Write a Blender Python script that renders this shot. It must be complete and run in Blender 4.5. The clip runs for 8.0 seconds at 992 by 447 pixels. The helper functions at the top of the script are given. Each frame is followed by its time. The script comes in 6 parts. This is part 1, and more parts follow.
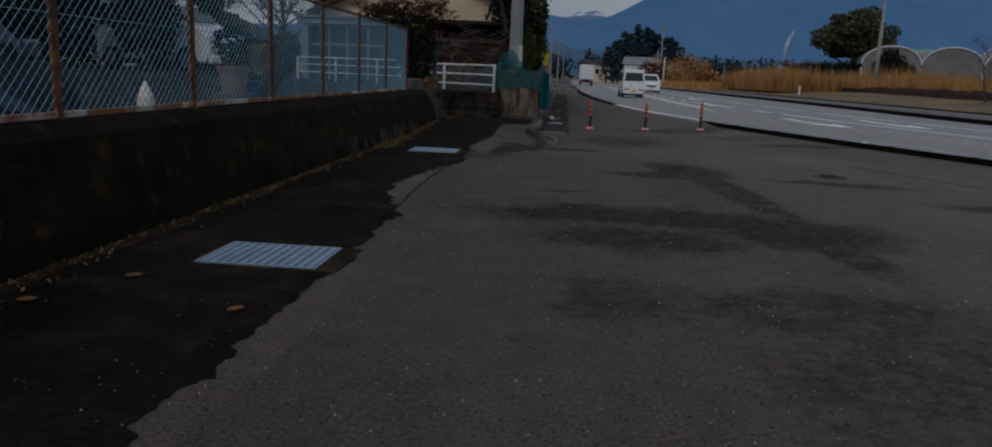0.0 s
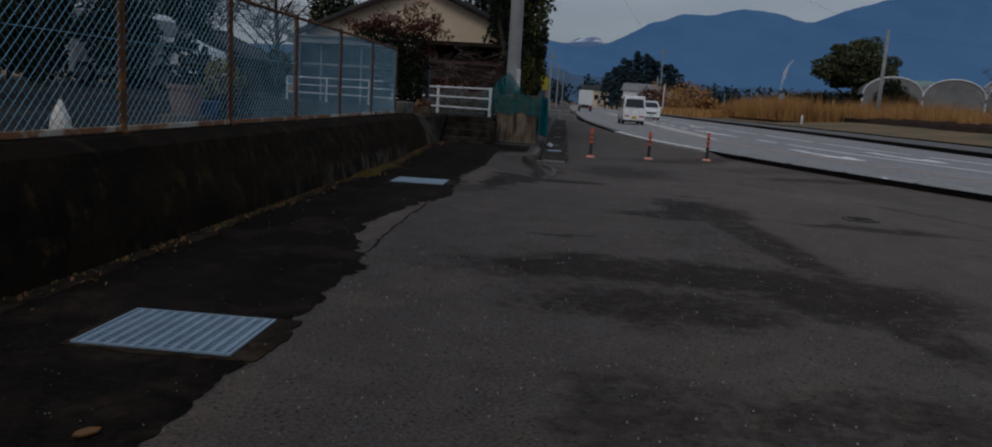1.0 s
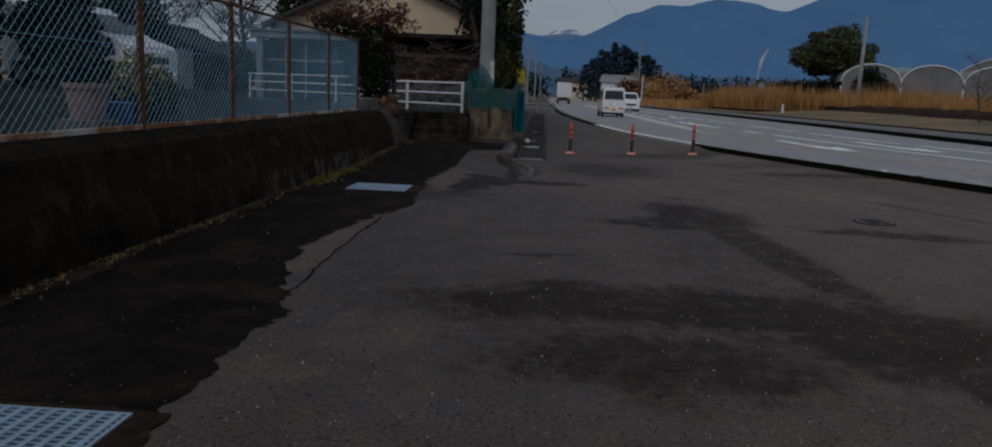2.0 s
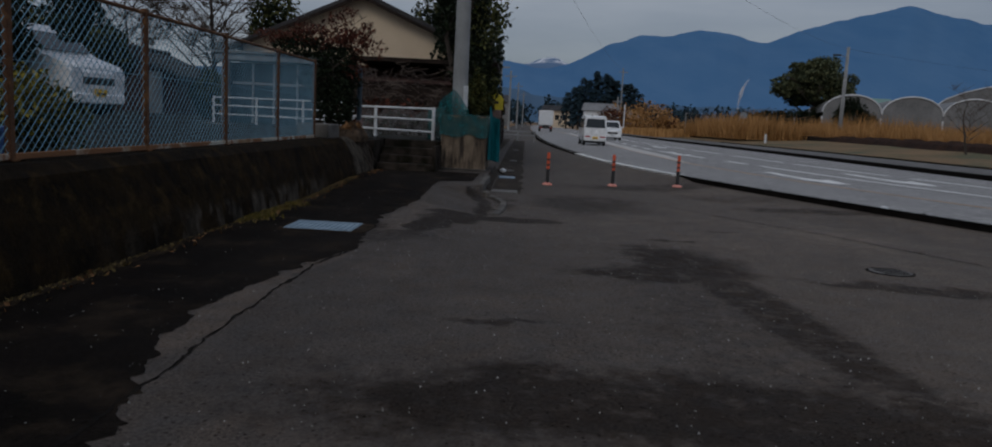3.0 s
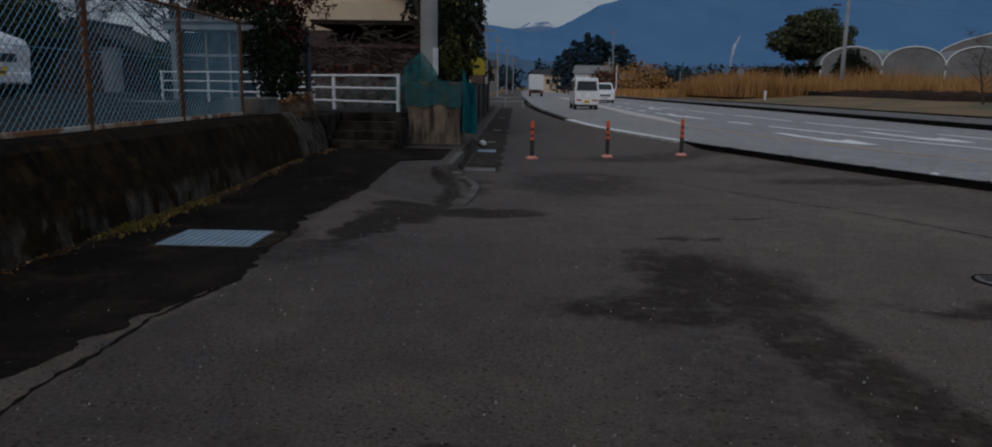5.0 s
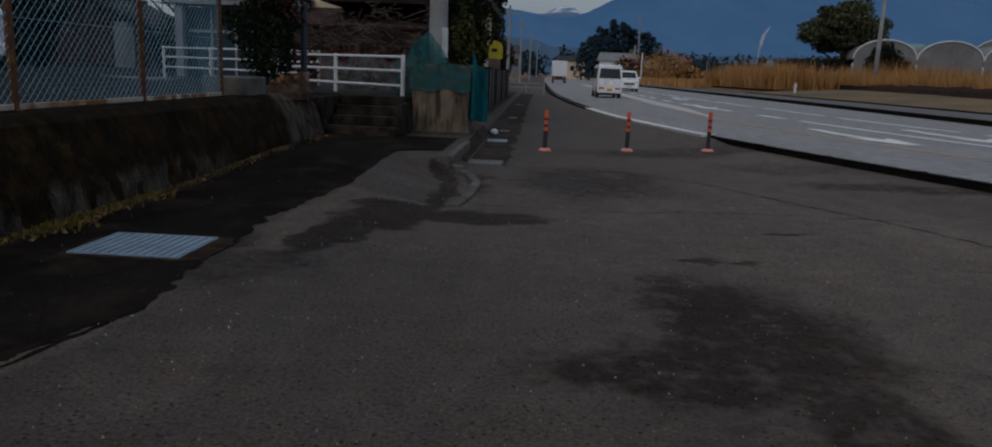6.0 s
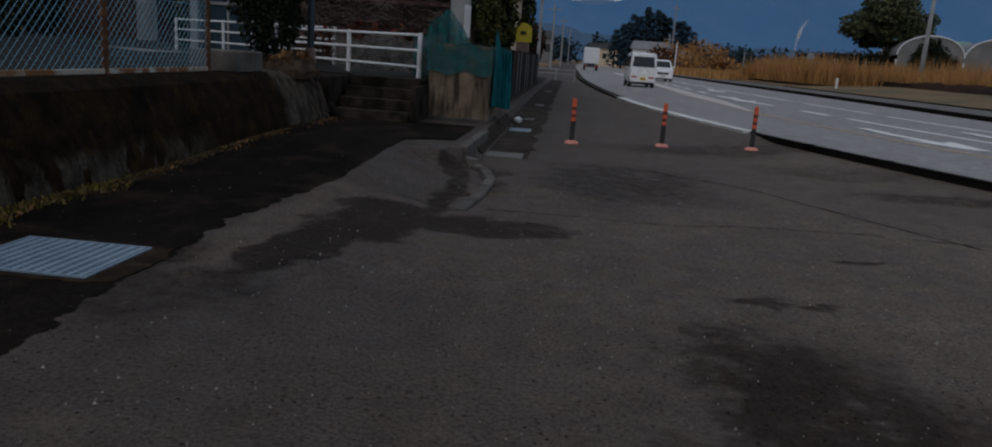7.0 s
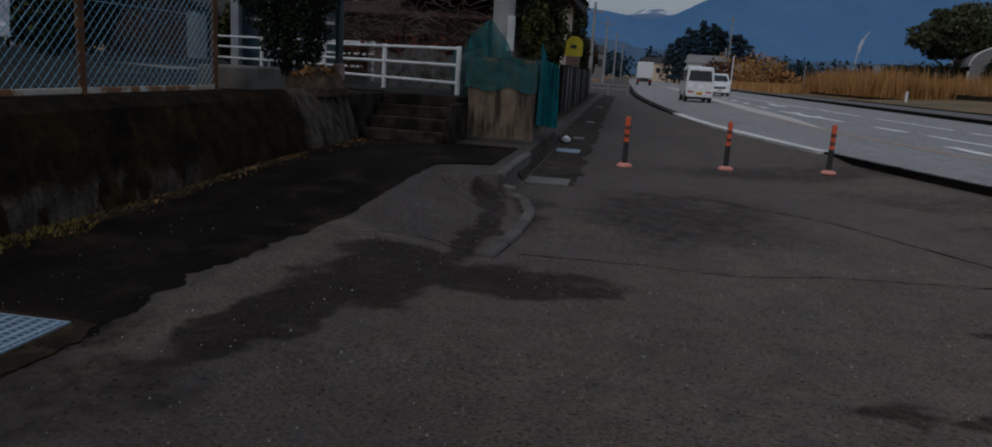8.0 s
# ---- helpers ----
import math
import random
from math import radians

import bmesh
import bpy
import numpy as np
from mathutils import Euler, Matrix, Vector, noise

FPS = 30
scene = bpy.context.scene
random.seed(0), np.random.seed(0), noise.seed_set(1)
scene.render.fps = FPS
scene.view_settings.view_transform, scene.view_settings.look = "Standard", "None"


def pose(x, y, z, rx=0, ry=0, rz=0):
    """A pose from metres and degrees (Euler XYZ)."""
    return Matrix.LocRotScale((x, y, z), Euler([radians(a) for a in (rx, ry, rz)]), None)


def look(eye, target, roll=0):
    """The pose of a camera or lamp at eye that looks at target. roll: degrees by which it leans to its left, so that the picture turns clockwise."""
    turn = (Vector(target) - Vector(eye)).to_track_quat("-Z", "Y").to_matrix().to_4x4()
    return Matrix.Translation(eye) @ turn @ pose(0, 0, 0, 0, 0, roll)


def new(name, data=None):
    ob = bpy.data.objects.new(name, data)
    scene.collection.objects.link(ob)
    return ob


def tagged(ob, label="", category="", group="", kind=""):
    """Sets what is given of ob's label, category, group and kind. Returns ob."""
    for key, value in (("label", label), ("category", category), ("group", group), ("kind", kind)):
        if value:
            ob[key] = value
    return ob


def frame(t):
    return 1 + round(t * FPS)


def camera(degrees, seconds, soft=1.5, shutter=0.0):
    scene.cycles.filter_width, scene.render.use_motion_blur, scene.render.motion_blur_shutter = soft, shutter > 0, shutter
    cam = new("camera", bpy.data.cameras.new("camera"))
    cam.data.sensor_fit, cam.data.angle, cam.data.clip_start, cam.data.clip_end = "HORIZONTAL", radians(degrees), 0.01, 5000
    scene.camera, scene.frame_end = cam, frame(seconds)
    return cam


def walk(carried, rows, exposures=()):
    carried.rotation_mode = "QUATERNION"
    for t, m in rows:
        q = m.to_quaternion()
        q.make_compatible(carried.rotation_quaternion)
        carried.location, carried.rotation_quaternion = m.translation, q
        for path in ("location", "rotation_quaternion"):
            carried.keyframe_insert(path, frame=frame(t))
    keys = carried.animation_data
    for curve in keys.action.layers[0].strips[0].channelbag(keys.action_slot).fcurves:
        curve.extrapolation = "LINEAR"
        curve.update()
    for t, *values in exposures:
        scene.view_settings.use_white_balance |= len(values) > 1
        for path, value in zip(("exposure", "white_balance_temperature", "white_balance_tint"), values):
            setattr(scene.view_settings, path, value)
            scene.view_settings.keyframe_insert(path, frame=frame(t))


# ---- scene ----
cam = camera(65.2, 8.0, soft=1.9)
METRES, EYE, TILT, LEAN, TURN = 10.547, 1.35, -1.45, 0.0, 4.6
ROWS = [
    (0.0, 0.0, 0.0, 0.0, 0.4, -9.49, -2.39),
    (0.5, -0.0062, 0.0602, 0.002, 2.77, -9.69, -2.77),
    (1.0, 0.0073, 0.1269, 0.0042, 0.32, -7.78, -3.4),
    (2.5, 0.0298, 0.3137, 0.0105, -1.57, -8.29, -2.39),
    (3.0, 0.0484, 0.3793, 0.0123, -2.46, -6.12, -2.87),
    (3.5, 0.057, 0.4395, 0.0145, -3.38, -7.82, -2.58),
    (4.0, 0.0717, 0.498, 0.0161, -3.43, -6.78, -0.31),
    (4.5, 0.0808, 0.5582, 0.0163, -3.46, -7.82, -0.4),
    (6.0, 0.1221, 0.7359, 0.0199, -1.32, -9.63, -2.23),
    (6.5, 0.1293, 0.7992, 0.0207, -0.93, -10.81, -3.51),
    (7.0, 0.1363, 0.8608, 0.0196, 0.92, -10.82, -4.03),
    (7.5, 0.1412, 0.9244, 0.0204, 1.1, -11.7, -4.63),
    (8.0, 0.1455, 0.9836, 0.0218, 4.73, -9.97, -3.66),
]
walk(cam, [(t, pose(0, 0, EYE, TILT, LEAN, TURN) @ pose(METRES * x, METRES * y, METRES * z, 90 + pitch, roll, yaw)) for t, x, y, z, yaw, pitch, roll in ROWS],
     exposures=[(0.0, -1.0), (8.0, -1.0)])

# ---- world and sun: heavy overcast, brighter overhead and behind the walker ----
world = bpy.data.worlds.new("overcast_sky")
scene.world = world
world.use_nodes = True
wn, wl = world.node_tree.nodes, world.node_tree.links
wn.clear()
SUN_EL, SUN_AZ = radians(42), radians(200)
sky = wn.new("ShaderNodeTexSky")
sky.sky_type, sky.sun_disc = "NISHITA", False
sky.sun_elevation, sky.sun_rotation = SUN_EL, SUN_AZ
tc = wn.new("ShaderNodeTexCoord")
cloud_map = wn.new("ShaderNodeMapping")
cloud_map.inputs["Scale"].default_value = (1.5, 1.5, 7.0)
cloud = wn.new("ShaderNodeTexNoise")
cloud.inputs["Scale"].default_value, cloud.inputs["Detail"].default_value = 1.6, 5.0
cloud_ramp = wn.new("ShaderNodeValToRGB")
cloud_ramp.color_ramp.elements[0].position, cloud_ramp.color_ramp.elements[0].color = 0.36, (0.27, 0.31, 0.40, 1)
cloud_ramp.color_ramp.elements[1].position, cloud_ramp.color_ramp.elements[1].color = 0.68, (0.46, 0.49, 0.56, 1)
sep = wn.new("ShaderNodeSeparateXYZ")
up = wn.new("ShaderNodeMapRange")
up.inputs["From Min"].default_value, up.inputs["From Max"].default_value = 0.1, 0.8
up.inputs["To Min"].default_value, up.inputs["To Max"].default_value = 1.0, 1.95
lift = wn.new("ShaderNodeVectorMath")
lift.operation = "SCALE"
bg_cloud, bg_sky, add = wn.new("ShaderNodeBackground"), wn.new("ShaderNodeBackground"), wn.new("ShaderNodeAddShader")
out = wn.new("ShaderNodeOutputWorld")
bg_cloud.inputs["Strength"].default_value, bg_sky.inputs["Strength"].default_value = 0.88, 0.03
wl.new(tc.outputs["Generated"], cloud_map.inputs["Vector"])
wl.new(cloud_map.outputs["Vector"], cloud.inputs["Vector"])
wl.new(cloud.outputs["Fac"], cloud_ramp.inputs["Fac"])
wl.new(tc.outputs["Generated"], sep.inputs["Vector"])
wl.new(sep.outputs["Z"], up.inputs["Value"])
wl.new(cloud_ramp.outputs["Color"], lift.inputs[0])
wl.new(up.outputs["Result"], lift.inputs["Scale"])
wl.new(lift.outputs["Vector"], bg_cloud.inputs["Color"])
wl.new(sky.outputs["Color"], bg_sky.inputs["Color"])
wl.new(bg_cloud.outputs["Background"], add.inputs[0])
wl.new(bg_sky.outputs["Background"], add.inputs[1])
wl.new(add.outputs["Shader"], out.inputs["Surface"])
sun = new("sun", bpy.data.lights.new("sun", "SUN"))
sun.data.energy, sun.data.angle, sun.data.color = 1.0, radians(25), (1.0, 0.95, 0.88)
sun.matrix_world = look((0, 0, 0), (-math.sin(SUN_AZ) * math.cos(SUN_EL), -math.cos(SUN_AZ) * math.cos(SUN_EL), -math.sin(SUN_EL)))


# ---- materials ----
def node_mat(name):
    m = bpy.data.materials.new(name)
    m.use_nodes = True
    n, l = m.node_tree.nodes, m.node_tree.links
    return m, n, l, n["Principled BSDF"]


def mix_rgb(n, l, fac, a, b, blend="MIX"):
    x = n.new("ShaderNodeMix")
    x.data_type, x.blend_type = "RGBA", blend
    for sock, v in ((x.inputs["Factor"], fac), (x.inputs["A"], a), (x.inputs["B"], b)):
        if isinstance(v, bpy.types.NodeSocket):
            l.new(v, sock)
        elif isinstance(v, tuple):
            sock.default_value = (*v, 1) if len(v) == 3 else v
        else:
            sock.default_value = v
    return x.outputs["Result"]


def noise_at(n, l, vec, scale, detail=4.0, rough=0.55):
    x = n.new("ShaderNodeTexNoise")
    x.inputs["Scale"].default_value, x.inputs["Detail"].default_value, x.inputs["Roughness"].default_value = scale, detail, rough
    l.new(vec, x.inputs["Vector"])
    return x.outputs["Fac"]


def ramp(n, l, value, lo, hi, a=0.0, b=1.0):
    x = n.new("ShaderNodeMapRange")
    x.inputs["From Min"].default_value, x.inputs["From Max"].default_value = lo, hi
    x.inputs["To Min"].default_value, x.inputs["To Max"].default_value = a, b
    l.new(value, x.inputs["Value"])
    return x.outputs["Result"]


def math_node(n, l, op, a, b=0.0):
    x = n.new("ShaderNodeMath")
    x.operation = op
    for sock, v in ((x.inputs[0], a), (x.inputs[1], b)):
        if isinstance(v, bpy.types.NodeSocket):
            l.new(v, sock)
        else:
            sock.default_value = v
    return x.outputs[0]


def surface(name, base, other=None, grain=60.0, patch=2.0, rough=0.8, bump=0.3, metal=0.0, speck=None, jitter=0.0, spec=0.5, stain=None, stain_scale=0.8, stain_cut=(0.5, 0.65)):
    """A weathered surface: patches between two colours, fine grain, relief, and stains."""
    m, n, l, bsdf = node_mat(name)
    other = other or tuple(c * 0.7 for c in base)
    pos = n.new("ShaderNodeNewGeometry").outputs["Position"]
    big, fine = noise_at(n, l, pos, patch, 5.0), noise_at(n, l, pos, grain, 3.0, 0.7)
    col = mix_rgb(n, l, ramp(n, l, big, 0.35, 0.65), base, other)
    if stain:
        s = noise_at(n, l, pos, stain_scale, 7.0, 0.62)
        col = mix_rgb(n, l, ramp(n, l, s, *stain_cut), col, stain)
    col = mix_rgb(n, l, 0.8, col, mix_rgb(n, l, ramp(n, l, fine, 0.3, 0.7), (0.72, 0.72, 0.72), (1.25, 1.25, 1.25)), "MULTIPLY")
    if speck:
        v = n.new("ShaderNodeTexVoronoi")
        v.inputs["Scale"].default_value = grain * 0.6
        l.new(pos, v.inputs["Vector"])
        col = mix_rgb(n, l, ramp(n, l, v.outputs["Distance"], 0.0, 0.16, 0.7, 0.0), col, speck)
    if jitter:
        info = n.new("ShaderNodeObjectInfo")
        col = mix_rgb(n, l, 1.0, col, mix_rgb(n, l, info.outputs["Random"], (1 - jitter,) * 3, (1 + jitter,) * 3), "MULTIPLY")
    l.new(col, bsdf.inputs["Base Color"])
    bsdf.inputs["Metallic"].default_value = metal
    bsdf.inputs["Specular IOR Level"].default_value = spec
    l.new(ramp(n, l, big, 0.3, 0.7, max(rough - 0.1, 0.02), min(rough + 0.1, 1.0)), bsdf.inputs["Roughness"])
    if bump:
        b = n.new("ShaderNodeBump")
        b.inputs["Strength"].default_value, b.inputs["Distance"].default_value = bump, 0.6 / grain
        l.new(fine, b.inputs["Height"])
        l.new(b.outputs["Normal"], bsdf.inputs["Normal"])
    return m


def damp_mask(n, l, pos, blots, wobble=0.95, lo=0.55, hi=1.16):
    """The union of blotches (x, y, half width, half length, turn in degrees) with frayed edges."""
    dis = n.new("ShaderNodeTexNoise")
    dis.inputs["Scale"].default_value, dis.inputs["Detail"].default_value = 2.1, 9.0
    l.new(pos, dis.inputs["Vector"])
    sub = n.new("ShaderNodeVectorMath")
    sub.operation = "SUBTRACT"
    l.new(dis.outputs["Color"], sub.inputs[0])
    sub.inputs[1].default_value = (0.5, 0.5, 0.5)
    sc = n.new("ShaderNodeVectorMath")
    sc.operation = "SCALE"
    sc.inputs["Scale"].default_value = wobble
    l.new(sub.outputs[0], sc.inputs[0])
    ad = n.new("ShaderNodeVectorMath")
    l.new(pos, ad.inputs[0])
    l.new(sc.outputs[0], ad.inputs[1])
    total = None
    for x, y, rx, ry, turn, weight in blots:
        mp = n.new("ShaderNodeMapping")
        mp.vector_type = "TEXTURE"
        mp.inputs["Location"].default_value = (x, y, 0)
        mp.inputs["Rotation"].default_value = (0, 0, radians(turn))
        mp.inputs["Scale"].default_value = (rx, ry, 50.0)
        l.new(ad.outputs[0], mp.inputs["Vector"])
        ln = n.new("ShaderNodeVectorMath")
        ln.operation = "LENGTH"
        l.new(mp.outputs[0], ln.inputs[0])
        v = ramp(n, l, ln.outputs["Value"], lo, hi, weight, 0.0)
        total = v if total is None else math_node(n, l, "MAXIMUM", total, v)
    return total


def asphalt(name, base, other, blots=(), wet=0.45, grain=160.0, spec=0.2, pale=(), straight=(), crisp=(), dirt=None):
    m, n, l, bsdf = node_mat(name)
    pos = n.new("ShaderNodeNewGeometry").outputs["Position"]
    stretch = n.new("ShaderNodeMapping")
    stretch.inputs["Scale"].default_value = (0.9, 0.3, 1.0)
    l.new(pos, stretch.inputs["Vector"])
    big, mid, fine = noise_at(n, l, stretch.outputs[0], 1.0, 6.0), noise_at(n, l, pos, 5.0, 6.0, 0.65), noise_at(n, l, pos, grain, 2.0, 0.7)
    col = mix_rgb(n, l, ramp(n, l, big, 0.35, 0.65), base, other)
    col = mix_rgb(n, l, 1.0, col, mix_rgb(n, l, ramp(n, l, mid, 0.3, 0.7), (0.64, 0.64, 0.64), (1.34, 1.34, 1.34)), "MULTIPLY")
    grit = noise_at(n, l, pos, grain * 0.28, 4.0, 0.75)
    col = mix_rgb(n, l, 1.0, col, mix_rgb(n, l, ramp(n, l, grit, 0.35, 0.65), (0.62, 0.62, 0.62), (1.38, 1.38, 1.38)), "MULTIPLY")
    col = mix_rgb(n, l, 1.0, col, mix_rgb(n, l, ramp(n, l, fine, 0.3, 0.7), (0.45, 0.45, 0.45), (1.55, 1.55, 1.55)), "MULTIPLY")
    v = n.new("ShaderNodeTexVoronoi")
    v.inputs["Scale"].default_value = 22.0
    l.new(pos, v.inputs["Vector"])
    pick = n.new("ShaderNodeSeparateColor")
    l.new(v.outputs["Color"], pick.inputs[0])
    dot = math_node(n, l, "MULTIPLY", ramp(n, l, v.outputs["Distance"], 0.05, 0.14, 0.85, 0.0), ramp(n, l, pick.outputs[0], 0.78, 0.93))
    col = mix_rgb(n, l, dot, col, (0.26, 0.25, 0.235))
    rough = ramp(n, l, mid, 0.3, 0.7, 0.74, 0.9)
    if blots:
        sep = n.new("ShaderNodeSeparateXYZ")
        l.new(pos, sep.inputs[0])
        # Sky glare painted into the asphalt colour, brightening towards the road.
        glare = ramp(n, l, math_node(n, l, "ADD", sep.outputs["X"], math_node(n, l, "MULTIPLY", big, 2.4)), 0.2, 5.6)
        col = mix_rgb(n, l, glare, mix_rgb(n, l, 1.0, col, (0.8, 0.76, 0.72), "MULTIPLY"), mix_rgb(n, l, 1.0, col, (1.7, 1.66, 1.59), "MULTIPLY"))
    if dirt:
        soil = math_node(n, l, "MULTIPLY", ramp(n, l, noise_at(n, l, pos, 1.5, 8.0, 0.68), 0.5, 0.64), ramp(n, l, noise_at(n, l, pos, 9.0, 6.0, 0.7), 0.36, 0.6, 0.2, 0.85))
        col = mix_rgb(n, l, soil, col, dirt)
    if pale:
        # Worn pale patches, and the lot's wide blot of painted sheen.
        worn = damp_mask(n, l, pos, pale, 0.24, 0.8, 1.02)
        worn = math_node(n, l, "MULTIPLY", worn, ramp(n, l, noise_at(n, l, pos, 5.0, 7.0, 0.7), 0.3, 0.5, 0.35, 1.0))
        col = mix_rgb(n, l, worn, col, mix_rgb(n, l, 1.0, col, (1.75, 1.72, 1.68), "MULTIPLY"))
    bsdf.inputs["Specular IOR Level"].default_value = spec
    if blots:
        pit = n.new("ShaderNodeTexVoronoi")
        pit.inputs["Scale"].default_value = 26.0
        l.new(pos, pit.inputs["Vector"])
        pick2 = n.new("ShaderNodeSeparateColor")
        l.new(pit.outputs["Color"], pick2.inputs[0])
        hole = math_node(n, l, "MULTIPLY", ramp(n, l, pit.outputs["Distance"], 0.1, 0.32, 0.85, 0.0), ramp(n, l, math_node(n, l, "ADD", pick2.outputs[1], math_node(n, l, "MULTIPLY", noise_at(n, l, pos, 1.3, 5.0), 0.6)), 0.9, 1.05))
        col = mix_rgb(n, l, hole, col, (0.012, 0.009, 0.007))
        tuft = math_node(n, l, "MULTIPLY", ramp(n, l, noise_at(n, l, pos, 38.0, 3.0, 0.6), 0.58, 0.66, 0.0, 0.75), ramp(n, l, noise_at(n, l, pos, 0.9, 5.0), 0.42, 0.6))
        col = mix_rgb(n, l, tuft, col, (0.042, 0.026, 0.016))
        mask = damp_mask(n, l, pos, blots)
        if straight:
            mask = math_node(n, l, "MAXIMUM", mask, damp_mask(n, l, pos, straight, 0.16, 0.62, 1.03))
        mask = math_node(n, l, "MULTIPLY", mask, ramp(n, l, noise_at(n, l, pos, 4.2, 8.0, 0.7), 0.34, 0.54, 0.5, 1.0))
        if crisp:
            mask = math_node(n, l, "MAXIMUM", mask, math_node(n, l, "MULTIPLY", damp_mask(n, l, pos, crisp, 0.62, 0.74, 1.04), ramp(n, l, noise_at(n, l, pos, 3.0, 8.0, 0.7), 0.32, 0.56, 0.62, 1.0)))
        mask = ramp(n, l, math_node(n, l, "ADD", mask, math_node(n, l, "MULTIPLY", math_node(n, l, "SUBTRACT", math_node(n, l, "ADD", grit, noise_at(n, l, pos, 11.0, 5.0, 0.7)), 1.0), 1.35)), 0.14, 0.78)
        col = mix_rgb(n, l, mask, col, mix_rgb(n, l, 1.0, col, (wet * 1.05, wet * 0.97, wet * 0.9), "MULTIPLY"))
        gloss = math_node(n, l, "MULTIPLY", ramp(n, l, mask, 0.0, 1.0, spec, spec * 0.3), ramp(n, l, grit, 0.32, 0.68, 0.35, 1.5))
        gloss = math_node(n, l, "MULTIPLY", gloss, ramp(n, l, math_node(n, l, "MAXIMUM", hole, tuft), 0.0, 0.8, 1.0, 0.1))
        gloss = math_node(n, l, "MULTIPLY", gloss, ramp(n, l, noise_at(n, l, pos, 2.3, 7.0, 0.7), 0.32, 0.68, 0.7, 1.25))
        l.new(gloss, bsdf.inputs["Specular IOR Level"])
    l.new(col, bsdf.inputs["Base Color"])
    l.new(rough, bsdf.inputs["Roughness"])
    b = n.new("ShaderNodeBump")
    b.inputs["Strength"].default_value, b.inputs["Distance"].default_value = 0.5, 0.008
    l.new(fine, b.inputs["Height"])
    l.new(b.outputs["Normal"], bsdf.inputs["Normal"])
    return m


def glass(name, tint, rough=0.05):
    m, n, l, bsdf = node_mat(name)
    bsdf.inputs["Base Color"].default_value = (*tint, 1)
    bsdf.inputs["Roughness"].default_value = rough
    bsdf.inputs["Specular IOR Level"].default_value = 0.5
    return m


def foliage(name, a, b, rough=0.65):
    """Leaves whose colour runs between two greens from leaf to leaf."""
    m, n, l, bsdf = node_mat(name)
    geo = n.new("ShaderNodeNewGeometry")
    col = mix_rgb(n, l, geo.outputs["Random Per Island"], a, b)
    l.new(col, bsdf.inputs["Base Color"])
    bsdf.inputs["Roughness"].default_value = rough
    bsdf.inputs["Specular IOR Level"].default_value = 0.1
    return m


def streaky(name, light, dark, mid):
    """Old concrete with brown rain streaks running down."""
    m, n, l, bsdf = node_mat(name)
    pos = n.new("ShaderNodeNewGeometry").outputs["Position"]
    mp = n.new("ShaderNodeMapping")
    mp.inputs["Scale"].default_value = (1.0, 1.0, 0.16)
    l.new(pos, mp.inputs["Vector"])
    col = mix_rgb(n, l, ramp(n, l, noise_at(n, l, pos, 3.0, 6.0), 0.35, 0.65), light, mid)
    col = mix_rgb(n, l, ramp(n, l, noise_at(n, l, mp.outputs[0], 7.0, 6.0, 0.6), 0.47, 0.62), col, dark)
    fine = noise_at(n, l, pos, 50.0, 4.0, 0.7)
    col = mix_rgb(n, l, 1.0, col, mix_rgb(n, l, ramp(n, l, fine, 0.3, 0.7), (0.7, 0.7, 0.7), (1.25, 1.25, 1.25)), "MULTIPLY")
    l.new(col, bsdf.inputs["Base Color"])
    bsdf.inputs["Roughness"].default_value = 0.92
    b = n.new("ShaderNodeBump")
    b.inputs["Strength"].default_value, b.inputs["Distance"].default_value = 0.5, 0.012
    l.new(fine, b.inputs["Height"])
    l.new(b.outputs["Normal"], bsdf.inputs["Normal"])
    return m


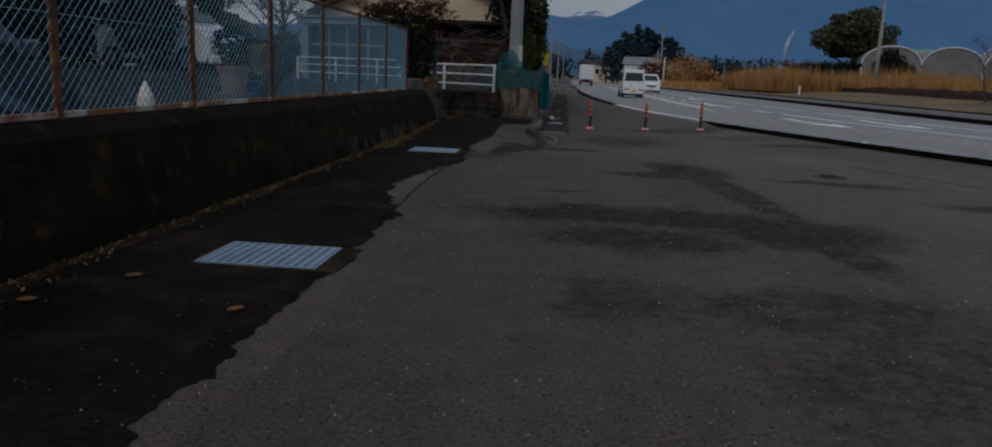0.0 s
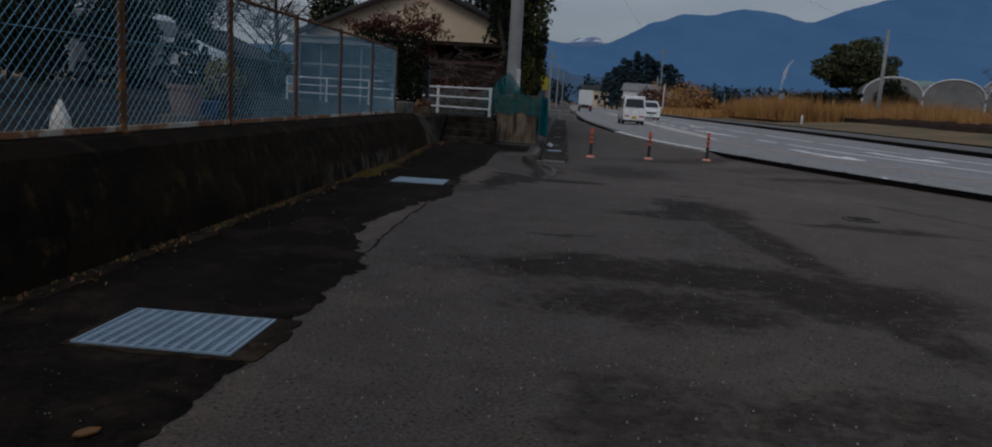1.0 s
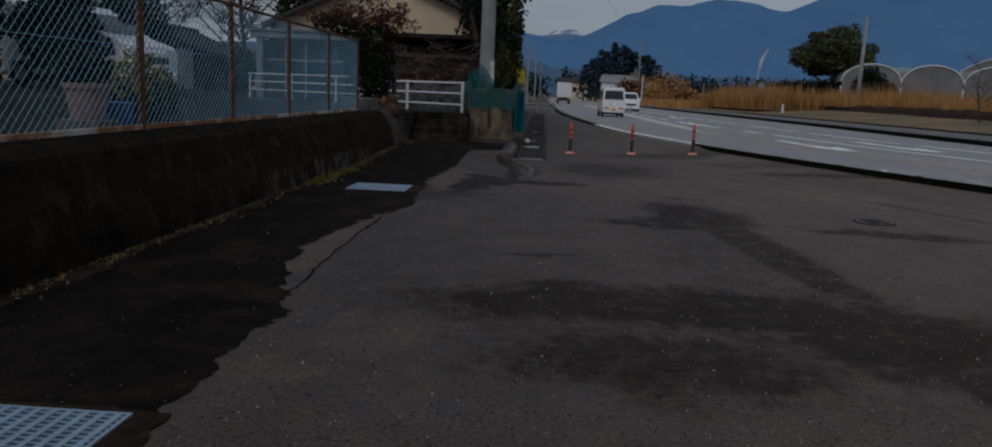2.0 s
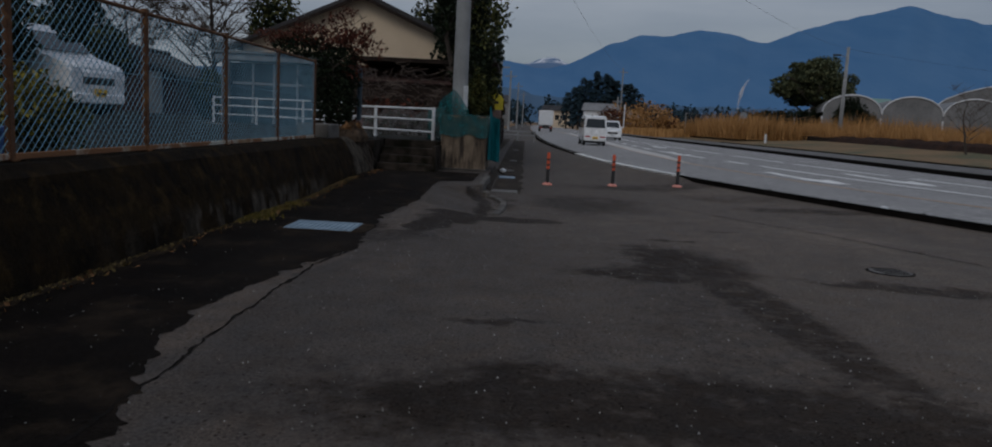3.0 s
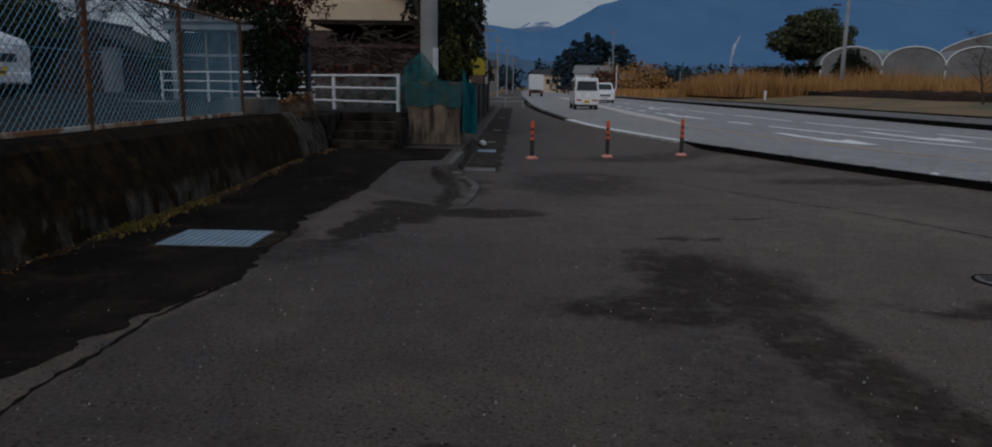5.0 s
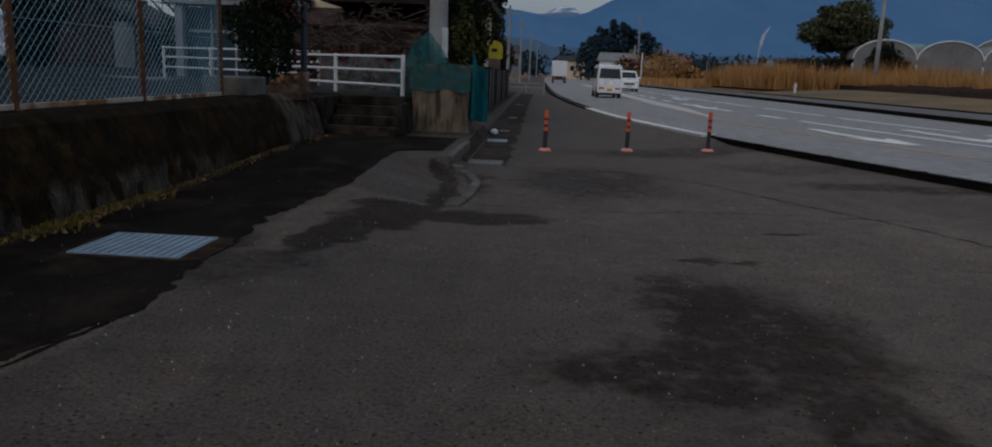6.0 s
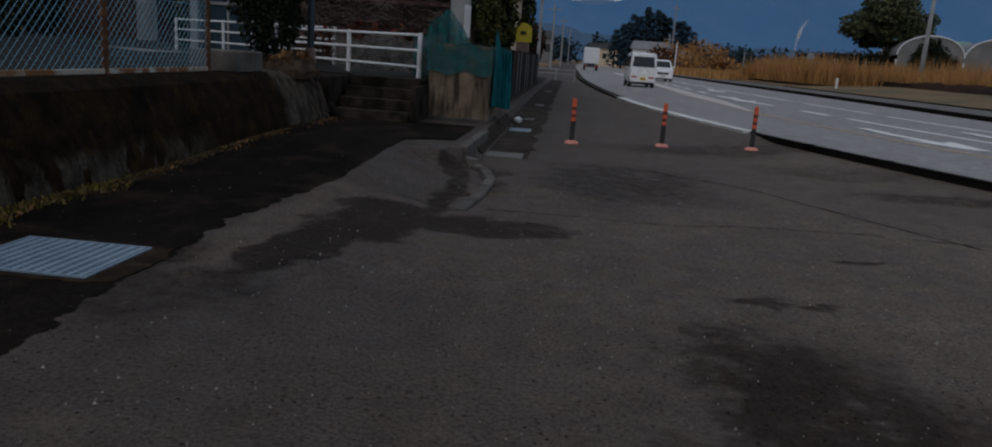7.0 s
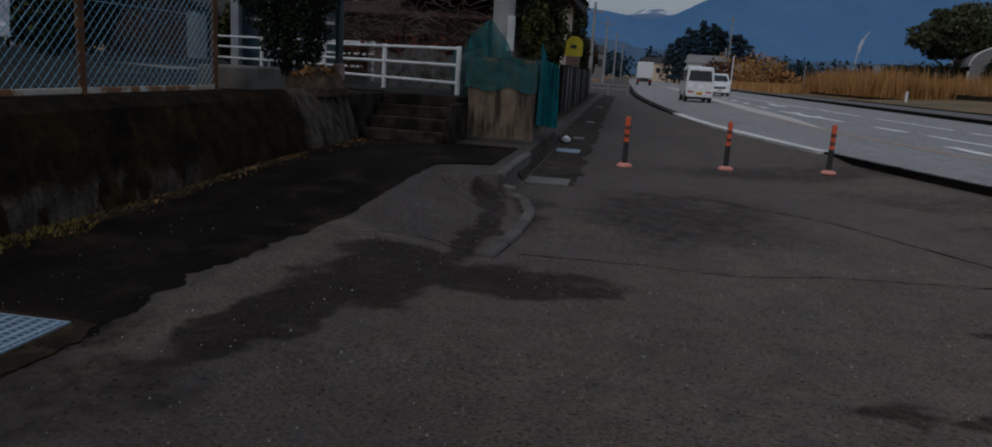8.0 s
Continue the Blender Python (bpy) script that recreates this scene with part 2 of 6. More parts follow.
def mossy_wall():
    """Concrete black-brown with moss, bare and streaky past its far end and in scuffed spots low down."""
    m, n, l, bsdf = node_mat("mossy_wall_concrete")
    pos = n.new("ShaderNodeNewGeometry").outputs["Position"]
    sp = n.new("ShaderNodeSeparateXYZ")
    l.new(pos, sp.inputs[0])
    streak_map = n.new("ShaderNodeMapping")
    streak_map.inputs["Scale"].default_value = (1.0, 1.0, 0.45)
    l.new(pos, streak_map.inputs["Vector"])
    moss = mix_rgb(n, l, ramp(n, l, noise_at(n, l, pos, 2.2, 7.0, 0.65), 0.35, 0.65), (0.002, 0.0015, 0.0011), (0.014, 0.009, 0.0042))
    moss = mix_rgb(n, l, ramp(n, l, noise_at(n, l, pos, 3.6, 6.0, 0.6), 0.55, 0.68), moss, (0.036, 0.022, 0.0075))
    brown = math_node(n, l, "MULTIPLY", ramp(n, l, math_node(n, l, "ADD", sp.outputs["Y"], math_node(n, l, "MULTIPLY", noise_at(n, l, pos, 1.1, 6.0), 7.0)), 8.5, 17.0), ramp(n, l, noise_at(n, l, pos, 4.5, 7.0, 0.7), 0.42, 0.66, 0.0, 0.8))
    moss = mix_rgb(n, l, brown, moss, (0.03, 0.0172, 0.0058))
    bare = mix_rgb(n, l, ramp(n, l, noise_at(n, l, streak_map.outputs[0], 6.0, 7.0, 0.65), 0.4, 0.62), (0.092, 0.077, 0.06), (0.024, 0.02, 0.015))
    far = ramp(n, l, math_node(n, l, "ADD", sp.outputs["Y"], math_node(n, l, "MULTIPLY", noise_at(n, l, pos, 2.5, 6.0), 0.9)), 20.42, 20.56)
    low = math_node(n, l, "MULTIPLY", ramp(n, l, noise_at(n, l, streak_map.outputs[0], 3.2, 6.0, 0.6), 0.47, 0.53), math_node(n, l, "MULTIPLY", ramp(n, l, math_node(n, l, "ADD", sp.outputs["Z"], math_node(n, l, "MULTIPLY", noise_at(n, l, streak_map.outputs[0], 5.0, 5.0), 0.3)), 0.34, 0.46, 1.0, 0.0), math_node(n, l, "MULTIPLY", ramp(n, l, sp.outputs["Y"], 10.0, 13.0), ramp(n, l, sp.outputs["Y"], 16.5, 17.8, 1.0, 0.0))))
    col = mix_rgb(n, l, math_node(n, l, "MAXIMUM", far, low), moss, bare)
    fine = noise_at(n, l, pos, 45.0, 4.0, 0.7)
    col = mix_rgb(n, l, 1.0, col, mix_rgb(n, l, ramp(n, l, fine, 0.3, 0.7), (0.5, 0.5, 0.5), (1.5, 1.5, 1.5)), "MULTIPLY")
    l.new(col, bsdf.inputs["Base Color"])
    bsdf.inputs["Roughness"].default_value = 0.95
    bsdf.inputs["Specular IOR Level"].default_value = 0.1
    b = n.new("ShaderNodeBump")
    b.inputs["Strength"].default_value, b.inputs["Distance"].default_value = 0.8, 0.03
    l.new(noise_at(n, l, pos, 14.0, 6.0, 0.7), b.inputs["Height"])
    l.new(b.outputs["Normal"], bsdf.inputs["Normal"])
    return m


M = dict(
    moss=mossy_wall(),
    lot=asphalt("lot_asphalt", (0.06, 0.0462, 0.0352), (0.0415, 0.0317, 0.0242), [
        (0.8, 7.8, 2, 0.7, 3, 0.95), (2.2, 7.4, 1.1, 1, -8, 1), (0.7, 6.6, 1.1, 0.6, 0, 0.8), (1.6, 4.7, 1.2, 0.6, 8, 0.6), (0.4, 4.7, 0.4, 0.7, 0, 0.55),
        (1.95, 12.2, 0.62, 1.15, 12, 0.95), (1.45, 11.4, 0.85, 0.5, 0, 0.8), (0, 9.35, 0.6, 0.13, 0, 0.7)] + [
        (4, 11.3, 1.3, 0.25, -10, 0.8), (5.4, 9.5, 1.1, 0.35, -10, 0.7), (1.5, 19.0, 1.25, 2.1, -6, 0.58), (-1.12, 13.15, 0.4, 0.32, 0, 0.6), (-1.7, 13.4, 0.22, 0.5, -8, 0.85), (-0.12, 18.3, 0.2, 1.3, 3, 0.6), (-1.3, 12.9, 0.5, 0.6, 0, 0.5), (3.61, 23.72, 3.02, 0.97, 18, 0.6), (5.96, 19.13, 1.86, 0.41, -20, 0.7), (3, 15.32, 0.37, 0.13, 0, 0.8), (1.92, 13.8, 0.24, 0.1, 0, 0.8), (2.28, 13.7, 0.16, 0.1, 0, 0.8), (1.9, 9.0, 0.9, 3.6, 4, 0.3), (2.2, 3.7, 1.5, 1.2, 0, 0.52), (0.2, 6.9, 0.8, 0.8, 0, 0.4), (4.82, 21.28, 1.69, 0.74, -25, 0.45)], 0.35, 160.0, 0.6, [
        (-1.79, 9.3, 0.17, 1.3, 0, 1), (-1.62, 11.3, 0.13, 0.9, -8, 0.9), (-1.25, 6.2, 0.3, 0.2, 0, 0.7), (-1.4, 3.6, 0.16, 1.6, 0, 0.5), (-1.42, 14.4, 0.22, 1.5, 0, 0.65), (-1.35, 16.08, 0.28, 0.45, 0, 0.8),
        # The wide blot at (2.2, 15.2) paints in the grazing sheen of the far lot.
        (-0.66, 15.2, 0.15, 0.08, 0, 0.9), (-1.15, 16.3, 0.5, 0.07, 4, 0.8), (-0.9, 6.9, 0.4, 0.5, 0, 0.35), (0.2, 9.9, 0.5, 0.3, 0, 0.3), (-1, 11, 0.3, 0.6, 0, 0.4), (-1.0, 18.2, 0.34, 0.95, 0, 0.2), (2.2, 15.2, 3.6, 2.4, 0, 0.3), (0.4, 17.5, 0.8, 0.5, 0, 0.5)], [(2.18, 10.2, 0.36, 3.4, 5.5, 0.76), (2.38, 7.0, 0.36, 1.6, 3, 0.75), (-0.47, 17.6, 0.15, 1.5, 3, 0.85)], [(-1.02, 13.95, 0.24, 0.85, -14, 0.95), (-0.74, 15.15, 0.52, 0.95, -8, 1.0), (-0.85, 15.8, 0.5, 0.42, 0, 1.0), (0.1, 15.42, 0.78, 0.5, 10, 0.95), (-0.45, 16.6, 0.2, 0.9, 0, 0.9), (-0.66, 18.6, 0.24, 0.5, 10, 0.8)]),
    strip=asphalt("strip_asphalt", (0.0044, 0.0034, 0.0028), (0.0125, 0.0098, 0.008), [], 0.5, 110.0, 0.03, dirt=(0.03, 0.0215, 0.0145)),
    road=asphalt("road_asphalt", (0.28, 0.273, 0.266), (0.25, 0.244, 0.238), [], 0.5, 90.0),
    edge=surface("dark_asphalt_and_kerb_shade", (0.006, 0.005, 0.0045), (0.014, 0.012, 0.01), 40, 3, 0.95, spec=0.05),
    pale=surface("worn_pale_concrete", (0.2, 0.19, 0.175), (0.15, 0.145, 0.135), 120, 3, 0.9, stain=(0.07, 0.068, 0.065), stain_scale=1.6, stain_cut=(0.52, 0.68)),
    kerb=surface("kerb_concrete", (0.115, 0.104, 0.09), (0.062, 0.056, 0.049), 80, 2, 0.9, jitter=0.3, stain=(0.05, 0.046, 0.04), stain_scale=2.0),
    kerb_lit=surface("lit_white_kerb_concrete", (0.72, 0.72, 0.7), (0.56, 0.555, 0.54), 60, 2, 0.85, jitter=0.1),
    slab=surface("drain_slab_concrete", (0.15, 0.144, 0.135), (0.1, 0.095, 0.09), 80, 2, 0.9, jitter=0.2),
    bare=surface("stained_bare_concrete", (0.05, 0.044, 0.037), (0.018, 0.016, 0.013), 40, 2.5, 0.92, 0.5),
    block=streaky("weathered_block", (0.21, 0.16, 0.112), (0.03, 0.021, 0.015), (0.115, 0.084, 0.057)),
    step=surface("dark_step_concrete", (0.05, 0.04, 0.032), (0.014, 0.0115, 0.0095), 40, 2.5, 0.95, 0.5, spec=0.08, stain=(0.011, 0.011, 0.006), stain_scale=2.5),
    steel=surface("galvanised_grate", (0.29, 0.4, 0.49), (0.22, 0.31, 0.39), 90, 4, 0.45, 0.1, metal=0.4),
    rust=surface("rusty_brown_steel", (0.12, 0.056, 0.028), (0.05, 0.028, 0.018), 50, 5, 0.85, 0.3, spec=0.25, stain=(0.2, 0.095, 0.04), stain_scale=5.0),
    rail_old=surface("flaking_pale_rail", (0.5, 0.53, 0.48), (0.28, 0.17, 0.08), 60, 1.4, 0.75, 0.3, stain=(0.2, 0.085, 0.03), stain_scale=1.6, stain_cut=(0.46, 0.52)),
    wire=surface("blue_green_coated_wire", (0.14, 0.3, 0.39), (0.1, 0.22, 0.29), 40, 3, 0.5, 0.0),
    greywhite=surface("weathered_off_white", (0.25, 0.28, 0.3), (0.18, 0.2, 0.22), 30, 2, 0.7, 0.1),
    white=surface("white_painted_steel", (0.72, 0.74, 0.76), (0.6, 0.62, 0.63), 40, 3, 0.5, 0.05),
    orange=surface("orange_post_rubber", (0.75, 0.12, 0.05), (0.6, 0.1, 0.045), 60, 6, 0.6, 0.05),
    salmon=surface("faded_orange_rubber", (0.72, 0.3, 0.24), (0.6, 0.22, 0.16), 60, 6, 0.7, 0.05),
    black=surface("black_rubber", (0.02, 0.02, 0.021), (0.03, 0.03, 0.03), 60, 6, 0.7, 0.05),
    pole=surface("grey_pole_concrete", (0.29, 0.3, 0.3), (0.22, 0.225, 0.225), 60, 1.2, 0.85, 0.15),
    net=surface("teal_net", (0.004, 0.15, 0.165), (0.003, 0.075, 0.085), 30, 3, 0.9, 0.3, spec=0.15),
    cream=surface("cream_wall_render", (0.66, 0.53, 0.38), (0.58, 0.46, 0.33), 40, 0.8, 0.9, 0.1),
    tile=surface("dark_roof_tile", (0.036, 0.034, 0.034), (0.022, 0.021, 0.022), 30, 2, 0.65, 0.2, jitter=0.2, spec=0.3),
    timber=surface("dark_brown_timber", (0.03, 0.019, 0.014), (0.016, 0.011, 0.009), 40, 3, 0.85, 0.2, spec=0.2),
    brick=surface("dark_red_brick", (0.055, 0.027, 0.021), (0.03, 0.016, 0.014), 40, 3, 0.9, 0.2, jitter=0.25),
    pane=glass("dark_glass", (0.02, 0.025, 0.03)),
    bluepane=glass("blue_grey_glass", (0.02, 0.042, 0.062), 0.3),
    car=surface("white_car_paint", (0.78, 0.79, 0.8), (0.75, 0.76, 0.77), 4, 1, 0.25, 0.0),
    silver=surface("slate_car_paint", (0.06, 0.075, 0.1), (0.05, 0.065, 0.09), 4, 1, 0.28, 0.0, metal=0.3),
    tyre=surface("tyre_rubber", (0.02, 0.02, 0.02), (0.03, 0.03, 0.03), 60, 6, 0.85, 0.1),
    rim=surface("grey_wheel_rim", (0.4, 0.41, 0.42), (0.3, 0.31, 0.32), 40, 6, 0.4, 0.0, metal=0.6),
    trim=surface("black_trim", (0.02, 0.02, 0.02), (0.025, 0.025, 0.025), 40, 6, 0.5, 0.0),
    red=glass("red_lens", (0.35, 0.02, 0.015), 0.2),
    lens=glass("clear_lens", (0.7, 0.74, 0.78), 0.15),
    plate=surface("yellow_plate", (0.8, 0.5, 0.05), (0.75, 0.45, 0.05), 30, 3, 0.5, 0.0),
    paint=surface("worn_white_road_paint", (0.82, 0.82, 0.8), (0.66, 0.66, 0.64), 80, 2.5, 0.8, 0.1, stain=(0.32, 0.31, 0.3), stain_scale=3.0, stain_cut=(0.58, 0.68)),
    faded=surface("faded_pale_paint", (0.55, 0.53, 0.5), (0.44, 0.42, 0.4), 80, 1.5, 0.85, 0.1),
    yellow=surface("worn_orange_line", (0.5, 0.33, 0.19), (0.36, 0.27, 0.2), 80, 1.5, 0.85, 0.1),
    terracotta=surface("dusty_terracotta", (0.29, 0.19, 0.165), (0.2, 0.135, 0.118), 40, 4, 0.85, 0.1),
    blue=surface("blue_plastic", (0.02, 0.09, 0.3), (0.02, 0.06, 0.2), 40, 4, 0.5, 0.0),
    signyellow=surface("yellow_sign", (0.75, 0.62, 0.04), (0.65, 0.52, 0.04), 40, 4, 0.6, 0.0),
    soil=surface("yard_soil", (0.008, 0.01, 0.009), (0.018, 0.019, 0.017), 30, 0.6, 0.95, 0.4, spec=0.15, stain=(0.03, 0.03, 0.024), stain_scale=0.5),
    verge=surface("dry_verge", (0.2, 0.115, 0.045), (0.13, 0.09, 0.04), 20, 0.25, 0.95, 0.4, stain=(0.07, 0.075, 0.03), stain_scale=0.3),
    far=surface("far_field", (0.24, 0.125, 0.045), (0.13, 0.085, 0.04), 2, 0.03, 0.95, 0.0),
    bark=surface("grey_brown_bark", (0.075, 0.058, 0.045), (0.045, 0.036, 0.03), 30, 3, 0.95, 0.5),
    steelroof=surface("grey_vinyl_sheet", (0.2, 0.2, 0.2), (0.14, 0.142, 0.142), 6, 0.5, 0.6, 0.0),
    leaf_dark=foliage("dark_evergreen_leaves", (0.008, 0.014, 0.009), (0.022, 0.03, 0.014)),
    leaf_mid=foliage("olive_leaves", (0.03, 0.042, 0.014), (0.095, 0.09, 0.028)),
    leaf_red=foliage("red_brown_leaves", (0.03, 0.014, 0.01), (0.13, 0.038, 0.022)),
    leaf_yellow=foliage("yellow_green_leaves", (0.12, 0.11, 0.02), (0.22, 0.17, 0.03)),
    # Olive leaves lightened in colour for the haze before the field tree.
    leaf_tree=foliage("hazy_olive_leaves", (0.035, 0.05, 0.03), (0.11, 0.115, 0.055)),
    grass_dry=foliage("dry_grass_blades", (0.22, 0.112, 0.04), (0.52, 0.285, 0.112)),
    weed=foliage("mossy_weed", (0.07, 0.054, 0.022), (0.22, 0.155, 0.062)),
    weed_green=foliage("yellow_green_weed", (0.05, 0.055, 0.012), (0.22, 0.16, 0.035)),
    # Conifer green shifted to blue, the distance haze put into the colour.
    conifer=foliage("hazy_blue_conifer", (0.016, 0.034, 0.046), (0.028, 0.05, 0.06)),
    twig=surface("pale_twigs", (0.1, 0.074, 0.058), (0.055, 0.04, 0.031), 30, 4, 0.9, 0.0),
    twig_pale=surface("bleached_creeper", (0.12, 0.09, 0.072), (0.055, 0.04, 0.031), 30, 4, 0.9, 0.0),
    fallen=foliage("fallen_leaf", (0.1, 0.045, 0.018), (0.24, 0.13, 0.06)),
    mound=surface("rooty_brown_earth", (0.085, 0.058, 0.038), (0.035, 0.025, 0.018), 26, 5, 0.95, 0.8, spec=0.1),
    darkbank=surface("turned_dark_earth", (0.03, 0.02, 0.017), (0.055, 0.032, 0.024), 8, 1.5, 0.95, 0.6, spec=0.05),
    gutter=surface("muddy_gutter", (0.044, 0.035, 0.027), (0.022, 0.0175, 0.0135), 50, 2.6, 0.95, 0.6, spec=0.12, stain=(0.075, 0.058, 0.042), stain_scale=3.0, stain_cut=(0.56, 0.66)),
    garagewall=surface("grey_purple_siding", (0.19, 0.175, 0.185), (0.13, 0.12, 0.13), 30, 1, 0.8, 0.1),
    greenroof=surface("pale_green_sheet", (0.3, 0.5, 0.48), (0.25, 0.42, 0.4), 10, 1, 0.6, 0.0),
    grit=foliage("pale_grit", (0.14, 0.135, 0.125), (0.34, 0.33, 0.31)),
)


# ---- building helpers ----
def mesh_of(name, bm, material):
    me = bpy.data.meshes.new(name)
    bm.to_mesh(me)
    bm.free()
    for mt in (material if isinstance(material, (list, tuple)) else [material]):
        me.materials.append(mt)
    return me


def part(name, bm, material, parent=None, label="", smooth=False):
    me = mesh_of(name, bm, material)
    if smooth:
        for p in me.polygons:
            p.use_smooth = True
    ob = new(name, me)
    ob.parent = parent
    return tagged(ob, label)


def thing(name, x, y, z, rz=0.0, label="", category="", group="", kind=""):
    ob = new(name)
    ob.empty_display_size = 0.1
    ob.matrix_basis = pose(x, y, z, 0, 0, rz)
    return tagged(ob, label, category, group, kind)


def box(bm, x0, x1, y0, y1, z0, z1, bevel=0.0, m=None):
    r = bmesh.ops.create_cube(bm, size=1.0)
    vs = r["verts"]
    for v in vs:
        v.co = Vector(((x0 + x1) / 2 + v.co.x * (x1 - x0), (y0 + y1) / 2 + v.co.y * (y1 - y0), (z0 + z1) / 2 + v.co.z * (z1 - z0)))
    if bevel:
        es = list({e for v in vs for e in v.link_edges})
        out_ = bmesh.ops.bevel(bm, geom=es, offset=bevel, segments=1, affect="EDGES", clamp_overlap=True)
        vs = list({v for f in out_["faces"] for v in f.verts} | {v for v in vs if v.is_valid})
    if m is not None:
        for v in vs:
            v.co = m @ v.co
    return vs


def boxes(*specs, bevel=0.0):
    bm = bmesh.new()
    for s in specs:
        box(bm, *s, bevel=bevel)
    return bm


def tube(bm, a, b, r0, r1=None, sides=8):
    """A tapered rod from a to b with closed ends."""
    a, b = Vector(a), Vector(b)
    r1 = r0 if r1 is None else r1
    q = (b - a).to_track_quat("Z", "Y").to_matrix()
    rings = []
    for p, r in ((a, r0), (b, r1)):
        rings.append([bm.verts.new(p + q @ Vector((r * math.cos(k * math.tau / sides), r * math.sin(k * math.tau / sides), 0))) for k in range(sides)])
    for k in range(sides):
        bm.faces.new((rings[0][k], rings[0][(k + 1) % sides], rings[1][(k + 1) % sides], rings[1][k]))
    bm.faces.new(rings[0][::-1])
    bm.faces.new(rings[1])


def lathe(bm, profile, sides=16, at=(0, 0, 0)):
    rings = []
    for r, z in profile:
        rings.append([bm.verts.new((at[0] + r * math.cos(k * math.tau / sides), at[1] + r * math.sin(k * math.tau / sides), at[2] + z)) for k in range(sides)])
    for i in range(len(rings) - 1):
        for k in range(sides):
            bm.faces.new((rings[i][k], rings[i][(k + 1) % sides], rings[i + 1][(k + 1) % sides], rings[i + 1][k]))
    bm.faces.new(rings[0][::-1])
    bm.faces.new(rings[-1])


def prism(bm, outline, z0, z1):
    """An upright slab on a flat outline of (x, y)."""
    lo, hi = [bm.verts.new((x, y, z0)) for x, y in outline], [bm.verts.new((x, y, z1)) for x, y in outline]
    k = len(outline)
    for i in range(k):
        bm.faces.new((lo[i], lo[(i + 1) % k], hi[(i + 1) % k], hi[i]))
    bm.faces.new(lo[::-1])
    bm.faces.new(hi)


def wob(x, y, s=1.0, seed=0.0):
    return noise.noise(Vector((x * s, y * s, seed)))


def lerp_table(table, v):
    """Smooth reading of rows (v, value)."""
    if v <= table[0][0]:
        return table[0][1]
    for (a, p), (b, q) in zip(table, table[1:]):
        if v <= b:
            f = (v - a) / (b - a)
            return p + (q - p) * f
    return table[-1][1]


def smooth_table(table, v, w=2.5):
    return sum(lerp_table(table, v + d * w) for d in (-1, -0.5, 0, 0.5, 1)) / 5


KERB_X = [(-60, 39), (-20, 23), (0, 14.6), (10, 10.55), (15.7, 8.28), (20.5, 6.35), (26, 4.6), (31, 3.5), (35, 2.9), (45, 2.2), (58, 1.65), (70, 1.4), (150, 1.0), (260, 1.5), (420, 6.0)]
MID_X = [(-60, 42), (-20, 26), (0, 17.7), (15, 11.4), (20.4, 9.35), (26.4, 7.6), (33.4, 6.4), (45, 5.95), (70, 5.8), (150, 5.3), (260, 5.8), (420, 10.3)]
FAR_X = [(-60, 53), (-20, 36), (0, 25), (10, 20.2), (20, 17.2), (30, 15.4), (40, 15.2), (50, 15.0), (75, 14.0), (150, 11.5), (260, 11.5), (420, 16)]


def kerb_x(y):
    return smooth_table(KERB_X, y)


def mid_x(y):
    return smooth_table(MID_X, y)


def far_x(y):
    return smooth_table(FAR_X, y)


def road_z(x, y):
    return 0.095 + 0.012 * max(0.0, x - kerb_x(y))


def ease(v):
    v = min(max(v, 0.0), 1.0)
    return v * v * (3 - 2 * v)


def bare_z(x, y):
    """The paved ground: the pavement by the wall rises to the steps, the forecourt beside it sinks towards the far posts and falls off it as a ramp."""
    late = ease((y - 18.5) / 0.8)
    edge, wide = -1.45 + 0.83 * late, 0.85 - 0.77 * late
    off = min(max((x - edge) / wide, 0.0), 1.0)
    up = min(max((x - kerb_x(y) + 1.7) / 1.6, 0.0), 1.0) * min(max((y - 25.0) / 0.8, 0.0), 1.0) * min(max((62.0 - y) / 27.0, 0.0), 1.0)
    sink = 0.13 * ease((y - 12.8) / 5.0) * ease((kerb_x(y) - 0.1 - x) / 2.2) * ease((40.0 - y) / 12.0)
    return 0.10 * ease((y - 15.5) / 4.0) * (1 - off) - sink * off + 0.1 * up


def frange(a, b, step):
    k = max(1, round((b - a) / step))
    return [a + (b - a) * i / k for i in range(k + 1)]


def sheet(bm, xs_of, ys, z_of):
    """A ruled sheet: for each y the xs, with heights from z_of(x, y)."""
    rows = [[bm.verts.new((x, y, z_of(x, y))) for x in xs_of(y)] for y in ys]
    for r, s in zip(rows, rows[1:]):
        for i in range(len(r) - 1):
            bm.faces.new((r[i], r[i + 1], s[i + 1], s[i]))


def vine(bm, pts, r0, r1, sides=5):
    """One continuous bent rod through the points."""
    rings, n = [], len(pts)
    for i, p in enumerate(pts):
        d = (pts[min(i + 1, n - 1)] - pts[max(i - 1, 0)]).normalized()
        q = d.to_track_quat("Z", "Y").to_matrix()
        r = r0 + (r1 - r0) * i / (n - 1)
        rings.append([bm.verts.new(p + q @ Vector((r * math.cos(k * math.tau / sides), r * math.sin(k * math.tau / sides), 0))) for k in range(sides)])
    for a, b in zip(rings, rings[1:]):
        for k in range(sides):
            bm.faces.new((a[k], a[(k + 1) % sides], b[(k + 1) % sides], b[k]))
    bm.faces.new(rings[0][::-1])
    bm.faces.new(rings[-1])


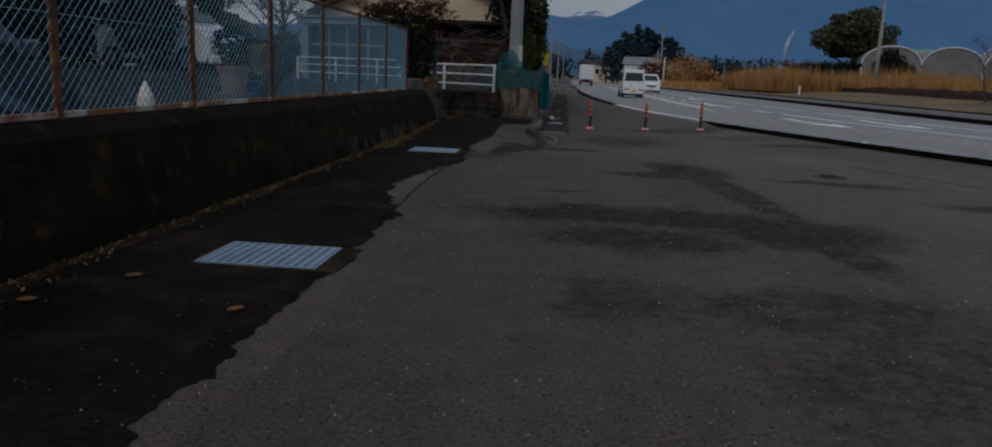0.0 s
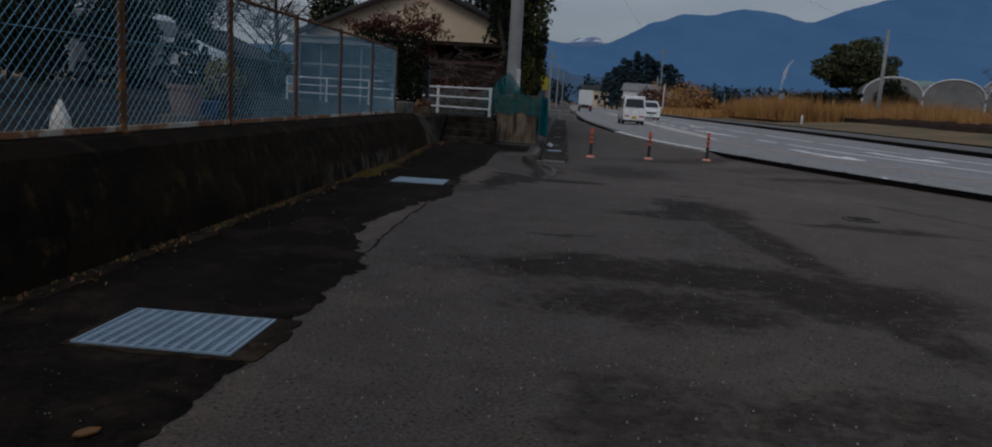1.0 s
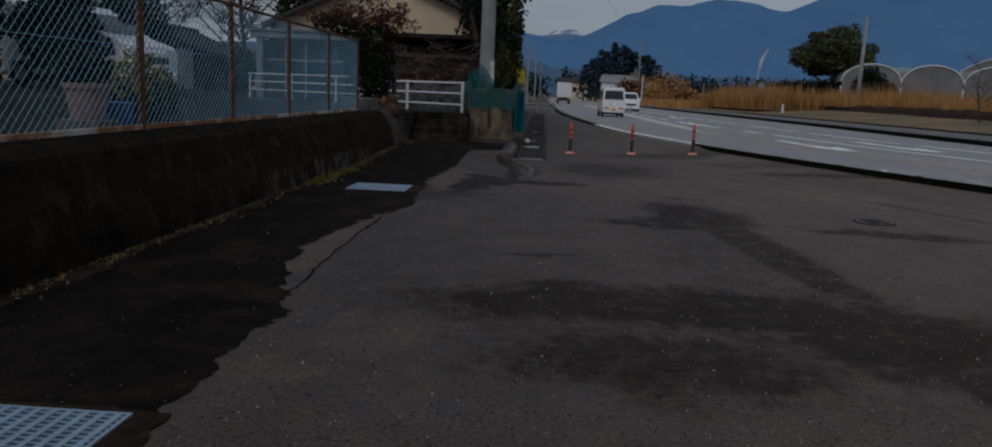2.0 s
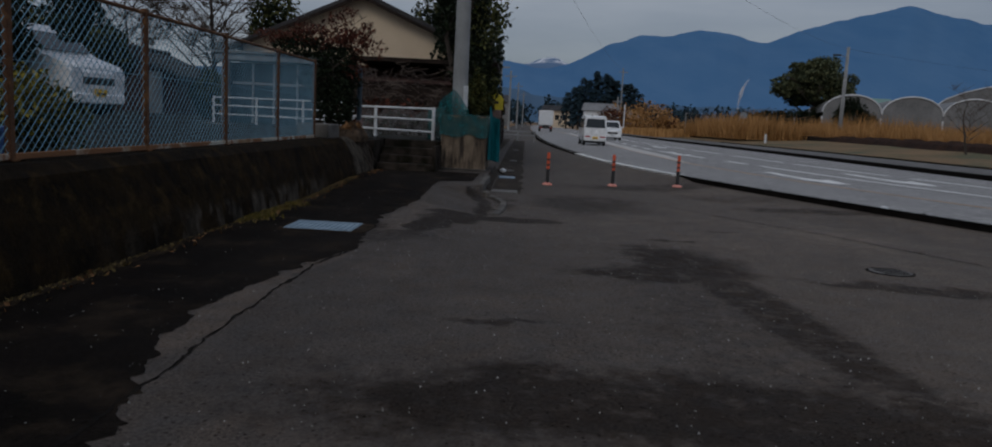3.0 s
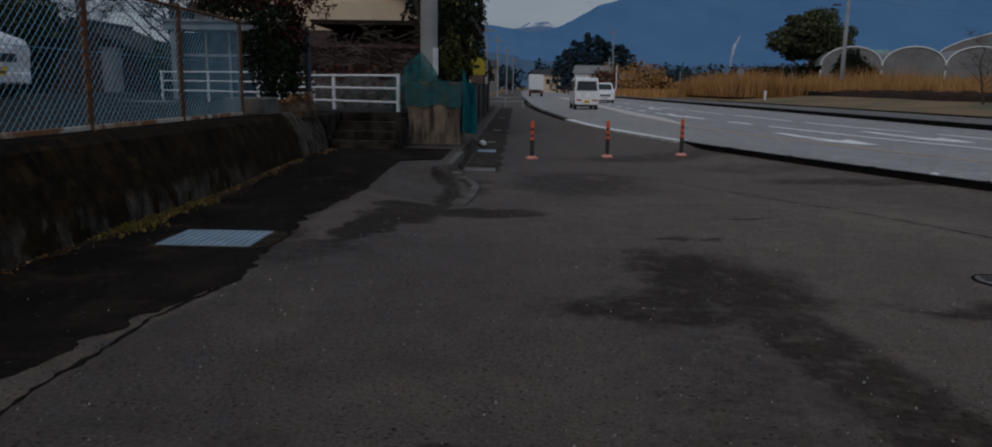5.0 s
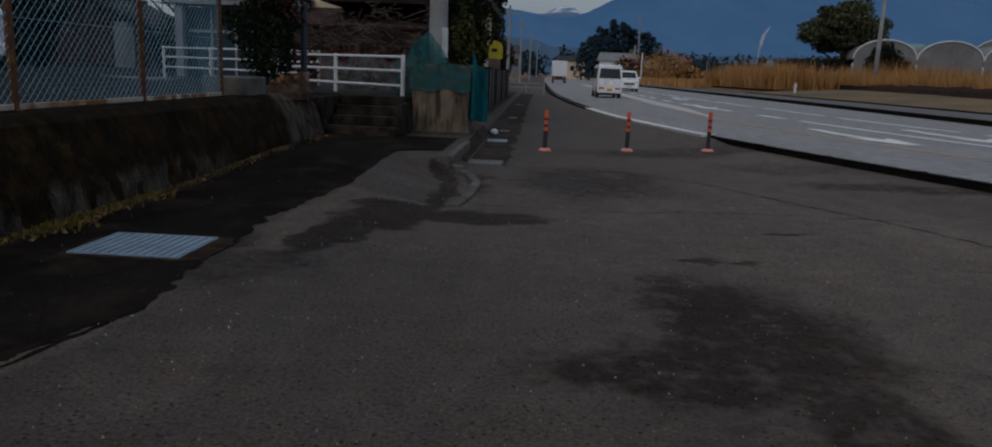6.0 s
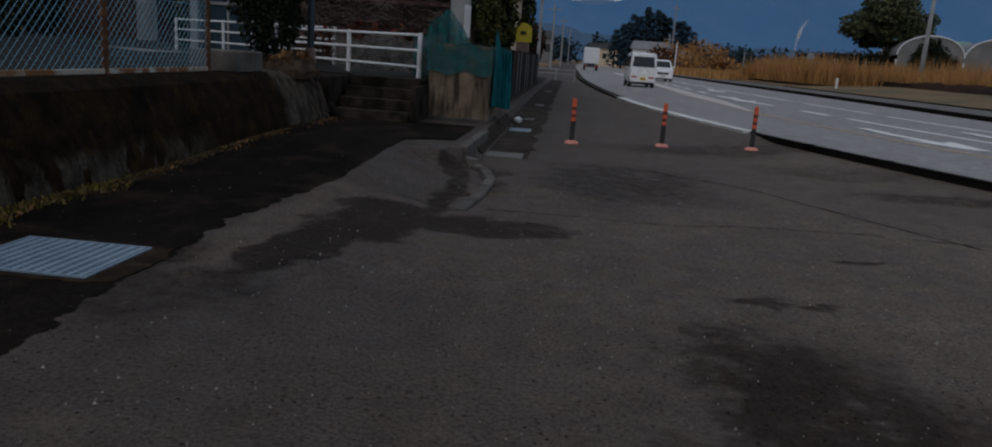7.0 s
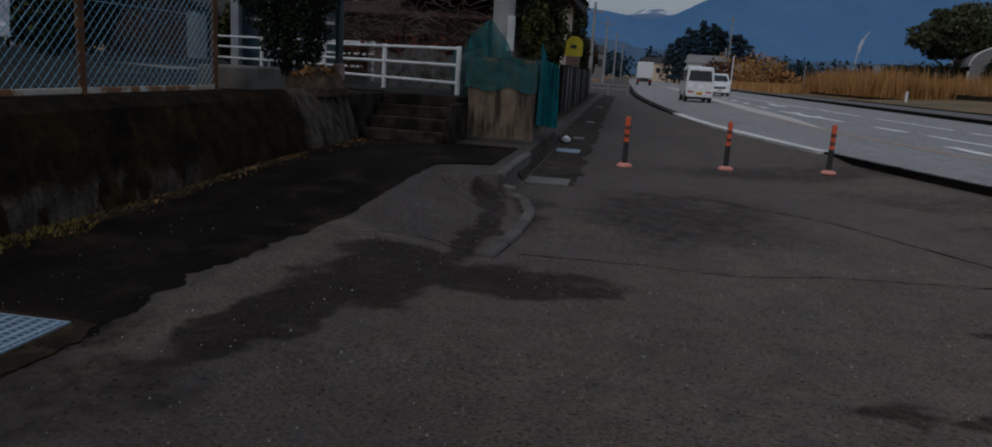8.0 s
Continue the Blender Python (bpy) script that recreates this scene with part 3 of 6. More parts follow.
def leaves(bm, centre, radii, count, size, rnd, hollow=0.5):
    """Small bent leaf quads scattered in an uneven ellipsoid, thinner inside."""
    c = Vector(centre)
    for _ in range(count):
        d = Vector((rnd.gauss(0, 1), rnd.gauss(0, 1), rnd.gauss(0, 1))).normalized()
        r = hollow + (1 - hollow) * rnd.random() ** 0.7
        r *= 0.82 + 0.36 * noise.noise(d * 1.7 + c * 0.3)
        p = c + Vector((d.x * radii[0], d.y * radii[1], d.z * radii[2])) * r
        q = Euler((rnd.uniform(-1.2, 1.2), rnd.uniform(-1.2, 1.2), rnd.uniform(0, 6.3))).to_matrix()
        s = size * rnd.uniform(0.6, 1.3)
        a, b, e, f = (q @ Vector(v) * s for v in ((-0.5, 0, 0), (0, -0.28, 0.08), (0.5, 0, 0), (0, 0.28, 0.08)))
        bm.faces.new([bm.verts.new(p + v) for v in (a, b, e, f)])


def limbs(bm, base, height, r, rnd, n=7, spread=0.6, start=0.35):
    tips, p, steps = [], Vector(base), 5
    for i in range(steps):
        q = p + Vector((rnd.uniform(-0.06, 0.06) * height, rnd.uniform(-0.06, 0.06) * height, height / steps))
        tube(bm, p, q, r * (1 - i / steps * 0.8), r * (1 - (i + 1) / steps * 0.8), 7)
        p = q
    for i in range(n):
        h = start + (1 - start) * i / n
        a = i * 2.4 + rnd.random()
        s = Vector(base) + Vector((0, 0, height * h))
        e = s + Vector((math.cos(a) * spread * height, math.sin(a) * spread * height, height * rnd.uniform(0.15, 0.4)))
        tube(bm, s, e, r * 0.45 * (1.15 - h), r * 0.12, 5)
        for _ in range(3):
            f = s.lerp(e, rnd.uniform(0.4, 0.95))
            g = f + Vector((rnd.uniform(-1, 1), rnd.uniform(-1, 1), rnd.uniform(0.1, 1))) * height * 0.16
            tube(bm, f, g, r * 0.12, r * 0.03, 4)
            tips.append(g)
        tips.append(e)
    return tips


# ---- ground, lot, road ----
bm = bmesh.new()


def land_z(x, y):
    side = min(max((x - far_x(y) - 1.5) / 10.0, 0.0), 1.0)
    z = -0.06 + 0.85 * side * side * (3 - 2 * side)
    if -4.2 < x < far_x(y) - 0.5:
        z = -0.4
    if x < -4.2:
        z = -0.06 + 0.3 * min(1.0, (-4.2 - x) / 0.3)
    return z


LAND_Y = sorted(set([round(v, 2) for v in frange(-60, 160, 4)] + [200, 260, 340, 420, 600, 900, 1400, 2200, 3200, 4200]))
sheet(bm, lambda y: [-3000, -800, -200, -60, -20, -8, -4.5, -4.2, -3.6, -1, kerb_x(y) + 1] + [far_x(y) + d for d in (-1, 1.5, 4, 6.5, 9, 11.5, 20, 40, 90, 250, 900, 3000)], LAND_Y, land_z)
tagged(part("ground", bm, M["far"], None, "dry brown fields reaching to the hills"), category="ground", kind="structure")

bm = bmesh.new()
sheet(bm, lambda y: [-3.3, -2.4, -1.9] + [-1.6 + 0.08 * i for i in range(18)] + [-0.16 + (kerb_x(y) - 0.02 + 0.16) * (i + 1) / 18 for i in range(18)], frange(-30, 11.5, 0.5) + frange(11.75, 28, 0.25) + frange(28.5, 62, 0.5) + frange(66, 400, 8), bare_z)
lot = tagged(part("pavement_lot", bm, M["lot"], None, "grey worn asphalt forecourt with damp dark patches"), category="asphalt", kind="structure")

bm = bmesh.new()
sheet(bm, lambda y: [kerb_x(y) + 0.12 + (far_x(y) - kerb_x(y) - 0.12) * i / 6 for i in range(7)], frange(-60, 60, 1.5) + frange(64, 420, 6), road_z)
tagged(part("road", bm, M["road"], None, "pale grey two-lane asphalt road curving into the distance"), category="road", kind="structure")

# dark strip of older asphalt along the wall, with a ragged edge
bm = bmesh.new()
rj = random.Random(5)
JAG, step_ = [], 0.0
for _ in range(400):
    step_ = 0.82 * step_ + rj.uniform(-0.016, 0.016) + (rj.uniform(-0.06, 0.06) if rj.random() < 0.06 else 0.0)
    JAG.append(step_)
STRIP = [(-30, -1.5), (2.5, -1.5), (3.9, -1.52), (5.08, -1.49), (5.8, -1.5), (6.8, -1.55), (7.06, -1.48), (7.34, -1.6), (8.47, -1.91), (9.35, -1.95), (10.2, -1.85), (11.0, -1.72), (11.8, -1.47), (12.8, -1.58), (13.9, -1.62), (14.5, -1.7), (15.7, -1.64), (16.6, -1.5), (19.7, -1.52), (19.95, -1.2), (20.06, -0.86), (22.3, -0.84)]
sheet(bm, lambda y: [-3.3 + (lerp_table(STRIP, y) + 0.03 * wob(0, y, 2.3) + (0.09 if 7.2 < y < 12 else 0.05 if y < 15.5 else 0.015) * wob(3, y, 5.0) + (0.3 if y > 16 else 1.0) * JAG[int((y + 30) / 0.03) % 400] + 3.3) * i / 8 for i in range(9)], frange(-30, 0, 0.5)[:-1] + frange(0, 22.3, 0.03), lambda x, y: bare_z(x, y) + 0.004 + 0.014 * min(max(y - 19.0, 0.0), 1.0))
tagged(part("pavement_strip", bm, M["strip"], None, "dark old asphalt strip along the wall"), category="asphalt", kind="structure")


# retaining wall with a slight batter
bm = bmesh.new()
secs = []
for y in frange(-30, 21.9, 0.25):
    w = lambda k: 0.02 * wob(y, k, 1.3) + 0.012 * wob(y, k, 5.0)
    secs.append([(-3.24 + w(0), -0.06), (-3.28 + w(0.2), 0.2), (-3.38 + w(1), 0.5), (-3.5 + w(2), 0.78), (-3.63 + w(3), 0.866 + 0.012 * wob(y, 7, 0.9)), (-3.98, 0.87), (-4.0, -0.06)])
vs = [[bm.verts.new((x, yy, z)) for x, z in s] for s, yy in zip(secs, frange(-30, 21.9, 0.25))]
for a, b in zip(vs, vs[1:]):
    for i in range(len(a) - 1):
        bm.faces.new((a[i], b[i], b[i + 1], a[i + 1]))
bm.faces.new(vs[0])
bm.faces.new(vs[-1][::-1])
tagged(part("wall_retaining", bm, M["moss"], None, "dark mossy concrete retaining wall"), category="wall", kind="structure")


# ---- mountains: ridges far behind ----
def ridge(name, dist, table, base, seed, rough, material, label):
    bm = bmesh.new()
    azs = frange(-1.6, -0.2, 0.02)[:-1] + frange(-0.2, 0.9, 0.005)[:-1] + frange(0.9, 2.6, 0.02)
    rows = []
    for j in range(22):
        f = j / 21
        back = 0.42 * f ** 1.6
        row = []
        for a in azs:
            top = smooth_table(table, a, 0.012) + rough * wob(a, 0, 22, seed) + 0.7 * rough * wob(a, 0, 55, seed) + 0.35 * rough * wob(a, 0, 120, seed)
            d = dist * (0.72 + back)
            spur = rough * (1.6 * wob(a * 18, f * 2.2, 1.0, seed + 3) + 0.9 * wob(a * 45, f * 4, 1.0, seed + 5)) * math.sin(math.pi * f)
            z = EYE + (base + (top - base) * f ** 0.8 + spur) * d
            row.append(bm.verts.new((a * d, d, z)))
        rows.append(row)
    for r, s in zip(rows, rows[1:]):
        for i in range(len(r) - 1):
            bm.faces.new((r[i], r[i + 1], s[i + 1], s[i]))
    return tagged(part(name, bm, material, None, label, True), category="mountain", kind="structure")


# Hill colours a and b have the blue haze of distance mixed in.
def hill_mat(name, a, b, snow=None):
    m, n, l, bsdf = node_mat(name)
    pos = n.new("ShaderNodeNewGeometry").outputs["Position"]
    fold = n.new("ShaderNodeMapping")
    fold.inputs["Scale"].default_value = (1.0, 0.08, 1.3)
    fold.inputs["Rotation"].default_value = (0, radians(35), 0)
    l.new(pos, fold.inputs["Vector"])
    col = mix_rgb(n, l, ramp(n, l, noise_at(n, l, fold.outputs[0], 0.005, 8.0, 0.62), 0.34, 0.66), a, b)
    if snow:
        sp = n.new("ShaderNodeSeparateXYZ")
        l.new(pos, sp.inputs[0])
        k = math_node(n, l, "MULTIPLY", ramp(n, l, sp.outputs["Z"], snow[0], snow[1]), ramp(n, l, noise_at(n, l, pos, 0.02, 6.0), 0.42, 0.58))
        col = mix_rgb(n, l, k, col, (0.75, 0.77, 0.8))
    l.new(col, bsdf.inputs["Base Color"])
    bsdf.inputs["Roughness"].default_value = 1.0
    bsdf.inputs["Specular IOR Level"].default_value = 0.0
    return m


RIDGE_A = [(-1.6, 0.05), (-0.5, 0.042), (-0.25, 0.06), (-0.05, 0.079), (-0.014, 0.072), (0.02, 0.068), (0.05, 0.075), (0.096, 0.1), (0.135, 0.115), (0.166, 0.114), (0.213, 0.125), (0.252, 0.12), (0.288, 0.111), (0.345, 0.133), (0.42, 0.154), (0.464, 0.167), (0.512, 0.154), (0.565, 0.147), (0.75, 0.16), (1.4, 0.13), (2.6, 0.1)]
RIDGE_B = [(-1.6, 0.05), (-0.1, 0.05), (0.02, 0.035), (0.2, 0.03), (0.4, 0.033), (0.8, 0.03), (2.6, 0.03)]
RIDGE_C = [(-1.6, 0.02), (-0.05, 0.06), (0.0, 0.074), (0.015, 0.079), (0.026, 0.086), (0.04, 0.08), (0.06, 0.07), (0.2, 0.03), (2.6, 0.02)]
ridge("mountain_snowy", 4300, RIDGE_C, 0.0, 5.0, 0.0012, hill_mat("snowy_hill_haze_tint", (0.11, 0.18, 0.29), (0.13, 0.2, 0.31), (346, 366)), "hazy far mountain with a snowy top")
ridge("mountain_ridge", 3300, RIDGE_A, 0.0, 1.0, 0.0026, hill_mat("forested_hill_haze_tint", (0.07, 0.164, 0.304), (0.092, 0.19, 0.33)), "forested mountain ridge under cloud, blue haze in its colour")
ridge("mountain_foothill", 1500, RIDGE_B, 0.0, 9.0, 0.003, hill_mat("foothill_haze_tint", (0.066, 0.128, 0.208), (0.088, 0.142, 0.21)), "low wooded foothills, blue haze in their colour")


# ---- the raised yard behind the wall ----
def yard_z(x, y):
    return 0.36 + 0.44 * min(max((y - 6.0) / 9.0, 0.0), 1.0) + 0.012 * wob(x, y, 0.7) + 0.24 * min(max((-6.5 - x) / 2.5, 0.0), 1.0) * min(max((26.0 - y) / 3.0, 0.0), 1.0) * min(max((y - 13.0) / 4.0, 0.0), 1.0)


bm = bmesh.new()
sheet(bm, lambda y: [-60, -30, -18, -12, -9, -7, -5.5, -4.6, -3.99], frange(-30, 23.36, 1.5), yard_z)
sheet(bm, lambda y: [-60, -30, -18, -12, -9, -7, -5.5, -4.6, -3.99, -3.0, -1.95], frange(23.36, 60, 1.5), yard_z)
tagged(part("ground_yard", bm, M["soil"], None, "dark earthen raised yard behind the fence"), category="yard", kind="structure")
bm = bmesh.new()
sheet(bm, lambda y: [-40, -30, -20, -14, -11, -9.2 + 0.2 * wob(1, y, 0.8)], frange(24.4, 29.5, 0.6), lambda x, y: yard_z(x, y) + 0.03)
tagged(part("road_driveway", bm, M["pale"], None, "pale grey driveway inside the yard"), category="driveway", kind="structure")
bm = boxes((-60, -1.95, 23.36, 23.5, -0.06, 0.785), (-2.09, -1.95, 23.5, 60, -0.06, 0.785), (-4.0, -3.3, 21.9, 23.4, -0.06, 0.785))
tagged(part("wall_terrace", bm, M["step"], None, "dark concrete edge of the raised yard"), category="wall", kind="structure")


# ---- fence ----
FENCE_X, FENCE_Y0, BAY = -3.8, -0.9, 2.166
FENCE_Z0, FENCE_Z1 = 0.9, 2.29


def build_fence():
    f = thing("chain_link_fence", FENCE_X, FENCE_Y0, 0.87, 0, "rusty steel fence with blue-green diamond wire mesh on the mossy wall", "fence")
    n = 9
    post = bmesh.new()
    box(post, -0.028, 0.028, -0.028, 0.028, 0, FENCE_Z1 - 0.87 + 0.04, 0.006)
    box(post, -0.05, 0.05, -0.05, 0.05, 0, 0.02, 0.004)
    pm = mesh_of("post", post, M["rust"])
    top = bmesh.new()
    tube(top, (0, 0.03, 0), (0, BAY - 0.03, 0), 0.02, None, 8)
    tm = mesh_of("top_rail", top, M["rust"])
    low = bmesh.new()
    box(low, -0.022, 0.022, 0.03, BAY - 0.03, 0, 0.05, 0.005)
    lm = mesh_of("bottom_rail", low, M["rail_old"])
    web = bmesh.new()
    h0, h1, pitch = 0.06, FENCE_Z1 - 0.87 - 0.02, 0.078
    hh = h1 - h0
    for sgn in (1, -1):
        k = -hh
        while k < BAY:
            # each wire runs at 45 degrees, cut at the frame
            a = max(0.03, k)
            b = min(BAY - 0.03, k + hh)
            if b > a:
                za, zb = (a - k, b - k) if sgn > 0 else (hh - (a - k), hh - (b - k))
                tube(web, (0.004 * sgn, a, h0 + za), (0.004 * sgn, b, h0 + zb), 0.0046 if sgn > 0 else 0.0027, None, 4)
            k += pitch * 1.2
    tube(web, (0.0, 0.03, h0 + hh * 0.54), (0.0, BAY - 0.03, h0 + hh * 0.54), 0.003, None, 4)
    wm = mesh_of("wire_mesh", web, M["wire"])
    for i in range(n + 1):
        o = new("post", pm)
        o.parent = f
        o.location = (0, i * BAY, 0)
        if i < n:
            for nm, me, z in (("top_rail", tm, FENCE_Z1 - 0.87), ("bottom_rail", lm, 0.012), ("wire_mesh", wm, 0.0)):
                o = new(nm, me)
                o.parent = f
                o.location = (0, i * BAY, z)
    return f


build_fence()


# ---- gratings in the strip ----
def build_grate(x0, x1, y0, y1):
    g = thing("drain_grate", x0, y0, 0.0, 0, "blue-grey galvanised steel drain grating flush in the asphalt", "grating", "drain gratings")
    L, W = x1 - x0, y1 - y0
    bm = bmesh.new()
    ring = []
    for k in range(72):
        c, d = math.cos(k * math.tau / 72), math.sin(k * math.tau / 72)
        r = 1.0 / max(abs(c), abs(d)) ** 0.8
        fray = 1 + 0.07 * wob(c * 2 + x0, d * 2 + y0, 2.3) + 0.04 * wob(c * 6, d * 6 + y0, 2.0)
        ring.append((L / 2 + 0.05 + c * r * fray * (L / 2 + 0.12), W / 2 + d * r * fray * (W / 2 + 0.06)))
    prism(bm, ring, -0.02, 0.009)
    part("surround", bm, M["rustdirt"], g, "muddy brown soil round the grating")
    # Added plate, its dark colour standing in for shade between the bars.
    part("pan", boxes((0.01, L - 0.01, 0.01, W - 0.01, -0.01, 0.011)), M["gap_shade_steel"], g, "added dark plate painted as the shaded gaps between the bars")
    part("frame", boxes((0, L, 0, 0.014, 0.0, 0.018), (0, L, W - 0.014, W, 0.0, 0.018), (0, 0.014, 0.014, W - 0.014, 0.0, 0.018), (L - 0.014, L, 0.014, W - 0.014, 0.0, 0.018)), M["steel"], g)
    k = 12
    step = (L - 0.03) / k
    bar = bmesh.new()
    box(bar, 0, step * 0.42, 0.014, W - 0.014, 0.0, 0.017)
    bmsh = mesh_of("bar", bar, M["steel"])
    for i in range(k):
        o = new("bar", bmsh)
        o.parent, o.location = g, (0.015 + step * (i + 0.29), 0, 0)
    rod = bmesh.new()
    tube(rod, (0.015, 0, 0.0125), (L - 0.015, 0, 0.0125), 0.004, None, 5)
    rm = mesh_of("cross_rod", rod, M["steel"])
    j = 16
    for i in range(j):
        o = new("cross_rod", rm)
        o.parent, o.location = g, (0, 0.02 + (W - 0.04) * (i + 0.5) / j, 0)
    return g


M["rustdirt"] = surface("muddy_surround", (0.03, 0.019, 0.01), (0.012, 0.0085, 0.0055), 60, 5, 0.95, 0.7, spec=0.1, stain=(0.05, 0.034, 0.02), stain_scale=6.0, stain_cut=(0.55, 0.66))
# Dark blue colour painted for the shaded gaps of the grating.
M["gap_shade_steel"] = surface("grate_gap_shade", (0.045, 0.075, 0.105), (0.03, 0.052, 0.075), 90, 4, 0.7, 0.1, metal=0.2)
build_grate(-2.44, -1.6, 4.93, 5.57)
build_grate(-2.58, -1.78, 12.92, 13.6)


# ---- steps, block, pole, net ----
def build_steps():
    s = thing("stone_steps", -3.24, 22.0, 0.0, 0, "dark weathered concrete steps up to the raised yard", "steps")
    for i in range(4):
        bm = bmesh.new()
        z = 0.10 + 0.175 * (i + 1)
        box(bm, 0.0, 1.28, 0.33 * i, 1.36, z - 0.175 - (0.1 if i == 0 else 0.0), z, 0.012)
        part("step", bm, M["step"], s)
    bm = bmesh.new()
    prism(bm, [(1.28, 0.1), (1.36, 0.1), (1.36, 1.36), (1.28, 1.36)], 0, 0.7)
    part("cheek_wall", bm, M["step"], s)


build_steps()

b = thing("concrete_block", -1.36, 23.98, 0.0, 0, "weathered brown-streaked concrete block carrying a utility pole", "block")
bm = bmesh.new()
box(bm, -0.56, 0.58, -0.5, 1.6, 0.0, 1.46, 0.03)
bmesh.ops.subdivide_edges(bm, edges=bm.edges[:], cuts=3, use_grid_fill=True)
for v in bm.verts:
    v.co += Vector((wob(v.co.y, v.co.z, 2.0, 1), wob(v.co.x, v.co.z, 2.0, 2), 0)) * 0.015
part("block", bm, M["block"], b)
part("plinth", boxes((-0.62, 0.62, -0.72, 0.62, 0.0, 0.14), bevel=0.02), M["bare"], b)

POLE_X = -1.62
p = thing("utility_pole", POLE_X, 25.0, 1.46, 0, "tall round grey concrete utility pole", "pole")
bm = bmesh.new()
lathe(bm, [(0.205, 0), (0.2, 0.6), (0.19, 3.0), (0.16, 8.5)], 20)
part("shaft", bm, M["pole"], p, smooth=True)
bm = bmesh.new()
for k in range(6):
    a = radians(-55 + 9 * k)
    tube(bm, (0.209 * math.cos(a), 0.209 * math.sin(a), 0.16), (0.209 * math.cos(a), 0.209 * math.sin(a), 0.78), 0.014, None, 5)
part("white_strip", bm, M["white"], p, "white plastic guard strip")
for z in (3.2, 4.4, 5.6):
    bm = bmesh.new()
    tube(bm, (-0.34, 0, z), (0.34, 0, z), 0.012, None, 6)
    part("climbing_step", bm, M["rim"], p)


def cloth(bm, us, vs_, place):
    grid = [[bm.verts.new(place(u, v)) for u in us] for v in vs_]
    for r, s in zip(grid, grid[1:]):
        for i in range(len(r) - 1):
            bm.faces.new((r[i], r[i + 1], s[i + 1], s[i]))


def build_net():
    n = thing("safety_net", -1.4, 23.4, 0.9, 0, "teal plastic netting draped over the concrete block", "net")
    bm = bmesh.new()
    cloth(bm, frange(-0.56, 0.66, 0.06), frange(0, 1, 0.1), lambda x, f: (x, 0.04 + 0.04 * wob(x * 1.3, f, 3.0), 0.05 + 0.08 * wob(x, 0, 3) + (0.56 - 0.05) * f))
    cloth(bm, frange(-0.56, 0.66, 0.06), frange(0, 1, 0.25), lambda x, f: (x, 0.04 + 0.5 * f, 0.575 + 0.02 * wob(x, f, 4)))
    part("draped_sheet", bm, M["net_thin"], n, smooth=True)
    bm = bmesh.new()
    cloth(bm, frange(0, 1, 0.03), frange(0, 1, 0.08), lambda u, f: (0.66 + 0.22 * u + 0.05 * math.sin(u * 26 + f) * (1.2 - f), 0.15 + 1.2 * u + 0.06 * math.sin(u * 31), -0.5 - 0.12 * u + f * (1.12 + 0.3 * math.exp(-((u - 0.1) / 0.12) ** 2))))
    part("hanging_sheet", bm, M["net"], n, smooth=True)
    bm = bmesh.new()
    cloth(bm, frange(-0.95, 0.1, 0.035), frange(0, 1, 0.07), lambda x, f: (x, 0.85 + 0.12 * wob(x * 4, f, 1.2) + 0.09 * math.sin(x * 27 + 2 * f) - 0.25 * f, -0.2 + f * (0.95 + 0.3 * wob(x * 3, 2, 1.0) + 0.45 * max(0, 1 - abs(x + 0.3) / 0.4))))
    part("bunched_sheet", bm, M["net_teal"], n, smooth=True)


def thin_net(dark, light, lo, hi):
    m, n, l, bsdf = node_mat("net_thin")
    pos = n.new("ShaderNodeNewGeometry").outputs["Position"]
    big = noise_at(n, l, pos, 5.0, 4.0)
    l.new(mix_rgb(n, l, big, dark, light), bsdf.inputs["Base Color"])
    l.new(ramp(n, l, big, 0.3, 0.7, lo, hi), bsdf.inputs["Alpha"])
    bsdf.inputs["Roughness"].default_value = 0.8
    return m


M["net_thin"] = thin_net((0.004, 0.06, 0.064), (0.008, 0.095, 0.1), 0.5, 0.9)
M["net_teal"] = thin_net((0.003, 0.1, 0.11), (0.006, 0.19, 0.2), 0.45, 0.9)
M["net_grey"] = thin_net((0.1, 0.098, 0.1), (0.16, 0.155, 0.155), 0.12, 0.55)
build_net()
old_net = thing("old_net", -3.5, 26.6, 0.78, 0, "torn pale grey netting slung over the creeper", "net")
bm = bmesh.new()
cloth(bm, frange(-1.2, 1.35, 0.07), frange(0, 1, 0.1), lambda x, f: (x, 0.1 * math.sin(x * 9 + 3 * f) * (1 - f) - 0.25 * (1 - f), 0.02 + f * (0.78 + 0.2 * wob(x * 2, 1, 1.0, 5) + 0.1 * math.cos(x * 5))))
part("sheet", bm, M["net_grey"], old_net, smooth=True)


# ---- white guard rail by the steps ----
def build_guard_rail(x, y, z, d, n, label):
    d = Vector(d).normalized()
    g = thing("guard_rail", x, y, z, math.degrees(math.atan2(d.y, d.x)), label, "railing", "white railings")
    bay = 2.156
    pb = bmesh.new()
    box(pb, -0.035, 0.035, -0.035, 0.035, 0, 0.98, 0.012)
    pm = mesh_of("post", pb, M["white"])
    rb = bmesh.new()
    tube(rb, (0.0, 0, 0), (bay, 0, 0), 0.026, None, 8)
    rm = mesh_of("rail", rb, M["white"])
    for i in range(n + 1):
        o = new("post", pm)
        o.parent, o.location = g, (i * bay, 0, 0)
        if i < n:
            for h in (0.94, 0.66, 0.36):
                o = new("rail", rm)
                o.parent, o.location = g, (i * bay, 0, h)


build_guard_rail(-2.15, 23.7, 0.64, (-1.72, 1.3, 0), 2, "white three-bar steel pipe railing beside the steps")
build_guard_rail(-10.97, 31.6, yard_z(-9.0, 30.6) - 0.05, (0.88, -0.47, 0), 3, "white three-bar steel pipe railing along the driveway")


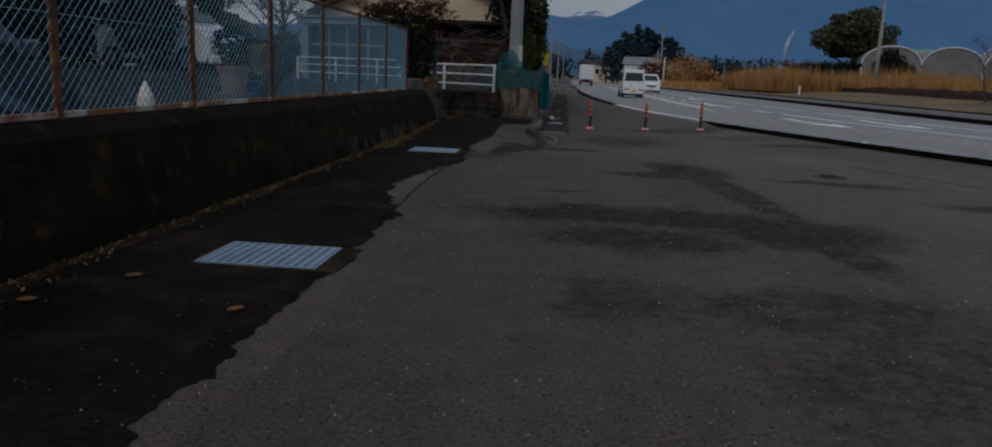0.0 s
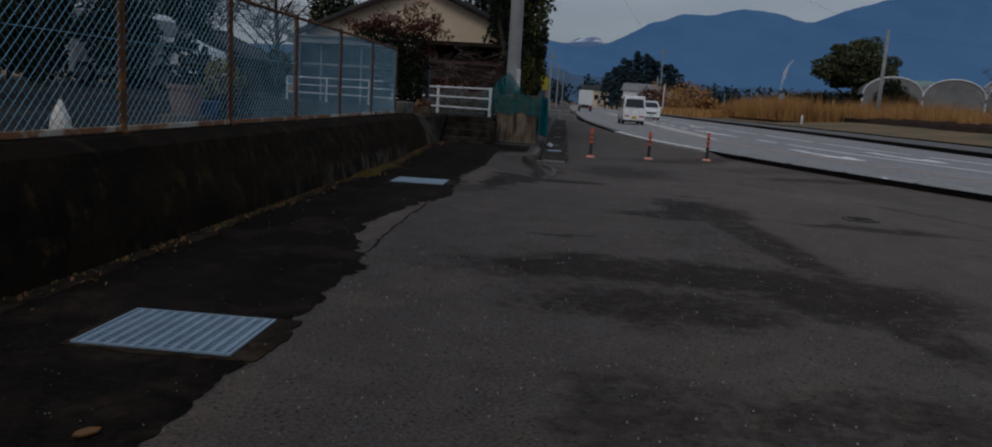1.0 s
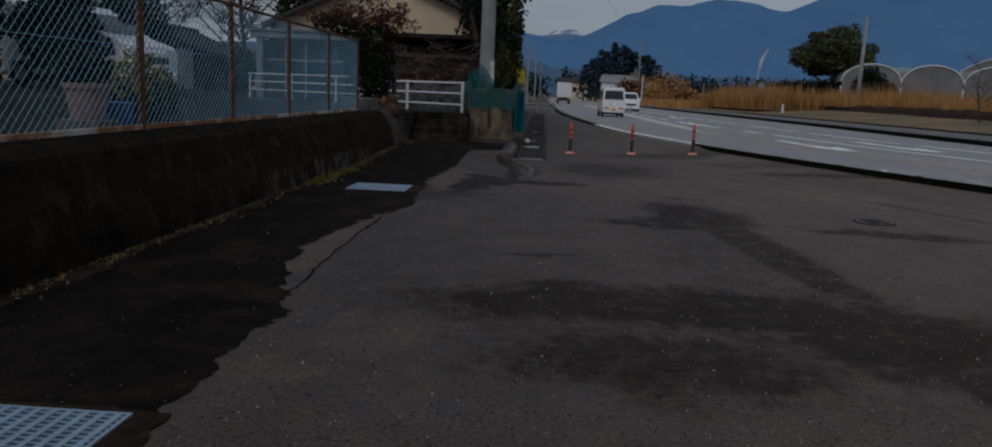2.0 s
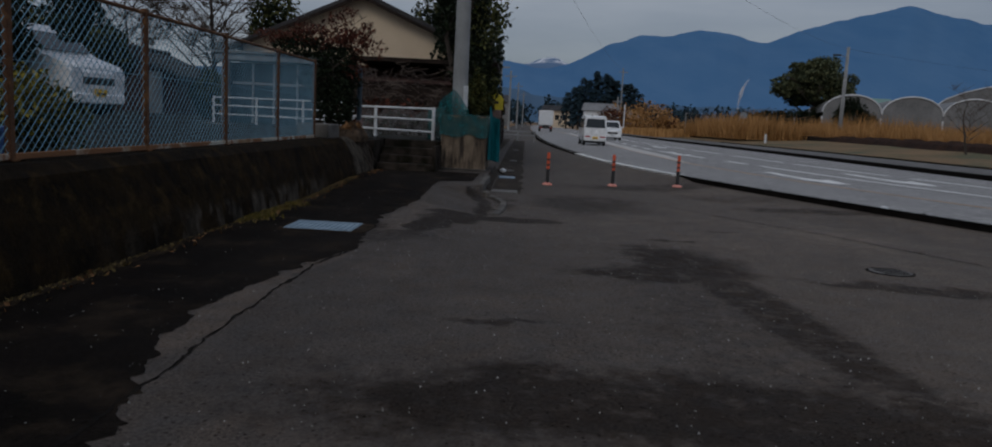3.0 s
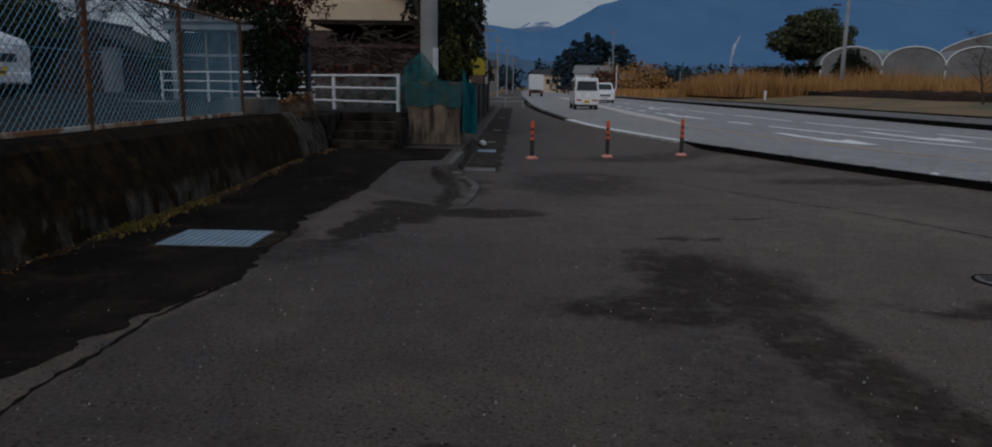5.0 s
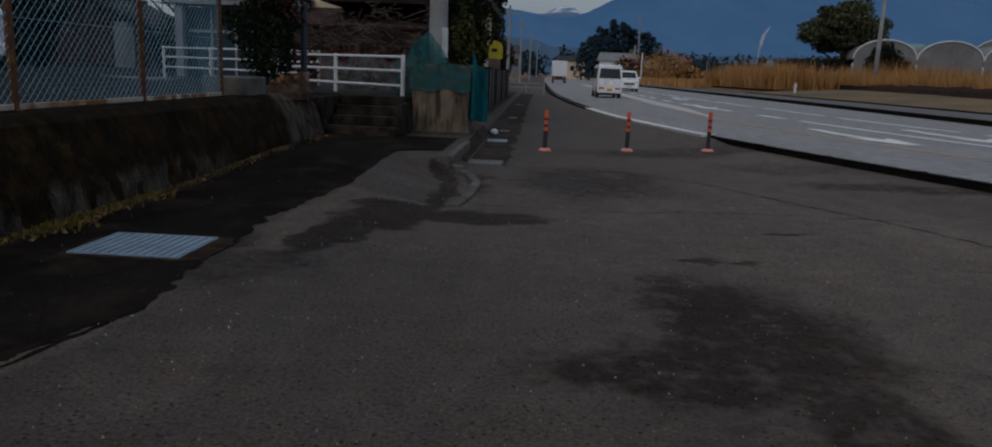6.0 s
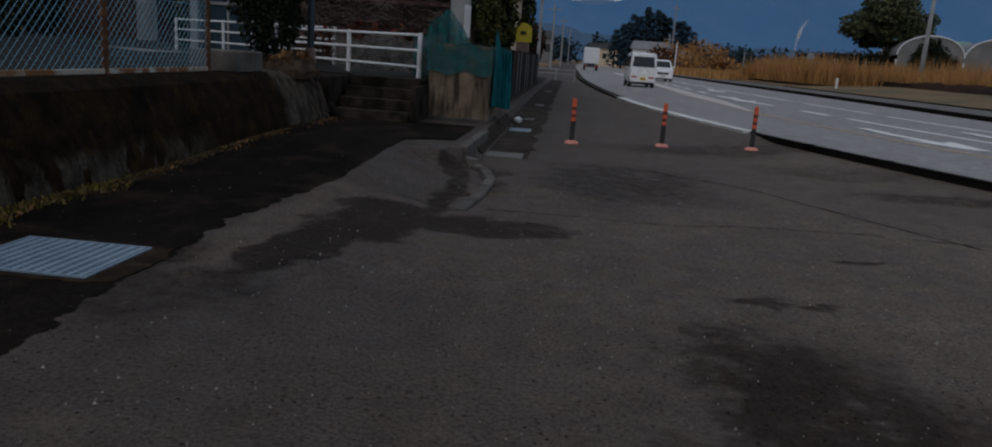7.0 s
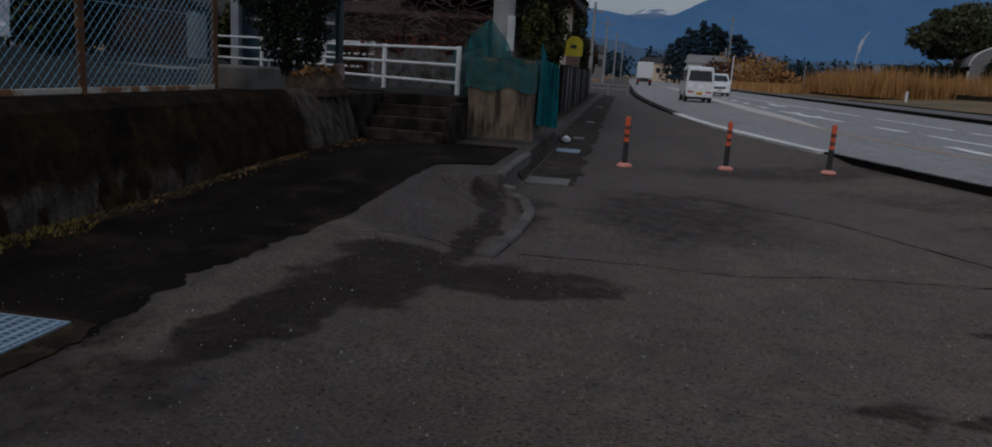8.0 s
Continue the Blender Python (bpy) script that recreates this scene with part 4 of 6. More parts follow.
# ---- shrub on the wall's end ----
def build_bush(name, at, blobs, label, trunk=None, seed=1, category="shrub", group=""):
    """A shrub: a stem with limbs, and crowns of (centre, radii, count, leaf size, material key) one part each."""
    rnd = random.Random(seed)
    t = thing(name, *at, 0, label, category, group)
    if trunk:
        bm = bmesh.new()
        limbs(bm, (0, 0, 0), trunk[0], trunk[1], rnd, trunk[2] if len(trunk) > 2 else 6, trunk[3] if len(trunk) > 3 else 0.18)
        part("trunk", bm, M["bark"], t)
    for key in dict.fromkeys(bl[4] for bl in blobs):
        bm = bmesh.new()
        for c, r, k, size, mk in blobs:
            if mk == key:
                leaves(bm, c, r, k, size, rnd, 0.45)
        part("crown", bm, M[key], t)
    return t


build_bush("red_leaf_shrub", (-4.12, 21.3, 0.78), [
    ((0.1, 0, 0.75), (0.62, 0.6, 0.6), 2600, 0.075, "leaf_dark"), ((-0.05, 0.1, 1.25), (0.85, 0.8, 0.62), 3600, 0.075, "leaf_dark"), ((0.1, 0, 1.75), (0.62, 0.7, 0.4), 1800, 0.075, "leaf_dark"), ((-0.7, 0, 2.0), (0.8, 0.8, 0.32), 1600, 0.075, "leaf_dark")] + [
    ((-0.35, 0, 2.2), (1.15, 0.9, 0.3), 1500, 0.075, "leaf_red"), ((-1.15, 0.1, 2.1), (0.5, 0.6, 0.22), 420, 0.07, "leaf_red"), ((-1.45, 0, 2.25), (0.45, 0.6, 0.14), 160, 0.07, "leaf_red"), ((0.3, 0, 2.75), (0.3, 0.4, 0.2), 90, 0.07, "leaf_red"), ((0.95, 0, 2.0), (0.3, 0.4, 0.3), 130, 0.07, "leaf_red"), ((0.5, -0.1, 2.15), (0.5, 0.6, 0.34), 700, 0.075, "leaf_red"), ((0.72, 0, 2.4), (0.22, 0.3, 0.25), 160, 0.07, "leaf_red"),
    ((0.05, 0, 2.55), (0.4, 0.4, 0.24), 220, 0.07, "leaf_red"), ((0.45, 0, 1.6), (0.4, 0.5, 0.4), 260, 0.07, "leaf_red"), ((-0.7, 0.1, 2.4), (0.4, 0.5, 0.2), 160, 0.07, "leaf_red")],
    "dense dark shrub with red-brown leaves on the wall", (2.5, 0.06, 12, 0.34), 3)


def build_roots():
    rnd = random.Random(12)
    t = thing("climbing_stems", -3.55, 21.3, 0.0, 0, "bare brown creeper stems hanging over the wall end", "creeper")
    bm = bmesh.new()
    lathe(bm, [(0.0, 0.0), (0.62, 0.0), (0.6, 0.16), (0.46, 0.34), (0.24, 0.44), (0.0, 0.46)], 20)
    bmesh.ops.subdivide_edges(bm, edges=bm.edges[:], cuts=1, use_grid_fill=True)
    for v in bm.verts:
        k = 1 + 0.16 * wob(v.co.x * 3 + v.co.z * 2, v.co.y * 3, 2.0, 4)
        v.co = Vector((v.co.x * 0.6 * k - 0.16, v.co.y * 1.25 * k + 0.05, v.co.z * (0.75 + 0.3 * wob(v.co.y * 9, v.co.x * 9, 1.0, 6)) + 0.76))
    part("root_mound", bm, M["mound"], t, "brown earth held by roots")
    bm = bmesh.new()
    leaves(bm, (-0.15, 0.0, 1.02), (0.3, 0.75, 0.22), 420, 0.09, rnd)
    part("withered_leaves", bm, M["fallen"], t)
    for i in range(13):
        bm = bmesh.new()
        p = Vector((rnd.uniform(-0.15, 0.02), rnd.uniform(-0.6, 0.75), 1.0 + rnd.uniform(-0.1, 0.2)))
        pts = [p.copy()]
        for k in range(7):
            p = p + Vector((0.05 + rnd.uniform(-0.05, 0.05), rnd.uniform(-0.03, 0.15), -0.14))
            p.x = min(p.x, 0.33)
            pts.append(p.copy())
        vine(bm, pts, rnd.uniform(0.014, 0.028), 0.007)
        part("stem", bm, M["twig"], t)


build_roots()
part("concrete_planter", boxes((-4.25, -3.62, 19.0, 19.9, 0.86, 1.14), bevel=0.02), M["kerb"], None)
tagged(bpy.data.objects["concrete_planter"], "pale concrete trough planter on the wall at the fence end", "planter")
t = thing("marker_post", -3.72, 22.2, 0.77, 0, "short post with faded pink base and blue band", "post")
bm = bmesh.new()
lathe(bm, [(0.09, 0), (0.09, 0.42), (0.075, 0.45)], 12)
part("base", bm, M["terracotta"], t)
bm = bmesh.new()
lathe(bm, [(0.06, 0.45), (0.06, 1.6), (0.04, 1.66)], 12)
part("pipe", bm, M["bluepane"], t, "blue-grey pipe")


# ---- houses ----
def gable_house(name, x0, x1, y0, y1, z0, eave, apex, label, wall, over=0.45):
    h = thing(name, (x0 + x1) / 2, y0, z0, 0, label, "house")
    w, d, e, a = (x1 - x0) / 2, y1 - y0, eave - z0, apex - z0
    bm = bmesh.new()
    out_ = [(-w, 0), (w, 0), (w, e), (0, a), (-w, e)]
    f = [bm.verts.new((x, 0, z)) for x, z in out_]
    g = [bm.verts.new((x, d, z)) for x, z in out_]
    for i in range(5):
        bm.faces.new((f[i], f[(i + 1) % 5], g[(i + 1) % 5], g[i]))
    bm.faces.new(f[::-1])
    bm.faces.new(g)
    part("wall", bm, wall, h)
    for s in (-1, 1):
        slope = Vector((s * w, 0, e - a)).normalized()
        nrm = Vector((slope.z * -s, 0, abs(slope.x)))
        if nrm.z < 0:
            nrm = -nrm
        ln = math.hypot(w, a - e) + over
        bm = bmesh.new()
        top, low = Vector((0, 0, a + 0.02)), Vector((0, 0, a + 0.02)) + slope * ln
        vs = [bm.verts.new(v) for q in (-over, d + over) for v in (top + Vector((0, q, 0)), low + Vector((0, q, 0)), low + nrm * 0.1 + Vector((0, q, 0)), top + nrm * 0.1 + Vector((0, q, 0)))]
        for i in range(4):
            bm.faces.new((vs[i], vs[(i + 1) % 4], vs[4 + (i + 1) % 4], vs[4 + i]))
        bm.faces.new(vs[:4])
        bm.faces.new(vs[4:][::-1])
        r = part("roof", bm, M["tile"], h)
        k = int(d / 0.28)
        for j in range(k):
            bm2 = bmesh.new()
            y = -over + (d + 2 * over) * (j + 0.5) / k
            tube(bm2, top + nrm * 0.11 + Vector((0, y, 0)), low + nrm * 0.11 + Vector((0, y, 0)), 0.05, None, 6)
            part("roof_rib", bm2, M["tile"], r)
    bm = bmesh.new()
    tube(bm, (0, -over - 0.05, a + 0.24), (0, d + over, a + 0.24), 0.13, None, 8)
    part("ridge", bm, M["tile"], h)
    for s in (-1, 1):
        bm = bmesh.new()
        slope = Vector((s * w, 0, e - a)).normalized()
        p0, p1 = Vector((0, -over, a - 0.03)), Vector((0, -over, a - 0.03)) + slope * (math.hypot(w, a - e) + over)
        vs = [bm.verts.new(v + Vector((0, q, zz))) for q in (0, 0.05) for v, zz in ((p0, -0.08), (p1, -0.08), (p1, 0.04), (p0, 0.04))]
        for i in range(4):
            bm.faces.new((vs[i], vs[(i + 1) % 4], vs[4 + (i + 1) % 4], vs[4 + i]))
        bm.faces.new(vs[:4][::-1])
        bm.faces.new(vs[4:])
        part("bargeboard", bm, M["timber"], h)
    return h


house = gable_house("gable_house", -10.8, -1.6, 34.0, 42.0, 0.6, 3.75, 5.75, "cream rendered house with a dark tiled gable roof", M["cream"])
# lean-to along the front, under a small tiled roof
bm = bmesh.new()
prism(bm, [(-1.2, -2.4), (4.2, -2.4), (4.2, -0.01), (-1.2, -0.01)], 0.05, 1.95)
lean = part("lean_to", bm, M["timber"], house, "dark timber lean-to")
for i in range(11):
    bm = bmesh.new()
    tube(bm, (-1.3, -0.02 - 0.24 * i, 2.55 - 0.06 * i), (4.5, -0.02 - 0.24 * i, 2.55 - 0.06 * i), 0.075, None, 6)
    part("roof_rib", bm, M["brick"], lean)
for i in range(9):
    bm = bmesh.new()
    box(bm, -1.1 + 0.6 * i, -1.02 + 0.6 * i, -2.46, -2.4, 0.05, 1.95)
    part("batten", bm, M["timber"], lean)
bm = bmesh.new()
prism(bm, [(0.2, -2.75), (5.3, -2.75), (5.3, 0.0), (0.2, 0.0)], 2.62, 2.76)
part("porch_roof", bm, M["timber"], house, "thin brown porch roof")
bm = bmesh.new()
box(bm, 4.9, 5.02, -2.6, -2.48, 0.0, 2.62)
part("porch_post", bm, M["timber"], house)

annex = thing("white_sunroom", -9.25, 33.0, 0.5, 0, "pale sunroom with white columns and blue-grey glazing", "sunroom")
part("wall", boxes((-1.9, 2.0, 0.5, 0.95, 0, 2.55)), M["bluepane"], annex, "blue-grey glazed wall")
for x in (-2.0, 1.8):
    part("column", boxes((x, x + 0.26, 0, 0.26, 0, 2.6), bevel=0.02), M["greywhite"], annex)
for x in (-1.0, -0.2, 0.7):
    part("mullion", boxes((x, x + 0.07, 0.43, 0.5, 0, 2.55)), M["rim"], annex)
part("transom", boxes((-1.74, 1.8, 0.44, 0.5, 1.75, 1.84)), M["rim"], annex)
part("fascia", boxes((-2.2, 2.2, -0.1, 0.95, 2.6, 2.84), bevel=0.02), M["greywhite"], annex)
part("roof", boxes((-2.3, 2.3, -0.2, 0.98, 2.86, 2.94)), M["steelroof"], annex)

shed = gable_house("far_store_house", -27.0, -20.2, 49.0, 55.0, 0.6, 3.0, 4.4, "small brown store house with dark roof", M["brick"])
part("white_wall", boxes((1.5, 2.6, -0.12, -0.01, 0, 2.6)), M["greywhite"], shed, "white plastered end wall")
part("side_panel", boxes((0.7, 1.48, -0.1, -0.01, 0, 2.3)), M["brick"], shed, "dark red-brown panel")
gar = thing("garage", -13.5, 3.0, 0.36, 0, "long low grey garage with pale panels", "garage")
part("wall", boxes((-3, 0, 0, 11, 0, 2.6)), M["garagewall"], gar)
part("roof", boxes((-3.4, 0.4, -0.4, 11.4, 2.6, 2.85)), M["tile"], gar)
for i in range(4):
    part("shutter", boxes((0.0, 0.05, 0.5 + 2.7 * i, 2.6 + 2.7 * i, 0.02, 2.1)), M["cream"] if i == 1 else M["mound"], gar)

# ---- greenery behind ----
for i, (x, y, h) in enumerate([(-2.8, 46.0, 9.5), (-5.0, 48.0, 8.5), (-13.5, 46.0, 8.0)]):
    build_bush("house_tree", (x, y, 0.6), [((0, 0, h * 0.5), (h * 0.24, h * 0.26, h * 0.42), 2600, 0.3, "leaf_dark"), ((0.3, -0.6, h * 0.66), (h * 0.22, h * 0.24, h * 0.3), 600, 0.28, "leaf_mid")],
               "tall dark tree behind the house", (h * 0.85, 0.16), 140 + i, "tree", "trees behind the house")
build_bush("roadside_tree", (-1.75, 28.3, 0.6), [
    ((0.2, 0, 2.2), (0.75, 1.0, 1.3), 1600, 0.16, "leaf_dark"), ((-0.2, 0.4, 4.2), (1.1, 1.3, 1.5), 2600, 0.17, "leaf_dark"), ((0.2, 0.3, 5.6), (0.8, 1.0, 1.2), 1400, 0.17, "leaf_dark"),
    ((0.45, -0.6, 1.6), (0.4, 0.6, 0.8), 900, 0.12, "leaf_mid"), ((0.3, 0, 3.6), (0.9, 1.0, 1.5), 500, 0.15, "leaf_mid")],
    "dense dark evergreen tree with olive lower leaves", (5.4, 0.13), 8, "tree")
for i, (x, y, h, s) in enumerate([(-1.5, 31.4, 3.6, 0.62), (-2.6, 33.5, 4.5, 1.4), (-2.2, 44.0, 5.2, 1.5), (-2.4, 50.0, 4.4, 1.5)]):
    build_bush("hedge_tree", (x, y, 0.5), [((0, 0, h * 0.35), (s, s * 1.3, h * 0.35), 1300, 0.22, "leaf_dark"), ((0.1, 0, h * 0.75), (s * 0.8, s, h * 0.3), 1200, 0.22, "leaf_dark"), ((0.3, -0.5, h * 0.5), (s * 0.8, s, h * 0.3), 250, 0.2, "leaf_mid")],
               "dark evergreen tree along the pavement", (h * 0.8, 0.1), 20 + i, "tree", "trees along the pavement")
build_bush("yellow_shrub", (-4.65, 11.5, 0.6), [((0, 0, 0.72), (0.42, 0.55, 0.42), 800, 0.08, "leaf_yellow"), ((0.1, 0.2, 0.5), (0.4, 0.5, 0.45), 600, 0.08, "leaf_mid"), ((0, -0.1, 0.4), (0.4, 0.5, 0.4), 500, 0.08, "leaf_dark")], "rounded yellow-green shrub in the yard", (0.6, 0.05), 31)
for k_, (x_, y_) in enumerate(((-10.9, 19.9), (-12.9, 19.7))):
    build_bush("tall_yard_tree", (x_, y_, 0.7), [((1.5 - 1.3 * k_, 0.4, 2.5), (0.75, 0.45, 0.75), 1300, 0.14, "leaf_dark"), ((1.7 - 1.3 * k_, 0.3, 3.3), (0.8, 0.6, 0.9), 1100, 0.15, "leaf_dark"), ((0, 0, 1.7), (1.15, 0.75, 1.5), 2600, 0.16, "leaf_dark"), ((0, 0, 3.7), (1.25, 1.0, 1.5), 2600, 0.18, "leaf_dark"), ((0.2, -0.3, 4.4), (1.0, 1.0, 1.0), 400, 0.18, "leaf_mid")], "tall dense dark tree beside the parked van", (4.6, 0.14), 37 + k_, "tree", "trees by the van")
build_bush("clipped_tree", (-14.9, 30.0, 0.8), [((0, 0, 1.7), (1.95, 2.0, 1.75), 9000, 0.2, "leaf_dark"), ((0.1, -0.2, 1.8), (1.95, 1.9, 1.75), 2600, 0.2, "leaf_mid")], "round clipped dark green tree behind the truck", (2.6, 0.2), 33, "tree")
for i, (x, y, h) in enumerate([(-16.0, 21.0, 6.0), (-19.5, 27.0, 6.5), (-17.0, 15.5, 5.5), (-18.5, 18.5, 6.0), (-14.5, 17.0, 4.0), (-22.0, 22.0, 6.0), (-23.0, 32.0, 5.0), (-14.0, 38.5, 2.8), (-12.2, 39.0, 2.5), (-23.5, 43.5, 4.2), (-19.0, 34.0, 5.0), (-24.0, 40.0, 5.5), (-16.5, 52.0, 3.2), (-11.0, 12.5, 4.5), (-14.0, 56.0, 3.4), (-31.0, 46.0, 6.0)]):
    build_bush("yard_tree", (x, y, 0.5), [((0, 0, h * 0.5), (h * 0.3, h * 0.32, h * 0.42), 2200, 0.26, "leaf_dark"), ((0.3, -0.4, h * 0.6), (h * 0.26, h * 0.28, h * 0.36), 400, 0.24, "leaf_mid")],
               "dark leafy tree in the yard", (h * 0.8, 0.12), 40 + i, "tree", "yard trees")

for i, y in enumerate(frange(4, 46, 3.5)):
    build_bush("boundary_hedge", (-27.0 + 0.4 * wob(0, y, 1.0), y, yard_z(-27.0, y) - 0.03), [((0, 0, 1.5), (1.3, 2.2, 1.6), 900, 0.3, "leaf_dark"), ((0.4, 0, 1.8), (1.1, 2.0, 1.5), 250, 0.28, "leaf_mid")],
               "dark green hedge bush along the yard's far edge", (1.8, 0.08), 240 + i, "hedge", "hedge along the yard")


def build_bare_tree(at, h, seed, label):
    rnd = random.Random(seed)
    t = thing("bare_tree", *at, 0, label, "tree", "bare trees")
    bm = bmesh.new()
    tips = limbs(bm, (0, 0, 0), h, 0.026 * h, rnd, 12 if h < 4 else 26, 0.36, 0.25)
    part("trunk", bm, M["bark"], t)
    bm = bmesh.new()
    for p in tips:
        for _ in range(7 if h < 4 else 16):
            q = p + Vector((rnd.uniform(-1, 1), rnd.uniform(-1, 1), rnd.uniform(-0.1, 1))) * h * 0.16
            tube(bm, p, q, 0.0022 * h, 0.0008 * h, 3)
    tagged(part("twig_tangle", bm, M["twig"], t), kind="stuff")


build_bare_tree((-17.0, 46.0, 0.5), 7.5, 61, "leafless branching tree against the sky")
build_bare_tree((-21.0, 44.0, 0.5), 6.0, 62, "leafless branching tree against the sky")


def build_tangle():
    rnd = random.Random(77)
    t = thing("bare_creeper", -4.2, 27.6, 0.68, 0, "tangle of bare pale creeper twigs over old netting", "creeper")
    bm = bmesh.new()
    for _ in range(130):
        p = Vector((rnd.uniform(-1.7, 2.0), rnd.uniform(-0.5, 0.6), 0.3 + 1.7 * rnd.random() ** 0.6))
        for k in range(4):
            q = p + Vector((rnd.uniform(-0.35, 0.35), rnd.uniform(-0.12, 0.12), rnd.uniform(-0.15, 0.2)))
            tube(bm, p, q, 0.009, 0.007, 3)
            p = q
    tagged(part("twig_tangle", bm, M["twig_pale"], t), kind="stuff")
    bm = bmesh.new()
    leaves(bm, (0, 0.3, 0.7), (1.9, 0.6, 0.6), 700, 0.16, rnd)
    part("dead_leaves", bm, M["leaf_red"], t)
    bm = bmesh.new()
    leaves(bm, (0.6, -0.3, 0.35), (1.2, 0.5, 0.5), 500, 0.16, rnd)
    part("green_leaves", bm, M["leaf_dark"], t)


build_tangle()

# ---- small things in the yard ----
def build_pot(x, y, z):
    t = thing("planter_pot", x, y, z, 0, "dusty pink terracotta planter with a wide rim on a block", "planter")
    bm = bmesh.new()
    lathe(bm, [(0.145, 0.0), (0.185, 0.28), (0.205, 0.28), (0.21, 0.33), (0.18, 0.33), (0.17, 0.29)], 20)
    part("pot", bm, M["terracotta"], t, smooth=False)
    part("pedestal", boxes((-0.2, 0.2, -0.2, 0.2, -0.42, -0.002), bevel=0.01), M["kerb"], t, "grey concrete block")
    rnd = random.Random(9)
    bm = bmesh.new()
    leaves(bm, (0, 0, 0.62), (0.3, 0.3, 0.35), 160, 0.14, rnd)
    part("plant", bm, M["leaf_dark"], t)


build_pot(-4.2, 9.7, 0.97)
t = thing("blue_bin", -4.3, 10.25, 0.58, 0, "blue plastic bin behind the fence", "bin")
bm = bmesh.new()
lathe(bm, [(0.17, 0), (0.2, 0.5), (0.23, 0.5), (0.23, 0.54)], 16)
part("tub", bm, M["blue"], t)
M["cream_white"] = surface("cream_white_paint", (0.78, 0.74, 0.66), (0.66, 0.62, 0.55), 40, 5, 0.6, 0.1)
t = thing("white_ornament", -4.05, 7.3, 0.4, 0, "small white pointed garden ornament", "ornament")
bm = bmesh.new()
lathe(bm, [(0.075, 0), (0.085, 0.5), (0.075, 0.58), (0.012, 0.74)], 12)
part("body", bm, M["cream_white"], t)


# ---- vehicles ----
def shell(bm, sec, w_low, w_top, z_belt, z_top):
    """A car body: the side outline (along y, z) drawn across the width, leaning in above the belt and rounded at the edges."""
    def half(z, inset):
        f = min(max((z - z_belt) / (z_top - z_belt), 0.0), 1.0)
        g = min(max((z_belt - z) / z_belt, 0.0), 1.0)
        return w_low + (w_top - w_low) * f - 0.05 * g - inset
    cy = sum(p[0] for p in sec) / len(sec)
    cz = sum(p[1] for p in sec) / len(sec)
    rings = []
    for s, inset, shrink in ((-1, 0.0, 0.955), (-1, 0.035, 1.0), (1, 0.035, 1.0), (1, 0.0, 0.955)):
        ins = 0.0 if shrink < 1 else 0.035
        rings.append([bm.verts.new((s * half(z, ins), cy + (y - cy) * (shrink if shrink == 1 else 0.975), cz + (z - cz) * (1.0 if shrink == 1 else 0.95))) for y, z in sec])
    k = len(sec)
    for a, b in zip(rings, rings[1:]):
        for i in range(k):
            bm.faces.new((a[i], a[(i + 1) % k], b[(i + 1) % k], b[i]))
    bm.faces.new(rings[0][::-1])
    bm.faces.new(rings[-1])
    bmesh.ops.recalc_face_normals(bm, faces=bm.faces[:])
    return half


def quad(bm, pts, thick):
    vs = [bm.verts.new(Vector(p)) for p in pts]
    f = bm.faces.new(vs)
    f.normal_update()
    r = bmesh.ops.extrude_face_region(bm, geom=[f])
    n = f.normal.copy()
    for v in r["geom"]:
        if isinstance(v, bmesh.types.BMVert):
            v.co += n * thick
    bmesh.ops.recalc_face_normals(bm, faces=bm.faces[:])


